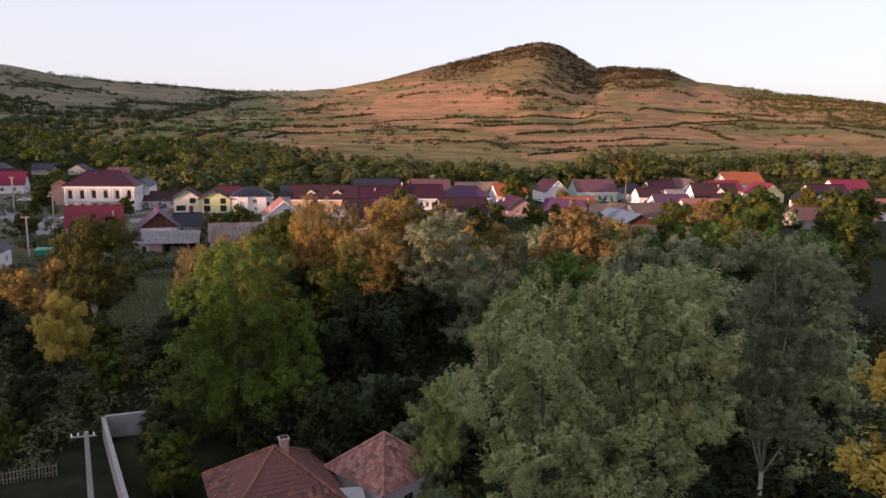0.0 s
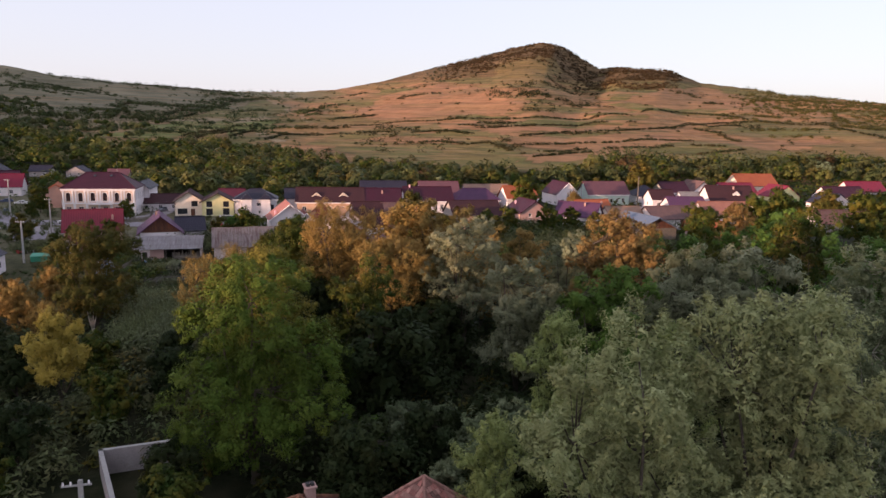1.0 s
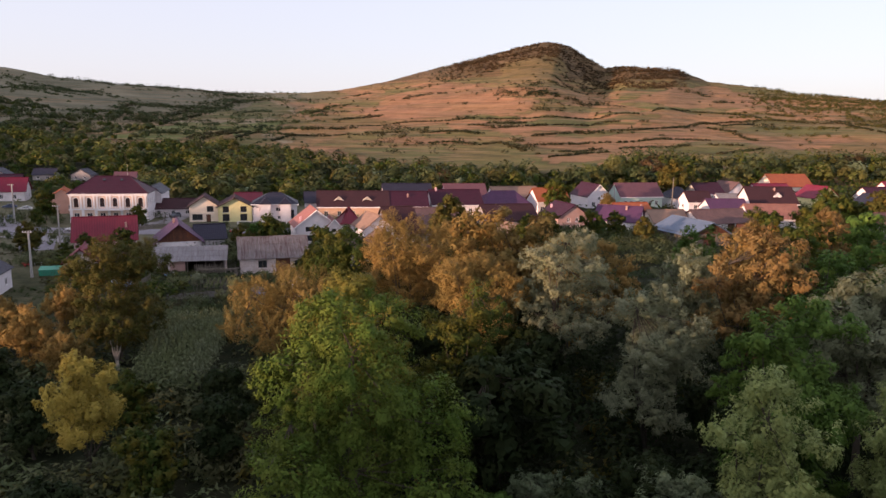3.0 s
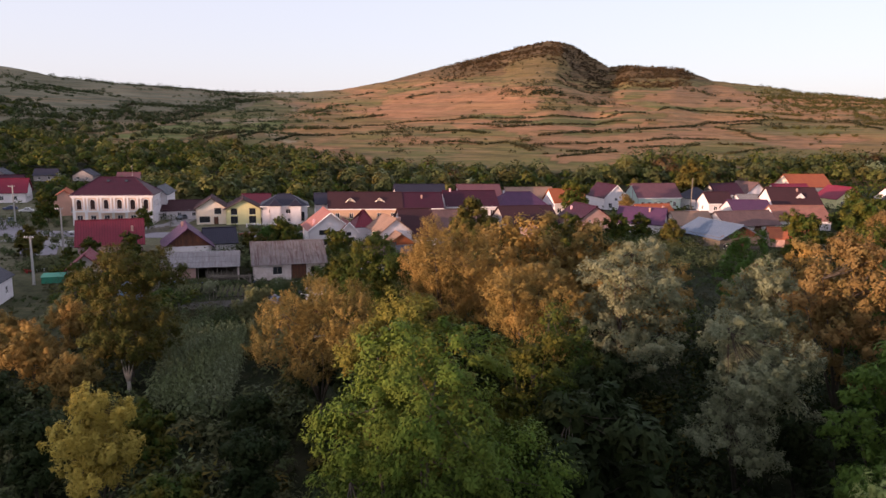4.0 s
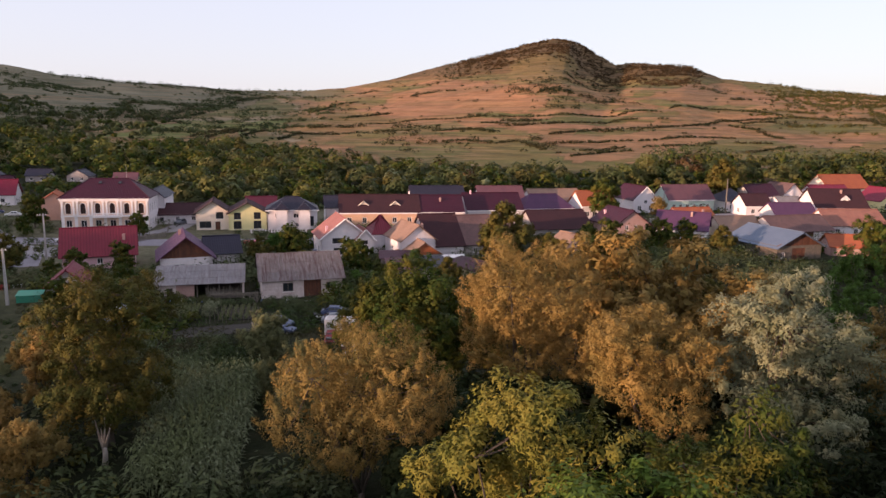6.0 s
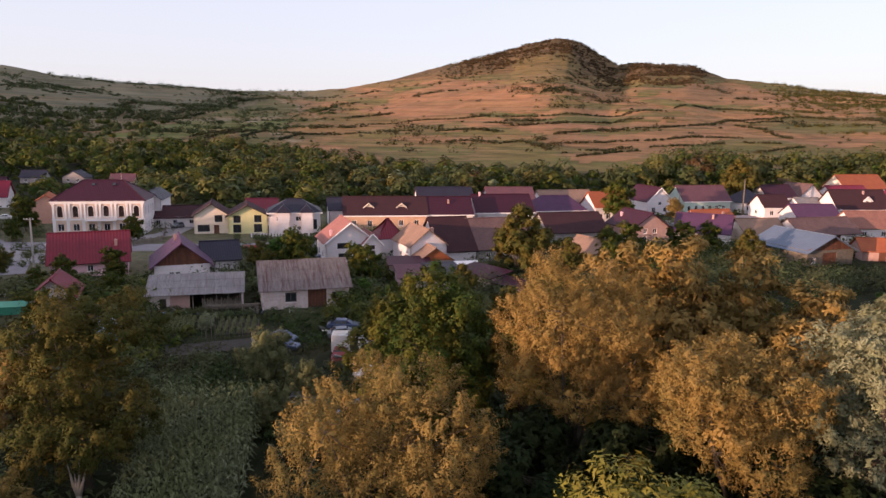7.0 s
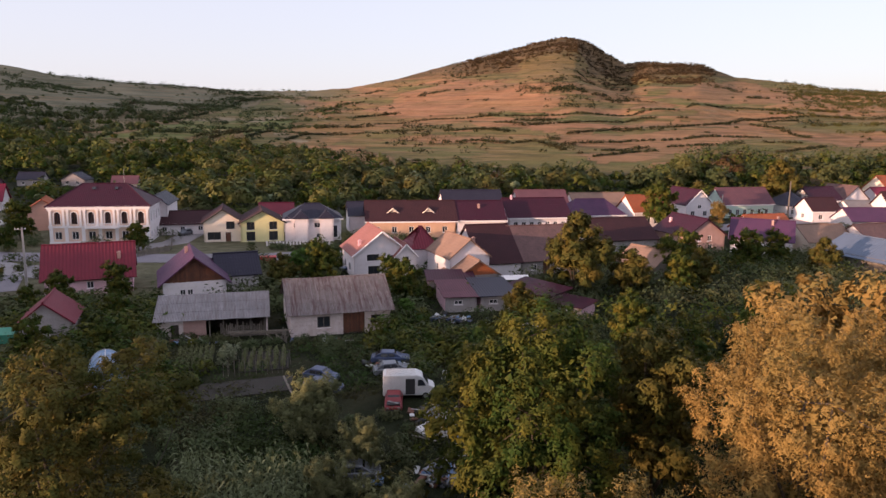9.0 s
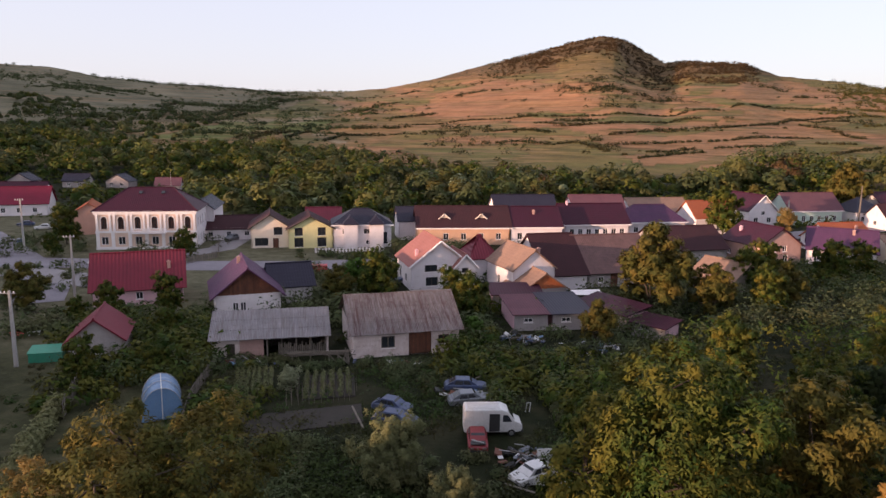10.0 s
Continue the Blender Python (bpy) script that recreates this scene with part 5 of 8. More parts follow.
# ---- the yard with the old sheds ----
def corrugated(name, w, d, z_front, z_back, pitch, amp, material, parent, label):
    """A sloping roof of real waves that run up the slope, in three courses, each a part."""
    holder = new(name)
    holder.parent = parent
    n = int(w / pitch * 4)
    for c in range(3):
        g = Geo()
        y0, y1 = d * c / 3 - (0.12 if c else 0), d * (c + 1) / 3
        rows = []
        for y in (y0, y1):
            z = z_front + (z_back - z_front) * y / d + 0.03 * c
            rows.append([(w * i / n, y, z + amp * math.cos(i * math.pi / 2) + 0.05 * noise.noise((w * i / n * 0.6, y, 1))) for i in range(n + 1)])
        g.v = rows[0] + rows[1] + [(x, y, z - 0.05) for x, y, z in rows[0]] + [(x, y, z - 0.05) for x, y, z in rows[1]]
        m = n + 1
        for i in range(n):
            g.f += [(i, i + 1, m + i + 1, m + i), (2 * m + i, i, i + 1, 2 * m + i + 1), (2 * m + i + 1, 2 * m + i, 3 * m + i, 3 * m + i + 1)]
        part("roof_sheet", g, material, holder, label)
    return holder


SHEET = surface("asbestos_sheet", (0.19, 0.165, 0.165), (0.135, 0.115, 0.115), (0.095, 0.05, 0.042), 0.92, scale=0.6, fine=9, dirt=0.9, relief=0.4)


def streaked(m, rust):
    """Rust and dirt run down the slope in streaks."""
    nt = m.node_tree
    p = nt.nodes["Principled BSDF"]
    col = p.inputs["Base Color"].links[0].from_socket
    mp = nt.nodes.new("ShaderNodeMapping")
    mp.inputs["Scale"].default_value = (2.6, 0.22, 0.22)
    nt.links.new(nt.nodes.new("ShaderNodeTexCoord").outputs["Object"], mp.inputs["Vector"])
    run = noise_tex(nt, mp.outputs[0], 1.0, 6, 0.7)
    nt.links.new(blend(nt, ramp(nt, run.outputs[0], [(0.46, GREY(0)), (0.66, GREY(0.85))]).outputs[0], col, rust), p.inputs["Base Color"])
    pale = noise_tex(nt, mp.outputs[0], 2.3, 4, 0.6)
    nt.links.new(blend(nt, ramp(nt, pale.outputs[0], [(0.55, GREY(0)), (0.7, GREY(0.5))]).outputs[0], p.inputs["Base Color"].links[0].from_socket, (0.33, 0.30, 0.31)), p.inputs["Base Color"])


streaked(SHEET, (0.075, 0.03, 0.026))
SHEET_GREY = surface("grey_sheet", (0.24, 0.225, 0.235), (0.19, 0.178, 0.188), (0.13, 0.11, 0.112), 0.9, scale=0.6, fine=9, dirt=0.6, relief=0.4)
streaked(SHEET_GREY, (0.15, 0.125, 0.125))


def white_shed():
    w, d, eave, ridge = 12.4, 11.0, 3.1, 6.1
    top = thing("shed", pose(-55.4, 139.0, 0, 0, 0, 21.5), "whitewashed shed with grey corrugated roof and boarded doorway", "shed")
    holes = [(3.2, 1.0, 4.8, 2.4), (9.9, 1.15, 11.2, 2.2)]
    door = (6.4, 0.0, 9.1, 2.9)
    fw = part("wall", panel(w, eave, holes + [door]), M["shabby"], top)
    for i, (x0, z0, x1, z1) in enumerate(holes):
        window(fw, Matrix.Translation((x0, 0, z0)), x1 - x0, z1 - z0, "wood_red" if i else "wood_grey", 2)
    dr = part("door", Geo().box(door[0], 0.16, 0, door[2], 0.2, door[3]), M["wood_dark"], fw, "weathered red board door")
    for s in np.arange(door[0] + 0.02, door[2] - 0.2, 0.24):
        part("board", Geo().box(s, 0.1 + 0.02 * random.random(), 0.05 + 0.15 * random.random(), s + 0.21, 0.155, door[3] - 0.05 * random.random()), M["wood_red"], dr)
    part("lintel", Geo().box(door[0] - 0.5, -0.06, door[3] + 0.004, w + 0.25, 0.02, door[3] + 0.2), M["wood_red"], fw, "rusty red eaves board")
    for m, width in ((pose(w, 0.29, 0, 0, 0, 90), d - 0.29), (pose(w, d, 0, 0, 0, 180), w), (pose(0, d, 0, 0, 0, -90), d - 0.29)):
        part("wall", panel(width, eave, []), M["shabby"], top).matrix_basis = m
    for px in (0.0, w - 0.22):
        gg = Geo()
        tri = [(0.03, eave), (d - 0.03, eave), (d / 2, ridge - 0.2)]
        gg.add([(px, a, b) for a, b in tri] + [(px + 0.22, a, b) for a, b in tri], [(0, 2, 1), (3, 4, 5), (0, 1, 4, 3), (1, 2, 5, 4), (2, 0, 3, 5)])
        part("gable", gg, M["wood_grey"], top)
    rf = corrugated("roof", w + 1.0, d / 2 + 0.6, eave - 0.25, ridge, 0.19, 0.035, SHEET, top, "lichened grey corrugated sheets")
    rf.matrix_basis = pose(-0.5, -0.6, 0)
    corrugated("roof", w + 1.0, d / 2 + 0.6, eave - 0.25, ridge, 0.19, 0.035, SHEET, top, "lichened grey corrugated sheets").matrix_basis = pose(w + 0.5, d + 0.6, 0.01, 0, 0, 180)
    part("ridge_cap", Geo().tube([(-0.5, d / 2, ridge + 0.02), (4, d / 2, ridge - 0.05), (8.5, d / 2, ridge + 0.06), (w + 0.5, d / 2, ridge + 0.02)], [0.13] * 4, 6), SHEET, top)


white_shed()


def long_shed():
    w, d = 12.8, 5.2
    top = thing("shed", pose(-70.6, 135.6, 0, 0, 0, 19.0), "low open-fronted shed with grey corrugated lean-to roof", "shed")
    rf = corrugated("roof", w + 0.6, d + 0.8, 2.55, 4.35, 0.18, 0.032, SHEET_GREY, top, "grey corrugated lean-to roof")
    rf.matrix_basis = pose(-0.3, -0.7, 0)
    part("wall", panel(w, 4.2, []), M["wood_dark"], top).matrix_basis = pose(w, d, 0, 0, 0, 180)
    for px in (0, w - 0.2):
        g = Geo()
        g.add([(px, 0, 0), (px, d, 0), (px, d, 4.1), (px, 0, 2.5), (px + 0.2, 0, 0), (px + 0.2, d, 0), (px + 0.2, d, 4.1), (px + 0.2, 0, 2.5)],
              [(3, 2, 1, 0), (4, 5, 6, 7), (0, 1, 5, 4), (0, 4, 7, 3), (3, 7, 6, 2)])
        part("wall", g, M["shabby"], top)
    fw = part("wall", panel(3.0, 2.5, [(1.6, 0.2, 2.5, 1.9)]), M["shabby"], top, "flaking plastered front wall")
    part("doorway", Geo().box(1.62, 0.1, 0.22, 2.48, 0.16, 1.88), M["wood_dark"], fw)
    part("wall", panel(2.6, 2.5, []), M["bare_brick"], top, "bare red brick wall").matrix_basis = pose(3.01, 0.02, 0)
    for k in range(5):
        px = 6.0 + k * 1.6
        part("post", Geo().box(px - 0.08, 0.02, -0.1, px + 0.08, 0.18, 2.6), M["wood_grey"], top)
    part("beam", Geo().box(5.6, 0.02, 2.42, w, 0.2, 2.56), M["wood_grey"], top)
    for k in range(26):
        px = 7.2 + k * 0.215
        h = 1.2 + 0.7 * random.random()
        part("board", Geo().box(px, 0.2, 0, px + 0.17, 0.24, h), M["wood_grey"], top)


long_shed()


def tin_sheds():
    """Patched low sheds along the next yard."""
    rows = [(-40.8, 163.0, 10, 7.0, 5.0, 2.3, 2.9, "maroon", "low shed with flat dull red roof"), (-37.5, 153.0, 14, 4.4, 8.5, 2.2, 2.7, "mauve", "rendered shed with flat grey-red roof and small window"),
            (-32.6, 154.2, 14, 5.2, 9.0, 2.2, 2.8, "slate", "low shed with dark felt roof"), (-29.2, 161.6, -48, 9.0, 4.4, 2.1, 2.9, "maroon", "long shed with rusty dark red roof"),
            (-22.6, 153.6, -40, 4.6, 3.4, 1.8, 2.3, "maroon", "crooked shed with rusty metal roof")]
    for x, y, rot, w, d, lo, hi, rf, lab in rows:
        top = thing("shed", pose(x, y, 0, 0, 0, rot), lab, "shed", "patched sheds in the yard")
        hole = [(1.2, 1.1, 2.4, 1.7)]
        fw = part("wall", panel(w, lo, hole), M["grey_render"], top)
        window(fw, Matrix.Translation((1.2, 0, 1.1)), 1.2, 0.6, "white", 2)
        for m, width in ((pose(w, 0.29, 0, 0, 0, 90), d - 0.29), (pose(w, d, 0, 0, 0, 180), w), (pose(0, d, 0, 0, 0, -90), d - 0.29)):
            part("wall", panel(width, lo, []), M["pink"], top).matrix_basis = m
        part("roof", Geo().slab([(-0.4, -0.5, lo + 0.1), (w + 0.4, -0.5, lo + 0.1), (w + 0.4, d + 0.4, hi + 0.1), (-0.4, d + 0.4, hi + 0.1)], 0.1), roof_mat(rf, "X"), top)
    house("shed", "small shed with bright orange boarded gable", -36.6, 167.6, 24, 7.2, 6.5, 2.2, 4.6, "y", "grey_render", "tan", (), over=0.5, gable="orange_boards", category="shed")


def canopy():
    """A pale sheet on four thin posts between two sheds."""
    top = thing("canopy", pose(-29.4, 163.2, 0, 0, 0, 10), "pale flat sheet canopy on thin posts", "canopy")
    part("sheet", Geo().slab([(0, 0, 2.75), (4.2, 0.2, 2.7), (4.4, 2.6, 2.95), (0.1, 2.4, 2.9)], 0.06), M["white"], top)
    for px, py in ((0.2, 0.2), (4.0, 0.3), (0.2, 2.2), (4.0, 2.4)):
        part("post", Geo().box(px - 0.05, py - 0.05, -0.1, px + 0.05, py + 0.05, 2.66), M["wood_grey"], top)


canopy()
M["orange_boards"] = surface("orange_boards", (0.42, 0.13, 0.045), (0.34, 0.10, 0.04), (0.2, 0.08, 0.04), 0.8, scale=1.4, fine=10, relief=0.5)
tin_sheds()

# ---- below the start of the flight ----
def tiled(parent, a, b, top, tones, seed, singly):
    """Rows of overlapping clay tiles on a triangular roof face from the eave a-b up to top."""
    a, b, top = Vector(a), Vector(b), Vector(top)
    along = (b - a).normalized()
    mid = top - a - along * (top - a).dot(along)
    up, rise = mid.normalized(), mid.length
    nrm = along.cross(up).normalized()
    if nrm.z < 0:
        nrm = -nrm
    q = random.Random(seed)
    tw, th = 0.27, 0.34
    shared = [Geo().box(-tw * 0.47, -0.03, 0, tw * 0.47, th * 1.12, 0.035).mesh("tile", m) for m in tones]
    rest = Geo()
    count = 0
    frame_m = Matrix((along, up, nrm)).transposed().to_4x4()
    for row in range(int(rise / th)):
        h = row * th
        k = 1 - (h + th * 0.5) / rise
        s0 = (top - a).dot(along)
        x0, x1 = s0 * (1 - k), (b - a).length - ((b - a).length - s0) * (1 - k)
        x = x0 + (tw * 0.5 if row % 2 else 0.1)
        while x < x1 - 0.05:
            p = a + along * x + up * h + nrm * (0.05 + q.uniform(-0.008, 0.014))
            m = Matrix.Translation(p) @ frame_m @ pose(0, 0, 0, -5 + q.uniform(-1.5, 1.5), q.uniform(-1.5, 1.5), q.uniform(-2, 2))
            if count < singly:
                part("tile", q.choice(shared), None, parent).matrix_basis = m
            else:
                rest.box(-tw * 0.47, -0.03, 0, tw * 0.47, th * 1.12, 0.035, m)
            count += 1
            x += tw
    if rest.v:
        tagged(part("tiles_rest", rest, tones[0], parent), kind="stuff")


def clay(name, a, b, stain):
    return surface(name, a, b, stain, 0.88, scale=1.5, fine=9, dirt=0.7, relief=0.4, per_object=0.45)


OLD_CLAY = [clay("old_clay", (0.194, 0.076, 0.061), (0.137, 0.058, 0.050), (0.043, 0.036, 0.032)), clay("old_clay_dark", (0.122, 0.061, 0.050), (0.094, 0.050, 0.043), (0.058, 0.050, 0.043)), clay("old_clay_orange", (0.274, 0.115, 0.065), (0.216, 0.094, 0.058), (0.101, 0.072, 0.058))]
PINK_CLAY = [clay("pink_clay", (0.389, 0.158, 0.130), (0.331, 0.137, 0.115), (0.144, 0.094, 0.079)), clay("pink_clay_dull", (0.259, 0.130, 0.104), (0.216, 0.112, 0.094), (0.122, 0.086, 0.072)), clay("pink_clay_pale", (0.446, 0.230, 0.187), (0.374, 0.194, 0.158), (0.173, 0.115, 0.094))]


def cottage(x, y, rot, w, eave, peak, tones, label, seed, chimney=None, ridge_tone=0):
    """A small square house under a pyramid of clay tiles. x, y: the corner nearest the start of the flight."""
    top = thing("cottage", pose(x, y, 0, 0, 0, rot), label, "house", "tiled cottages")
    for k, m in enumerate((pose(0, 0, 0), pose(w, 0, 0, 0, 0, 90), pose(w, w, 0, 0, 0, 180), pose(0, w, 0, 0, 0, -90))):
        hole = [(w / 2 - 0.5, 0.9, w / 2 + 0.5, 2.1)]
        ob = part("wall", panel(w, eave, hole), M["plaster"], top)
        ob.matrix_basis = m @ Matrix.Translation((0, 0.0005 * k, 0))
        window(ob, Matrix.Translation((w / 2 - 0.5, 0, 0.9)), 1.0, 1.2, "wood_grey", 2)
    o = 0.45
    e = eave - 0.1
    c = [(-o, -o, e), (w + o, -o, e), (w + o, w + o, e), (-o, w + o, e)]
    apex = (w / 2, w / 2, peak)
    g = Geo()
    for i in range(4):
        g.slab([c[i], c[(i + 1) % 4], apex], 0.12)
    roof = part("roof", g, tones[1], top, "pyramid roof of old clay tiles")
    for i in range(4):
        tiled(roof, c[i], c[(i + 1) % 4], apex, tones, seed + i, 150 if i in (0, 3) else 0)
    for i in range(4):
        pts = [Vector(c[i]).lerp(Vector(apex), t / 14) for t in range(15)]
        for p, n in zip(pts, pts[1:]):
            part("hip_tile", Geo().tube([p + Vector((0, 0, 0.07)), n + Vector((0, 0, 0.12))], [0.13, 0.10], 7), tones[2], roof)
    if chimney:
        cx, cy, ch = chimney
        ob = part("chimney", Geo().box(cx - 0.28, cy - 0.28, eave, cx + 0.28, cy + 0.28, ch).box(cx - 0.36, cy - 0.36, ch, cx + 0.36, cy + 0.36, ch + 0.1), M["bare_brick"], top, "weathered brick chimney with open flues")
        for k in (-0.14, 0.14):
            part("flue", Geo().box(cx + k - 0.1, cy - 0.16, ch + 0.1, cx + k + 0.1, cy + 0.16, ch + 0.26), M["black"], ob)


cottage(-11.6, 35.2, 30, 7.6, 3.0, 6.1, OLD_CLAY, "old cottage with weathered dark red tile roof and chimney", 70, (4.5, 4.0, 6.5))
cottage(-2.7, 40.4, 53, 5.2, 3.3, 5.8, PINK_CLAY, "small cottage with faded pink tile roof", 80)
solid("lean_to", Geo().slab([(-1.6, -1.2, 2.6), (1.8, -1.2, 2.5), (1.8, 1.6, 3.2), (-1.6, 1.6, 3.3)], 0.08).box(-1.5, -1.0, 0, 1.7, 1.5, 2.45), M["concrete"], "grey sheet-roofed lean-to between two cottages", "shed", m=pose(-5.4, 39.0, 0, 0, 0, 20))


def utility_pole(x, y, h, label, cross=True, lean=0.0, turn=0.0, made="concrete"):
    """A concrete lattice pole with a crossarm and insulators."""
    top = thing("utility_pole", pose(x, y, land(x, y), 0, lean, turn), label, "pole", "utility poles")
    part("shaft", Geo().add([(-0.2, -0.15, -0.3), (0.2, -0.15, -0.3), (0.2, 0.15, -0.3), (-0.2, 0.15, -0.3), (-0.12, -0.1, h), (0.12, -0.1, h), (0.12, 0.1, h), (-0.12, 0.1, h)],
                            [(0, 3, 2, 1), (4, 5, 6, 7), (0, 1, 5, 4), (1, 2, 6, 5), (2, 3, 7, 6), (3, 0, 4, 7)]), M[made], top)
    if cross:
        arm = part("crossarm", Geo().box(-1.0, -0.05, h - 0.35, 0.6, 0.05, h - 0.25), M["concrete"], top)
        for k in (-0.9, -0.5, 0.45):
            part("insulator", Geo().tube([(k, 0, h - 0.25), (k, 0, h - 0.16), (k, 0, h - 0.05)], [0.05, 0.07, 0.04], 6), M["white"], arm)
    return top


utility_pole(-22.5, 38.8, 7.3, "pale concrete utility pole beside a garden wall", turn=20)
utility_pole(-90.4, 130.8, 8.4, "pale concrete lattice pole on the lawn", turn=10)
utility_pole(-103.7, 159.9, 9.6, "concrete street pole at the road edge", turn=30)
utility_pole(-139.0, 194.8, 10.8, "tall concrete street pole", turn=15)
utility_pole(-112.0, 150.0, 9.0, "concrete pole beside the verge", turn=5)
utility_pole(-97.5, 122.0, 8.0, "thin concrete pole by a fence", cross=False)
# takes the duller wood tone, since sunlit concrete came out too bright
utility_pole(56.6, 272.0, 11.5, "tall slim dull grey street pole", cross=False, made="wood_grey")
utility_pole(34.0, 262.0, 8.0, "slim metal street pole", cross=False)


def garden_wall():
    """A masonry wall with a pale coping that turns a corner."""
    top = thing("garden_wall", pose(0, 0, 0), "rough grey garden wall with pale coping", "wall")
    pts = [Vector((-19.2, 37.8, 0)), Vector((-29.6, 52.6, 0)), Vector((-25.0, 54.9, 0))]
    for a, b in zip(pts, pts[1:]):
        d = (b - a)
        m = Matrix.Translation(a) @ Matrix.Rotation(math.atan2(d.y, d.x), 4, "Z")
        part("wall", Geo().box(0, -0.14, -0.2, d.length, 0.14, 2.0, m), M["grey_render"], top)
        part("coping", Geo().box(-0.15, -0.17, 2.004, d.length + 0.15, 0.17, 2.07, m), M["concrete"], top, "pale concrete coping")


garden_wall()


def picket(x, y):
    """A leaning picket fence."""
    top = thing("fence", pose(x, y, 0, 0, 0, 28), "grey leaning picket fence", "fence")
    part("rail", Geo().box(-8, 0, 0.35, 0, 0.05, 0.43), M["wood_grey"], top)
    part("rail", Geo().box(-8, 0, 0.85, 0, 0.05, 0.93), M["wood_grey"], top)
    r = random.Random(3)
    for k in range(34):
        px = -8 + k * 0.24
        part("picket", Geo().box(px, -0.03, 0.02, px + 0.09, -0.001, 1.1 + r.uniform(-0.1, 0.12), Matrix.Rotation(r.uniform(-0.03, 0.03), 4, "Y")), M["wood_grey"], top)


picket(-29.6, 45.8)

# ---- near wood ----
tree(-17.2, 52.8, 18.0, 12.4, 2.0, "leaf_green", "broad green walnut tree with dense crown", "walnut_tree", 11, 800, 76, 0.097, 1.6, 0.62, lobes=11, girth=0.4, turn=20, plume=(1.15, 0.1, 0.45))
GOLD = tree(-28.2, 77.3, 13.7, 9.8, 5.0, "leaf_sun_gold", "golden-brown willow with twiggy rounded crown", "willow_tree", 12, 640, 72, 0.062, 2.0, 0.44, crest=0.56, lobes=9, girth=0.26, droop=-0.6, fine=1.35, plume=(1.25, 0.6, 0.0))
tree(-18.8, 62.6, 17.0, 8.4, 3.0, "leaf_sunlit_walnut", "walnut tree with sunlit yellow put into its leaves", "walnut_tree", 41, 420, 76, 0.085, 1.7, 0.55, lobes=9, girth=0.28, plume=(1.15, 0.15, 0.4))
tree(-10.8, 64.0, 16.6, 8.0, 2.0, "leaf_shade_green", "dark green tree with sunlit top", "tree", 42, 380, 64, 0.09, 1.7, 0.5, lobes=7, girth=0.2, plume=(1.0, 0.3, 0.25))
GOLD_BIG = tree(-17.8, 86.0, 18.2, 9.2, 7.6, "leaf_sun_gold", "tall golden willow lit by low sun", "willow_tree", 13, 820, 74, 0.060, 2.0, 0.48, crest=0.56, lobes=11, girth=0.3, droop=-0.5, fine=1.3, plume=(1.2, 0.5, 0.05))
tree(-10.1, 80.0, 15.0, 8.0, 8.0, "leaf_sun_gold", "golden-green willow with upright boughs", "willow_tree", 14, 640, 60, 0.069, 2.0, 0.46, crest=0.58, lobes=9, girth=0.3, droop=-0.6, fine=1.3, plume=(1.2, 0.5, 0.05))
SILVER_BIG = tree(-2.2, 81.0, 17.8, 10.4, 5.0, "leaf_silver", "silvery willow with drooping leaves", "willow_tree", 15, 640, 54, 0.085, 2.1, 0.48, crest=0.55, lobes=10, girth=0.34, droop=0.7, plume=(1.2, 0.3, 0.3))
SILVER = tree(3.6, 69.0, 15.6, 8.2, 2.5, "leaf_silver", "pale silver-leaved willow tree", "willow_tree", 16, 480, 52, 0.085, 2.0, 0.45, crest=0.58, lobes=8, girth=0.24, plume=(1.1, 0.4, 0.15))
WALNUT_B = tree(-28.6, 101.0, 14.3, 12.4, 0.2, "leaf_shade_green", "dense dark green walnut tree", "walnut_tree", 17, 1100, 46, 0.14, 1.5, 0.66, lobes=13, girth=0.36, plume=(1.1, 0.15, 0.35))
LEFT = tree(-51.6, 89.6, 14.8, 10.6, 0.6, "leaf_olive", "bushy olive-green tree with sunlit gold in its leaf colour", "tree", 18, 820, 68, 0.095, 1.6, 0.56, lobes=10, girth=0.34, plume=(0.9, 0.2, 0.2))
tree(-38.8, 61.8, 10.4, 5.4, 3.0, "leaf_yellow", "small round yellow-leaved tree", "tree", 19, 340, 46, 0.09, 2.0, 0.4, lobes=7, girth=0.2, droop=-0.6, fine=1.3, plume=(0.9, 0.65, 0.0))
WILLOW = tree(7.4, 32.8, 19.8, 8.4, 4.5, "leaf_willow", "large grey-green willow with feathery crown", "willow_tree", 20, 900, 52, 0.076, 2.3, 0.42, crest=0.5, lobes=11, girth=0.34, droop=-0.4, plume=(1.4, 0.45, 0.0))
tree(13.4, 33.6, 20.6, 6.8, 7.0, "leaf_willow", "tall grey-green willow with feathery crown", "willow_tree", 21, 900, 52, 0.076, 2.3, 0.42, crest=0.5, lobes=11, girth=0.34, droop=-0.4, plume=(1.4, 0.45, 0.0))
tree(22.0, 39.8, 21.6, 7.8, 8.5, "leaf_thicket", "tall grey willow with pale leaning trunk", "willow_tree", 22, 640, 56, 0.07, 2.4, 0.42, crest=0.5, lobes=10, girth=0.17, bark="bark_pale", droop=0.3, plume=(1.4, 0.3, 0.25))
tree(24.2, 27.0, 23.0, 6.2, 6.0, "leaf_yellow", "slender tree with bright yellow leaves", "tree", 23, 340, 48, 0.11, 1.8, 0.45, lobes=8, girth=0.26, plume=(1.0, 0.4, 0.0))
LIME = tree(11.0, 61.0, 16.4, 9.4, 2.0, "leaf_lime", "rounded bright green broadleaf tree", "tree", 24, 380, 44, 0.16, 1.5, 0.52, lobes=9, girth=0.28, plume=(1.0, 0.3, 0.3))
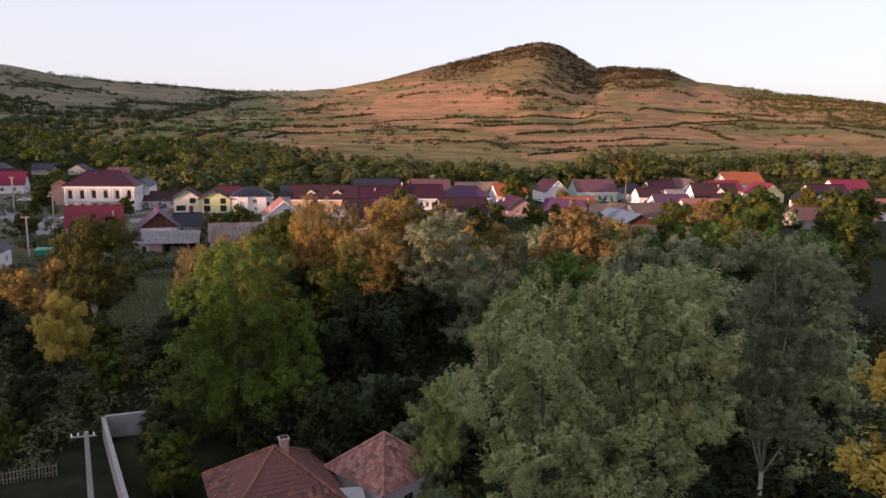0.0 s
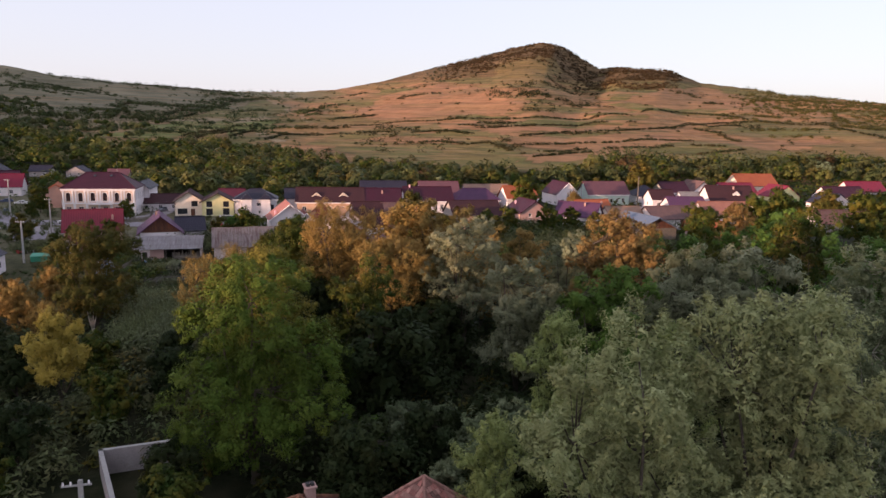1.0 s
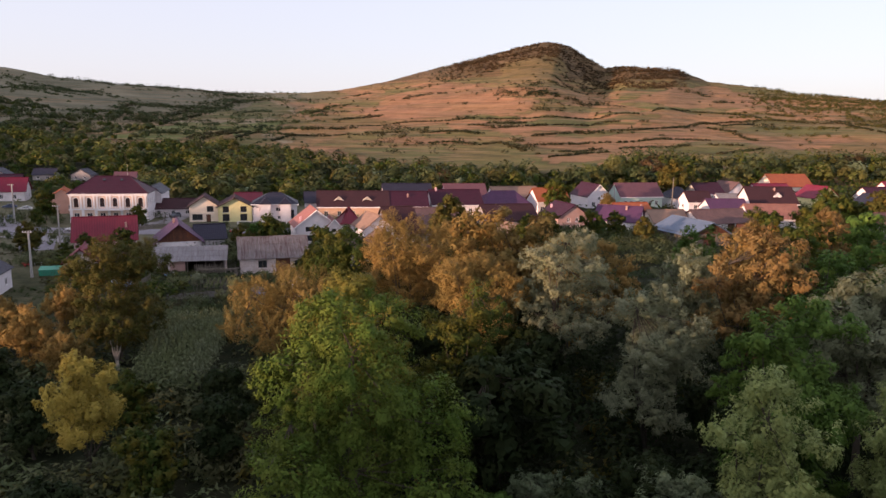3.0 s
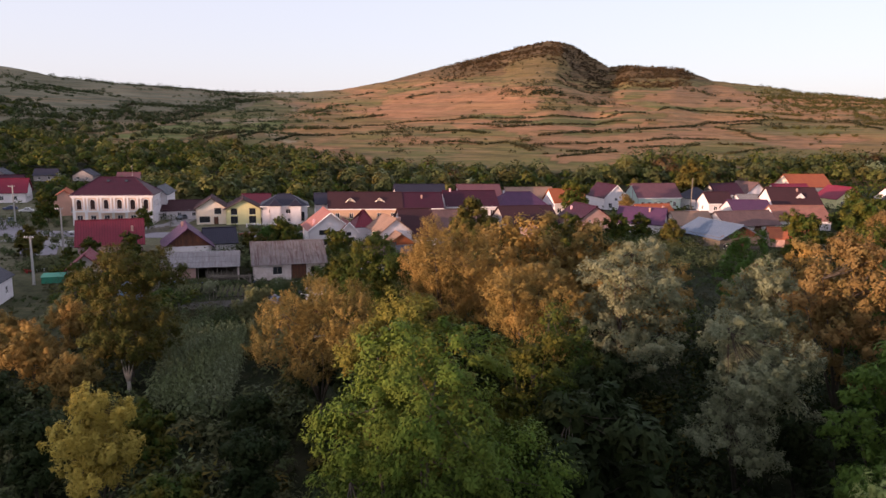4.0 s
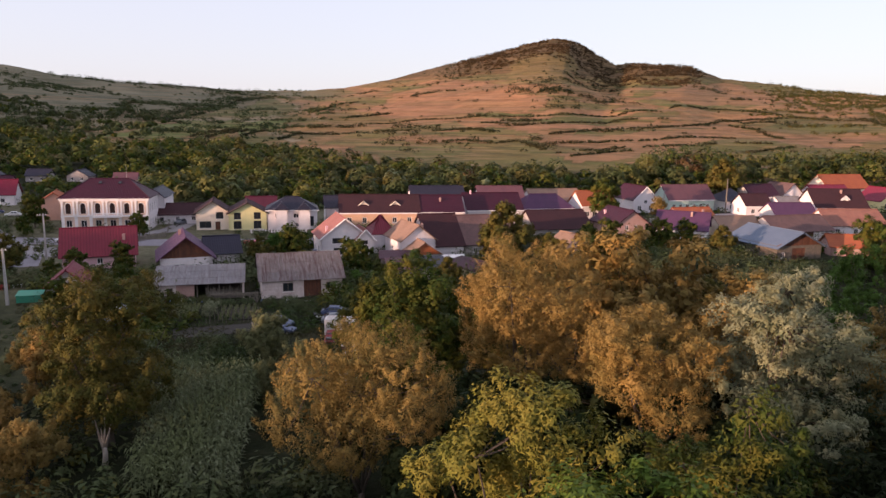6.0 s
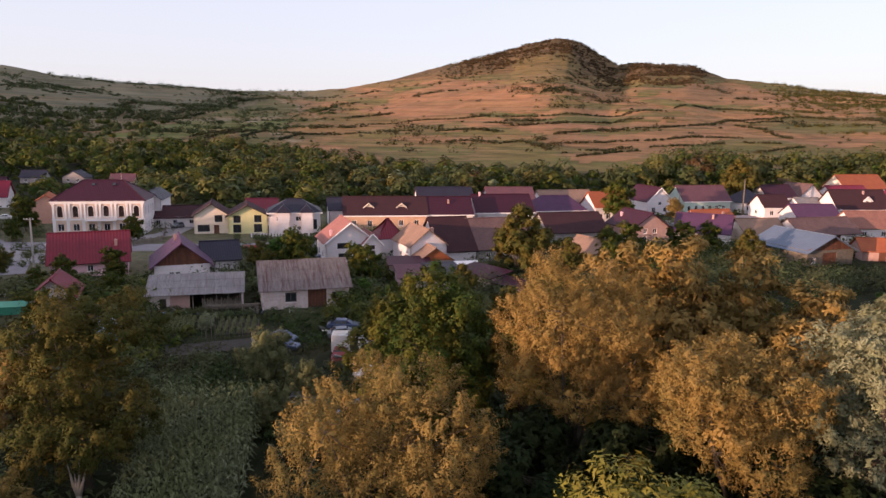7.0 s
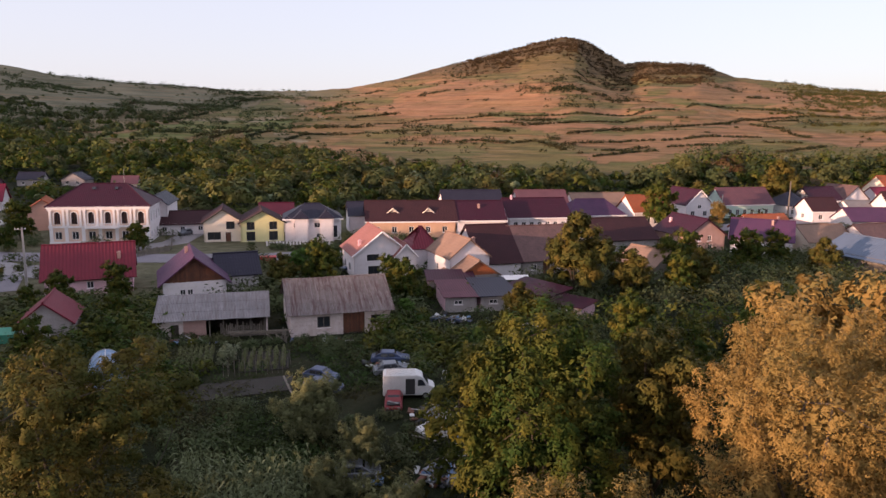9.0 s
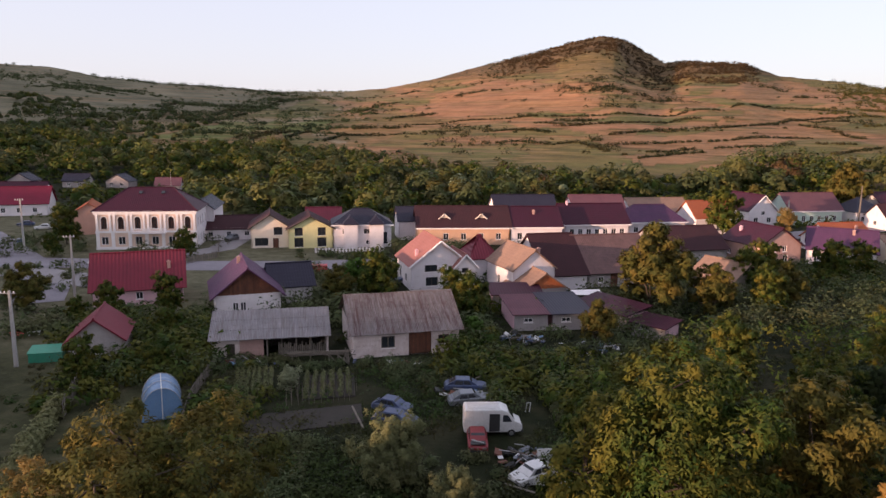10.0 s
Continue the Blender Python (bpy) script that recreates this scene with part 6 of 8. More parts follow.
ORANGE = tree(13.8, 76.8, 19.4, 9.6, 7.0, "leaf_orange", "tree with rusty orange leaves", "tree", 25, 400, 46, 0.12, 1.9, 0.52, lobes=9, girth=0.3, plume=(1.1, 0.4, 0.1))
tree(19.4, 68.0, 17.2, 9.6, 6.0, "leaf_silver", "broad grey willow with rounded crown", "willow_tree", 26, 440, 44, 0.11, 2.3, 0.55, lobes=9, girth=0.3, droop=0.6, plume=(1.1, 0.3, 0.25))
SAPLING = tree(5.8, 51.5, 14.2, 6.6, 0.8, "leaf_sapling", "young pale willow with upright crown", "willow_tree", 27, 300, 60, 0.085, 2.0, 0.46, lobes=8, girth=0.18, droop=-0.5, plume=(1.2, 0.6, 0.0))
DARK = tree(-8.0, 62.0, 11.5, 8.5, 2.0, "leaf_deep_shade", "shaded dark tree in the thicket", "tree", 28, 340, 26, 0.20, 1.6, 0.6, lobes=8, girth=0.26, fine=0.5, plume=(1.1, 0.3, 0.2))
BUSH = tree(-45.6, 111.5, 5.2, 5.2, 0.3, "leaf_bush", "hazy olive shrub with soft twigs", "shrub", 30, 220, 44, 0.08, 2.4, 0.4, lobes=7, girth=0.08, droop=-0.6, plume=(0.9, 0.6, 0.0))
GOLD_S = tree(-58.5, 84.0, 7.4, 6.0, 1.5, "leaf_sun_gold", "low golden shrubby willow", "willow_tree", 31, 240, 44, 0.10, 2.2, 0.45, lobes=7, girth=0.16, droop=-0.4, plume=(0.9, 0.5, 0.0))
GREY_BUSH = tree(0.4, 52.6, 6.6, 5.4, 0.3, "leaf_thicket", "grey-green willow shrub in the shade", "shrub", 33, 230, 40, 0.105, 1.9, 0.45, lobes=7, girth=0.1, plume=(1.0, 0.45, 0.1))
TURN = tree(-20.2, 103.0, 12.8, 7.0, 2.0, "leaf_olive", "yellowing broadleaf tree beside the walnut", "tree", 32, 320, 44, 0.15, 1.5, 0.5, lobes=8, girth=0.24, plume=(0.9, 0.2, 0.25))

FAR = {}
for key, leaf, lab in ((GOLD, "leaf_sun_gold", "golden willow at the wood's edge"), (GOLD_BIG, "leaf_sun_gold", "tall golden willow at the wood's edge"), (SILVER, "leaf_silver", "pale silver willow in the wood"), (SILVER_BIG, "leaf_silver", "broad silver willow in the wood"),
                       (LIME, "leaf_lime", "rounded green tree in the wood"), (WALNUT_B, "leaf_shade_green", "dense green tree beside the meadow"), (WILLOW, "leaf_willow", "grey-green willow in the wood")):
    FAR[key.name] = tree(-300 + 14 * len(FAR), -300, 16.5, 10.0, 2.0, leaf, lab, key.name.split(".")[0], 90 + len(FAR), 420, 40, 0.13, 1.6, 0.5, fine=0.48, lobes=9, girth=0.28, twigs=20, crest=0.58)
SMALL = {}
for key, leaf, lab, nm in ((WALNUT_B, "leaf_shade_green", "round green garden tree", "tree"), (DARK, "leaf_shade_green", "dark rounded tree beside the houses", "tree"), (LIME, "leaf_lime", "small green tree in a garden", "tree"), (TURN, "leaf_olive", "yellowing tree in a garden", "tree")):
    SMALL[key.name] = tree(-300 + 12 * len(SMALL), -260, 12.5, 10.2, 0.6, leaf, lab, nm, 60 + len(SMALL), 330, 30, 0.24, 1.4, 0.68, fine=0.6, lobes=8, girth=0.25, twigs=12)


def plant(*rows):
    """Copies of the trees above: source, x, y, turn, scale, label."""
    for src, x, y, turn, s, lab in rows:
        if y < 135 and (y > 94 or x > 19):
            src = FAR.get(src.name, src)
        if y > 135 or s < 0.45:
            src = SMALL.get(src.name, src)
            s *= 1.1
        again(src, x, y, turn, s, lab)


plant((GREY_BUSH, -3.4, 56.5, 40, 0.8, ""), (GREY_BUSH, 3.0, 56.0, 110, 0.95, ""), (GREY_BUSH, -2.0, 47.6, 200, 0.75, ""), (GREY_BUSH, -8.6, 51.0, 300, 0.7, ""), (GREY_BUSH, -6.4, 57.2, 10, 0.8, ""), (GREY_BUSH, 1.4, 39.4, 70, 0.6, ""), (LIME, -8.4, 56.2, 20, 0.34, "small pointed green tree in the thicket"))
plant((DARK, -8.2, 47.5, 110, 0.66, ""), (DARK, -4.0, 53.5, 70, 0.55, ""), (DARK, -40.0, 70.5, 40, 0.4, ""), (DARK, -33.0, 60.0, 140, 0.42, ""),
      (DARK, -21.6, 47.6, 40, 0.46, "dark bush beside the garden wall"), (DARK, -19.0, 43.4, 90, 0.4, "dark bush beside the garden wall"), (DARK, -35.0, 47.5, 10, 0.3, "dark bush beside the lawn"), (DARK, -13.0, 64.5, 160, 0.6, ""),
      (DARK, 1.5, 58.5, 220, 0.5, ""), (DARK, 9.0, 72.0, 40, 0.55, ""), (DARK, -6.5, 70.0, 300, 0.55, ""), (DARK, 23.0, 58.0, 15, 0.6, ""),
      (DARK, 18.5, 50.0, 95, 0.5, ""), (DARK, 30.0, 52.0, 250, 0.7, ""), (DARK, 13.0, 47.0, 130, 0.45, ""), (TURN, -8.6, 91.5, 80, 0.86, "dusty green tree between the willows"), (DARK, -6.0, 87.0, 20, 0.8, ""))
plant((GOLD_BIG, -12.4, 100.5, 140, 1.0, "golden willow at the wood's edge"), (GOLD, -8.4, 99.0, 120, 1.08, "golden willow at the wood's edge"), (GOLD, -0.6, 95.5, 280, 0.9, "golden willow at the wood's edge"), (GOLD, -3.8, 99.6, 200, 1.02, "golden willow at the wood's edge"), (GOLD, 6.0, 104.0, 20, 0.8, "golden willow at the wood's edge"), (GOLD_BIG, 14.0, 96.0, 250, 0.8, "golden willow at the wood's edge"),
      (GOLD, 24.0, 108.0, 320, 0.85, "golden willow at the wood's edge"), (SILVER, 10.0, 84.5, 60, 1.0, ""), (SILVER, 25.0, 70.0, 130, 1.05, ""), (SILVER_BIG, 31.0, 64.0, 210, 0.95, ""),
      (WILLOW, 29.5, 50.0, 100, 0.92, ""), (DARK, 6.5, 30.0, 50, 0.42, ""), (DARK, 14.0, 31.5, 150, 0.45, ""), (DARK, 17.0, 36.0, 20, 0.5, ""),
      (DARK, 0.5, 33.0, 210, 0.36, ""), (LIME, 22.0, 82.0, 60, 0.95, ""), (LIME, 32.0, 90.0, 160, 0.95, "rounded green tree at the wood's edge"), (LIME, 20.5, 118.0, 250, 0.8, "rounded green tree at the wood's edge"))
plant((LIME, 40.0, 78.0, 20, 1.0, ""), (WALNUT_B, 34.0, 112.0, 45, 0.95, "dense green tree beside the meadow"), (WALNUT_B, 46.0, 104.0, 135, 1.05, "dense green tree beside the meadow"), (ORANGE, 44.0, 128.0, 90, 0.8, ""),
      (GOLD_BIG, 52.0, 122.0, 10, 0.8, ""), (SAPLING, 9.0, 43.0, 80, 0.85, ""), (SAPLING, 1.0, 43.5, 190, 0.7, ""), (SAPLING, 15.0, 55.0, 30, 0.9, ""),
      (DARK, -30.0, 84.0, 10, 0.62, ""), (DARK, -33.0, 74.0, 200, 0.45, ""), (DARK, -36.0, 52.0, 70, 0.5, ""), (DARK, -46.0, 66.0, 170, 0.55, ""),
      (DARK, -54.0, 72.0, 260, 0.6, ""), (GOLD_S, -61.5, 96.5, 130, 0.85, ""), (GOLD_S, -66.0, 90.0, 90, 0.9, ""), (GOLD_S, -52.0, 80.0, 200, 0.8, ""))
plant((GOLD_S, -64.5, 100.0, 10, 0.8, ""), (DARK, -15.0, 84.0, 30, 0.8, ""), (DARK, -22.8, 81.0, 100, 0.74, ""), (DARK, -24.0, 75.0, 10, 0.7, ""),
      (DARK, -30.5, 66.0, 150, 0.5, ""), (DARK, -20.5, 85.0, 190, 0.75, ""), (DARK, -8.5, 82.0, 80, 0.85, ""), (DARK, -4.5, 76.5, 250, 0.75, ""),
      (TURN, -23.0, 79.0, 50, 0.55, "low yellowing tree under the willows"), (BUSH, -40.5, 107.0, 70, 0.7, ""), (BUSH, -36.5, 96.0, 30, 0.9, ""), (BUSH, -41.5, 101.0, 200, 0.7, ""),
      (DARK, 38.0, 100.0, 0, 0.9, ""), (WALNUT_B, 60.0, 110.0, 200, 1.0, "dense green tree beside the meadow"), (TURN, -18.2, 165.0, 20, 0.92, "broad olive tree among yard sheds"), (WALNUT_B, 63.0, 172.0, 120, 1.0, "tall yellow-green tree above the barns"))
plant((LIME, 66.0, 160.0, 90, 0.9, ""), (DARK, 50.0, 168.0, 90, 0.8, ""), (TURN, -10.0, 164.0, 110, 0.55, ""), (WALNUT_B, -14.5, 116.0, 60, 0.62, "dark green tree at the meadow edge"), (DARK, -8.0, 124.0, 60, 0.6, ""), (WALNUT_B, -2.0, 132.0, 160, 0.6, "dark green tree at the meadow edge"), (DARK, -15.0, 137.0, 10, 0.5, ""), (TURN, 6.0, 122.0, 10, 0.7, ""), (TURN, -27.5, 148.5, 30, 0.4, "small bronze-leaved tree by the sheds"),
      (TURN, 28.0, 186.0, 0, 0.5, "bronze shrub beside a barn"), (WALNUT_B, -58.5, 166.0, 60, 0.58, "round green garden tree"), (LIME, -63.0, 170.5, 100, 0.42, "small green tree in a garden"), (TURN, -64.0, 163.0, 10, 0.42, ""),
      (DARK, -43.5, 157.0, 20, 0.45, "dark leafy shrub beside the houses"), (DARK, -47.0, 165.0, 70, 0.4, "dark leafy shrub beside the houses"), (TURN, -105.0, 151.0, 40, 0.5, "olive-green apple tree on the verge"), (DARK, -91.0, 149.0, 50, 0.36, "dark round garden shrub"),
      (DARK, -85.5, 154.0, 90, 0.4, "dark round garden shrub"), (DARK, -94.0, 146.5, 20, 0.26, "dark leafy shrub beside the houses"), (DARK, -79.0, 142.0, 0, 0.3, "dark leafy shrub beside the houses"), (DARK, -104.0, 195.0, 30, 0.4, "dark conical garden tree"))
plant((DARK, -136.0, 204.0, 70, 0.6, ""), (DARK, -129.0, 190.0, 10, 0.35, "dark leafy shrub beside the houses"), (LIME, -116.0, 148.0, 10, 0.4, "small tree on the verge"), (TURN, -128.0, 150.0, 100, 0.6, ""),
      (DARK, -80.0, 127.0, 10, 0.35, "dark leafy shrub beside the houses"), (DARK, -73.0, 128.5, 60, 0.3, "dark leafy shrub beside the houses"), (DARK, -46.0, 150.0, 100, 0.3, "dark leafy shrub beside the houses"), (LIME, -42.5, 147.5, 10, 0.25, "bright green shrub by the shed"),
      (DARK, 0.0, 182.0, 10, 0.5, ""), (DARK, 6.0, 192.0, 80, 0.5, ""), (DARK, 16.0, 190.0, 150, 0.55, ""), (DARK, 23.0, 194.0, 20, 0.5, ""),
      (LIME, 20.0, 199.0, 200, 0.35, ""), (DARK, -2.0, 166.0, 10, 0.5, ""), (TURN, 2.0, 171.0, 10, 0.5, ""), (GOLD_S, 30.0, 252.0, 10, 0.8, "yellow shrub in front of a house"))
plant((DARK, 12.5, 244.0, 0, 0.85, "dark conifer-like tree beside an orange roof"), (TURN, 62.0, 294.0, 0, 1.2, "reddish tree behind the houses"), (WALNUT_B, 96.0, 240.0, 30, 0.8, ""), (TURN, 108.0, 232.0, 70, 0.8, ""),
      (LIME, 84.0, 200.0, 10, 0.8, ""), (DARK, 76.0, 186.0, 10, 0.9, ""), (DARK, 92.0, 178.0, 10, 1.0, ""), (WALNUT_B, 104.0, 190.0, 10, 1.0, ""))


for proto in [*FAR.values(), *SMALL.values()]:      # only their copies stand in the place
    for piece in list(proto.children):
        bpy.data.objects.remove(piece)
    bpy.data.objects.remove(proto)


def dead_tree():
    top = thing("dead_tree", pose(-50.1, 86.2, 0), "bare forked dead trunk, pale and barkless", "tree")
    g = Geo().tube([(0, 0, -0.2), (0.1, 0, 0.8), (0.0, 0.1, 1.4)], [0.26, 0.2, 0.18], 8)
    for dx, dz in ((-0.7, 3.6), (0.6, 3.3), (0.15, 3.9), (-0.25, 2.9)):
        g.tube([(0, 0.1, 1.2), (dx * 0.5, 0.1, 2.2), (dx, 0.2, dz)], [0.16, 0.1, 0.03], 6)
    part("trunk", g, M["bark_pale"], top, smooth=True)


dead_tree()


# ---- maize ----
def in_maize(x, y, gap=0.0):
    """The plot runs from the wood up to the yard, ten metres wide."""
    t = (y - 81.0) / 23.6
    left = -45.6 - 7.6 * t
    return -gap < y - 81.0 < 23.6 + gap and left - gap < x < left + 7.8 + 1.4 * t + gap


def maize():
    q = random.Random(12)
    v, f = [], []
    row = 0
    y = 81.2
    while y < 104.6:
        t = (y - 81.0) / 23.6
        x = -45.6 - 7.6 * t + q.uniform(0, 0.2)
        while in_maize(x, y):
            bx, by = x + q.uniform(-0.12, 0.12), y + q.uniform(-0.12, 0.12)
            x += q.uniform(0.36, 0.62)
            if math.hypot(bx + 50.8, by - 89.4) < 2.0 or q.random() < 0.06:
                continue
            h = q.uniform(2.3, 3.4)
            lx, ly = q.uniform(-0.3, 0.3), q.uniform(-0.3, 0.3)
            n = len(v)
            for k in range(3):
                a = k * 2.094
                v += [(bx + 0.025 * math.cos(a), by + 0.025 * math.sin(a), 0.0), (bx + lx + 0.012 * math.cos(a), by + ly + 0.012 * math.sin(a), h)]
            f += [(n + 2 * k, n + (2 * k + 2) % 6, n + (2 * k + 3) % 6, n + 2 * k + 1) for k in range(3)]
            spin = q.uniform(0, 6.3)
            for k in range(9):
                u = 0.2 + 0.78 * k / 9
                a = spin + k * math.pi + q.uniform(-0.5, 0.5)
                ln, c, s_ = q.uniform(0.6, 1.05) * (1.15 - 0.4 * u), math.cos(a), math.sin(a)
                px, py, pz = bx + lx * u, by + ly * u, h * u
                w = q.uniform(0.06, 0.11)
                up = q.uniform(0.15, 0.35)
                n = len(v)
                v += [(px, py, pz), (px + c * ln * 0.5 - s_ * w, py + s_ * ln * 0.5 + c * w, pz + up), (px + c * ln * 0.5 + s_ * w, py + s_ * ln * 0.5 - c * w, pz + up),
                      (px + c * ln, py + s_ * ln, pz + up - q.uniform(0.1, 0.45))]
                f += [(n, n + 1, n + 2), (n + 1, n + 3, n + 2)]
            for k in range(3):                # tassel
                a = q.uniform(0, 6.3)
                n = len(v)
                v += [(bx + lx - 0.02, by + ly, h - 0.05), (bx + lx + 0.02, by + ly, h - 0.05), (bx + lx + 0.14 * math.cos(a), by + ly + 0.14 * math.sin(a), h + q.uniform(0.2, 0.35))]
                f.append((n, n + 1, n + 2))
        y += 0.62
        row += 1
    me = bpy.data.meshes.new("maize")
    me.from_pydata(v, [], f)
    me.materials.append(M["leaf_maize"])
    tagged(new("maize", me), "standing maize with drooping grey-green leaves and tassels", "maize", kind="stuff")


maize()


# ---- undergrowth, weeds, far woods, hillside bushes ----
def clump_field(name, label, spots, material, rng, size, per, spread, long=1.6, category="undergrowth"):
    """Many low plants as one mesh. spots: rows of x, y, z, radius, height."""
    spots = np.array(spots)
    idx = np.repeat(np.arange(len(spots)), per)
    d = ball_dirs(rng, len(idx), -0.1)
    idx = idx[:len(d)]
    k = (0.75 + 0.3 * rng.random(len(d)))[:, None]
    pts = spots[idx, :3] + d * k * np.stack([spots[idx, 3], spots[idx, 3], spots[idx, 4]], 1) + rng.normal(0, spread, (len(d), 3))
    me = leaf_mesh(name, pts, d, size, long, M[material], rng)
    return tagged(new(name, me), label, category, kind="stuff")


rng = np.random.default_rng(5)
HOUSES = [(-10, 37, 9), (-4, 42, 7)]
low_spots, mid_spots = [], []
for i in range(1300):
    x, y = rng.uniform(-70, 62), rng.uniform(14, 126)
    if x < -32 and y > 104 or x < -40 and y > 100:
        continue
    if any(math.hypot(x - a, y - b) < r for a, b, r in HOUSES) or (-30 < x < -20 and 36 < y < 54) or (-40 < x < -26 and y < 50):
        continue
    if in_maize(x, y, 1.2):
        continue
    h = rng.uniform(0.8, 3.2)
    (low_spots if i % 3 else mid_spots).append((x, y, 0.0, h * rng.uniform(0.6, 1.1), h))
thicket = []
for i in range(420):
    x, y = rng.uniform(-14, 40), rng.uniform(40, 112)
    if any(math.hypot(x - a, y - b) < r for a, b, r in HOUSES):
        continue
    h = rng.uniform(2.5, 6.0)
    thicket.append((x, y, h * 0.35, h * rng.uniform(0.35, 0.55), h * 0.75))
for i in range(150):
    x, y = rng.uniform(-62, -30), rng.uniform(46, 84)
    if in_maize(x, y, 1.2):
        continue
    h = rng.uniform(1.2, 3.4)
    thicket.append((x, y, h * 0.3, h * rng.uniform(0.5, 0.7), h * 0.75))
# brighter leaves west of x = -28; eastwards the wood's shade is in the colour
clump_field("thicket", "tangled green thicket beside the maize", [w for w in thicket if w[0] < -28], "leaf_yard", rng, 0.15, 115, 0.22)
thicket = [w for w in thicket if w[0] >= -28]
clump_field("thicket", "dense dark thicket between the trunks", thicket, "leaf_deep_shade", rng, 0.15, 115, 0.22)
clump_field("undergrowth", "tangled green undergrowth beside the maize", [w for w in low_spots if w[0] < -28], "leaf_yard", rng, 0.17, 100, 0.2)
low_spots = [w for w in low_spots if w[0] >= -28]
clump_field("undergrowth", "dark tangled undergrowth beneath the trees", low_spots, "leaf_deep_shade", rng, 0.21, 78, 0.2)
clump_field("undergrowth", "mixed green shrubs beneath the trees", mid_spots, "leaf_olive", rng, 0.18, 78, 0.2)

weeds = []
for x0, x1, y0, y1, n, h0, h1 in ((-66, -14, 98, 138, 2600, 0.2, 0.95), (-30, 62, 126, 188, 2600, 0.2, 0.8), (-112, -66, 94, 152, 900, 0.06, 0.22), (-84, -64, 124, 150, 260, 0.4, 1.1), (-66, -30, 144, 172, 500, 0.15, 0.5), (-56, -36, 98, 120, 500, 0.4, 1.2)):
    for i in range(n):
        x, y = rng.uniform(x0, x1), rng.uniform(y0, y1)
        if in_maize(x, y) or -62 < x < -50 and 118 < y < 134 and rng.random() < 0.7 or -56 < x < -42 and 138 < y < 156:
            continue
        h = rng.uniform(h0, h1)
        weeds.append((x, y, 0.0, h * rng.uniform(0.8, 2.2), h))
lush = [w for w in weeds if wave1(w[0] * 0.09, w[1] * 0.09, 17) > 0.12 or (-52 < w[0] < -43 and 122 < w[1] < 136)]
dry = [w for w in weeds if -0.22 < wave1(w[0] * 0.09, w[1] * 0.09, 17) <= 0.12]
clump_field("weeds", "dry grass and rank weeds in the yards", dry, "leaf_grass", rng, 0.075, 26, 0.16, 2.2)
clump_field("weeds", "lush green weeds in the yards", [(x, y, z, r * 0.9, h * 1.35) for x, y, z, r, h in lush], "leaf_weed", rng, 0.085, 26, 0.16, 2.0)

WRECKS = [(-38.9, 122.0, 3.6), (-39.9, 119.2, 2.6), (-35.2, 114.2, 2.6), (-47.2, 122.6, 2.6), (-48.2, 125.0, 2.4), (-41.8, 130.9, 2.6), (-41.3, 128.0, 2.4), (-40.4, 105.8, 2.4), (-34.0, 106.6, 2.4), (-36.6, 117.4, 1.8),
          (-55.0, 122.0, 5.0), (-63.5, 129.6, 4.4), (-55.5, 130.4, 4.4), (-72.5, 121.0, 3.2)]
shrubs = []
def shrubbery(*rows):
    """Shrubs strewn over plots: x from, x to, y from, y to, number, least and greatest height."""
    for x0, x1, y0, y1, n, h0, h1 in rows:
        for i in range(n):
            x, y = rng.uniform(x0, x1), rng.uniform(y0, y1)
            if any((x - a) ** 2 + (y - b) ** 2 < c * c for a, b, c in HOME + WRECKS) or in_maize(x, y, 0.5):
                continue
            h = rng.uniform(h0, h1)
            shrubs.append((x, y, h * 0.3, h * rng.uniform(0.7, 1.1), h * 0.8))


shrubbery((-6, 34, 160, 200, 260, 1.2, 3.6), (-66, -58, 158, 176, 26, 0.8, 2.0), (-46, -40, 148, 170, 26, 0.8, 2.0), (-100, -82, 140, 153, 46, 0.6, 1.8), (-82, -70, 140, 150, 24, 0.6, 1.6), (-84, -68, 126, 150, 60, 0.9, 2.6), (-69, -56, 134, 137, 26, 0.4, 0.9), (-55, -38, 132, 138, 36, 0.5, 1.5))
shrubbery((-40, -18, 124, 146, 90, 0.7, 2.2), (-66, -52, 106, 118, 60, 0.5, 1.5), (-48, -30, 106, 118, 50, 0.4, 1.0), (-110, 10, 252, 266, 120, 1.5, 3.5), (-84, -64, 197, 205, 20, 0.4, 1.2), (-150, -126, 186, 212, 40, 0.8, 2.4), (34, 110, 160, 178, 130, 1.2, 3.4), (-26, -4, 152, 176, 90, 1.2, 3.2))
shrubbery((-72, -58, 150, 172, 70, 1.0, 3.0), (-100, -84, 140, 152, 60, 0.8, 2.2), (-82, -76, 150, 176, 36, 0.8, 2.4), (-50, -40, 144, 172, 60, 0.8, 2.6), (-118, -102, 190, 230, 46, 0.8, 2.4), (-66, 0, 206, 216, 90, 0.8, 2.6), (-150, -104, 150, 182, 60, 0.5, 1.6))
shrubbery((-80, -62, 164, 186, 40, 0.8, 2.2), (-60, -20, 196, 206, 60, 0.8, 2.4), (20, 110, 226, 250, 90, 1.0, 2.6), (60, 180, 240, 330, 120, 1.2, 3.2), (-140, -112, 128, 150, 40, 0.5, 1.6), (-34, -14, 140, 152, 40, 0.8, 2.2))
near = [w for w in shrubs if w[1] < 150 and -84 < w[0] < -14]
shrubs = [w for w in shrubs if not (w[1] < 150 and -84 < w[0] < -14)]
clump_field("yard_shrubs", "rank green shrubs and brambles in the yard", near, "leaf_yard", rng, 0.085, 170, 0.16, 1.6, "shrubs")
sunny = [w for w in shrubs if w[0] > -8 and w[1] < 202]
shrubs = [w for w in shrubs if not (w[0] > -8 and w[1] < 202)]
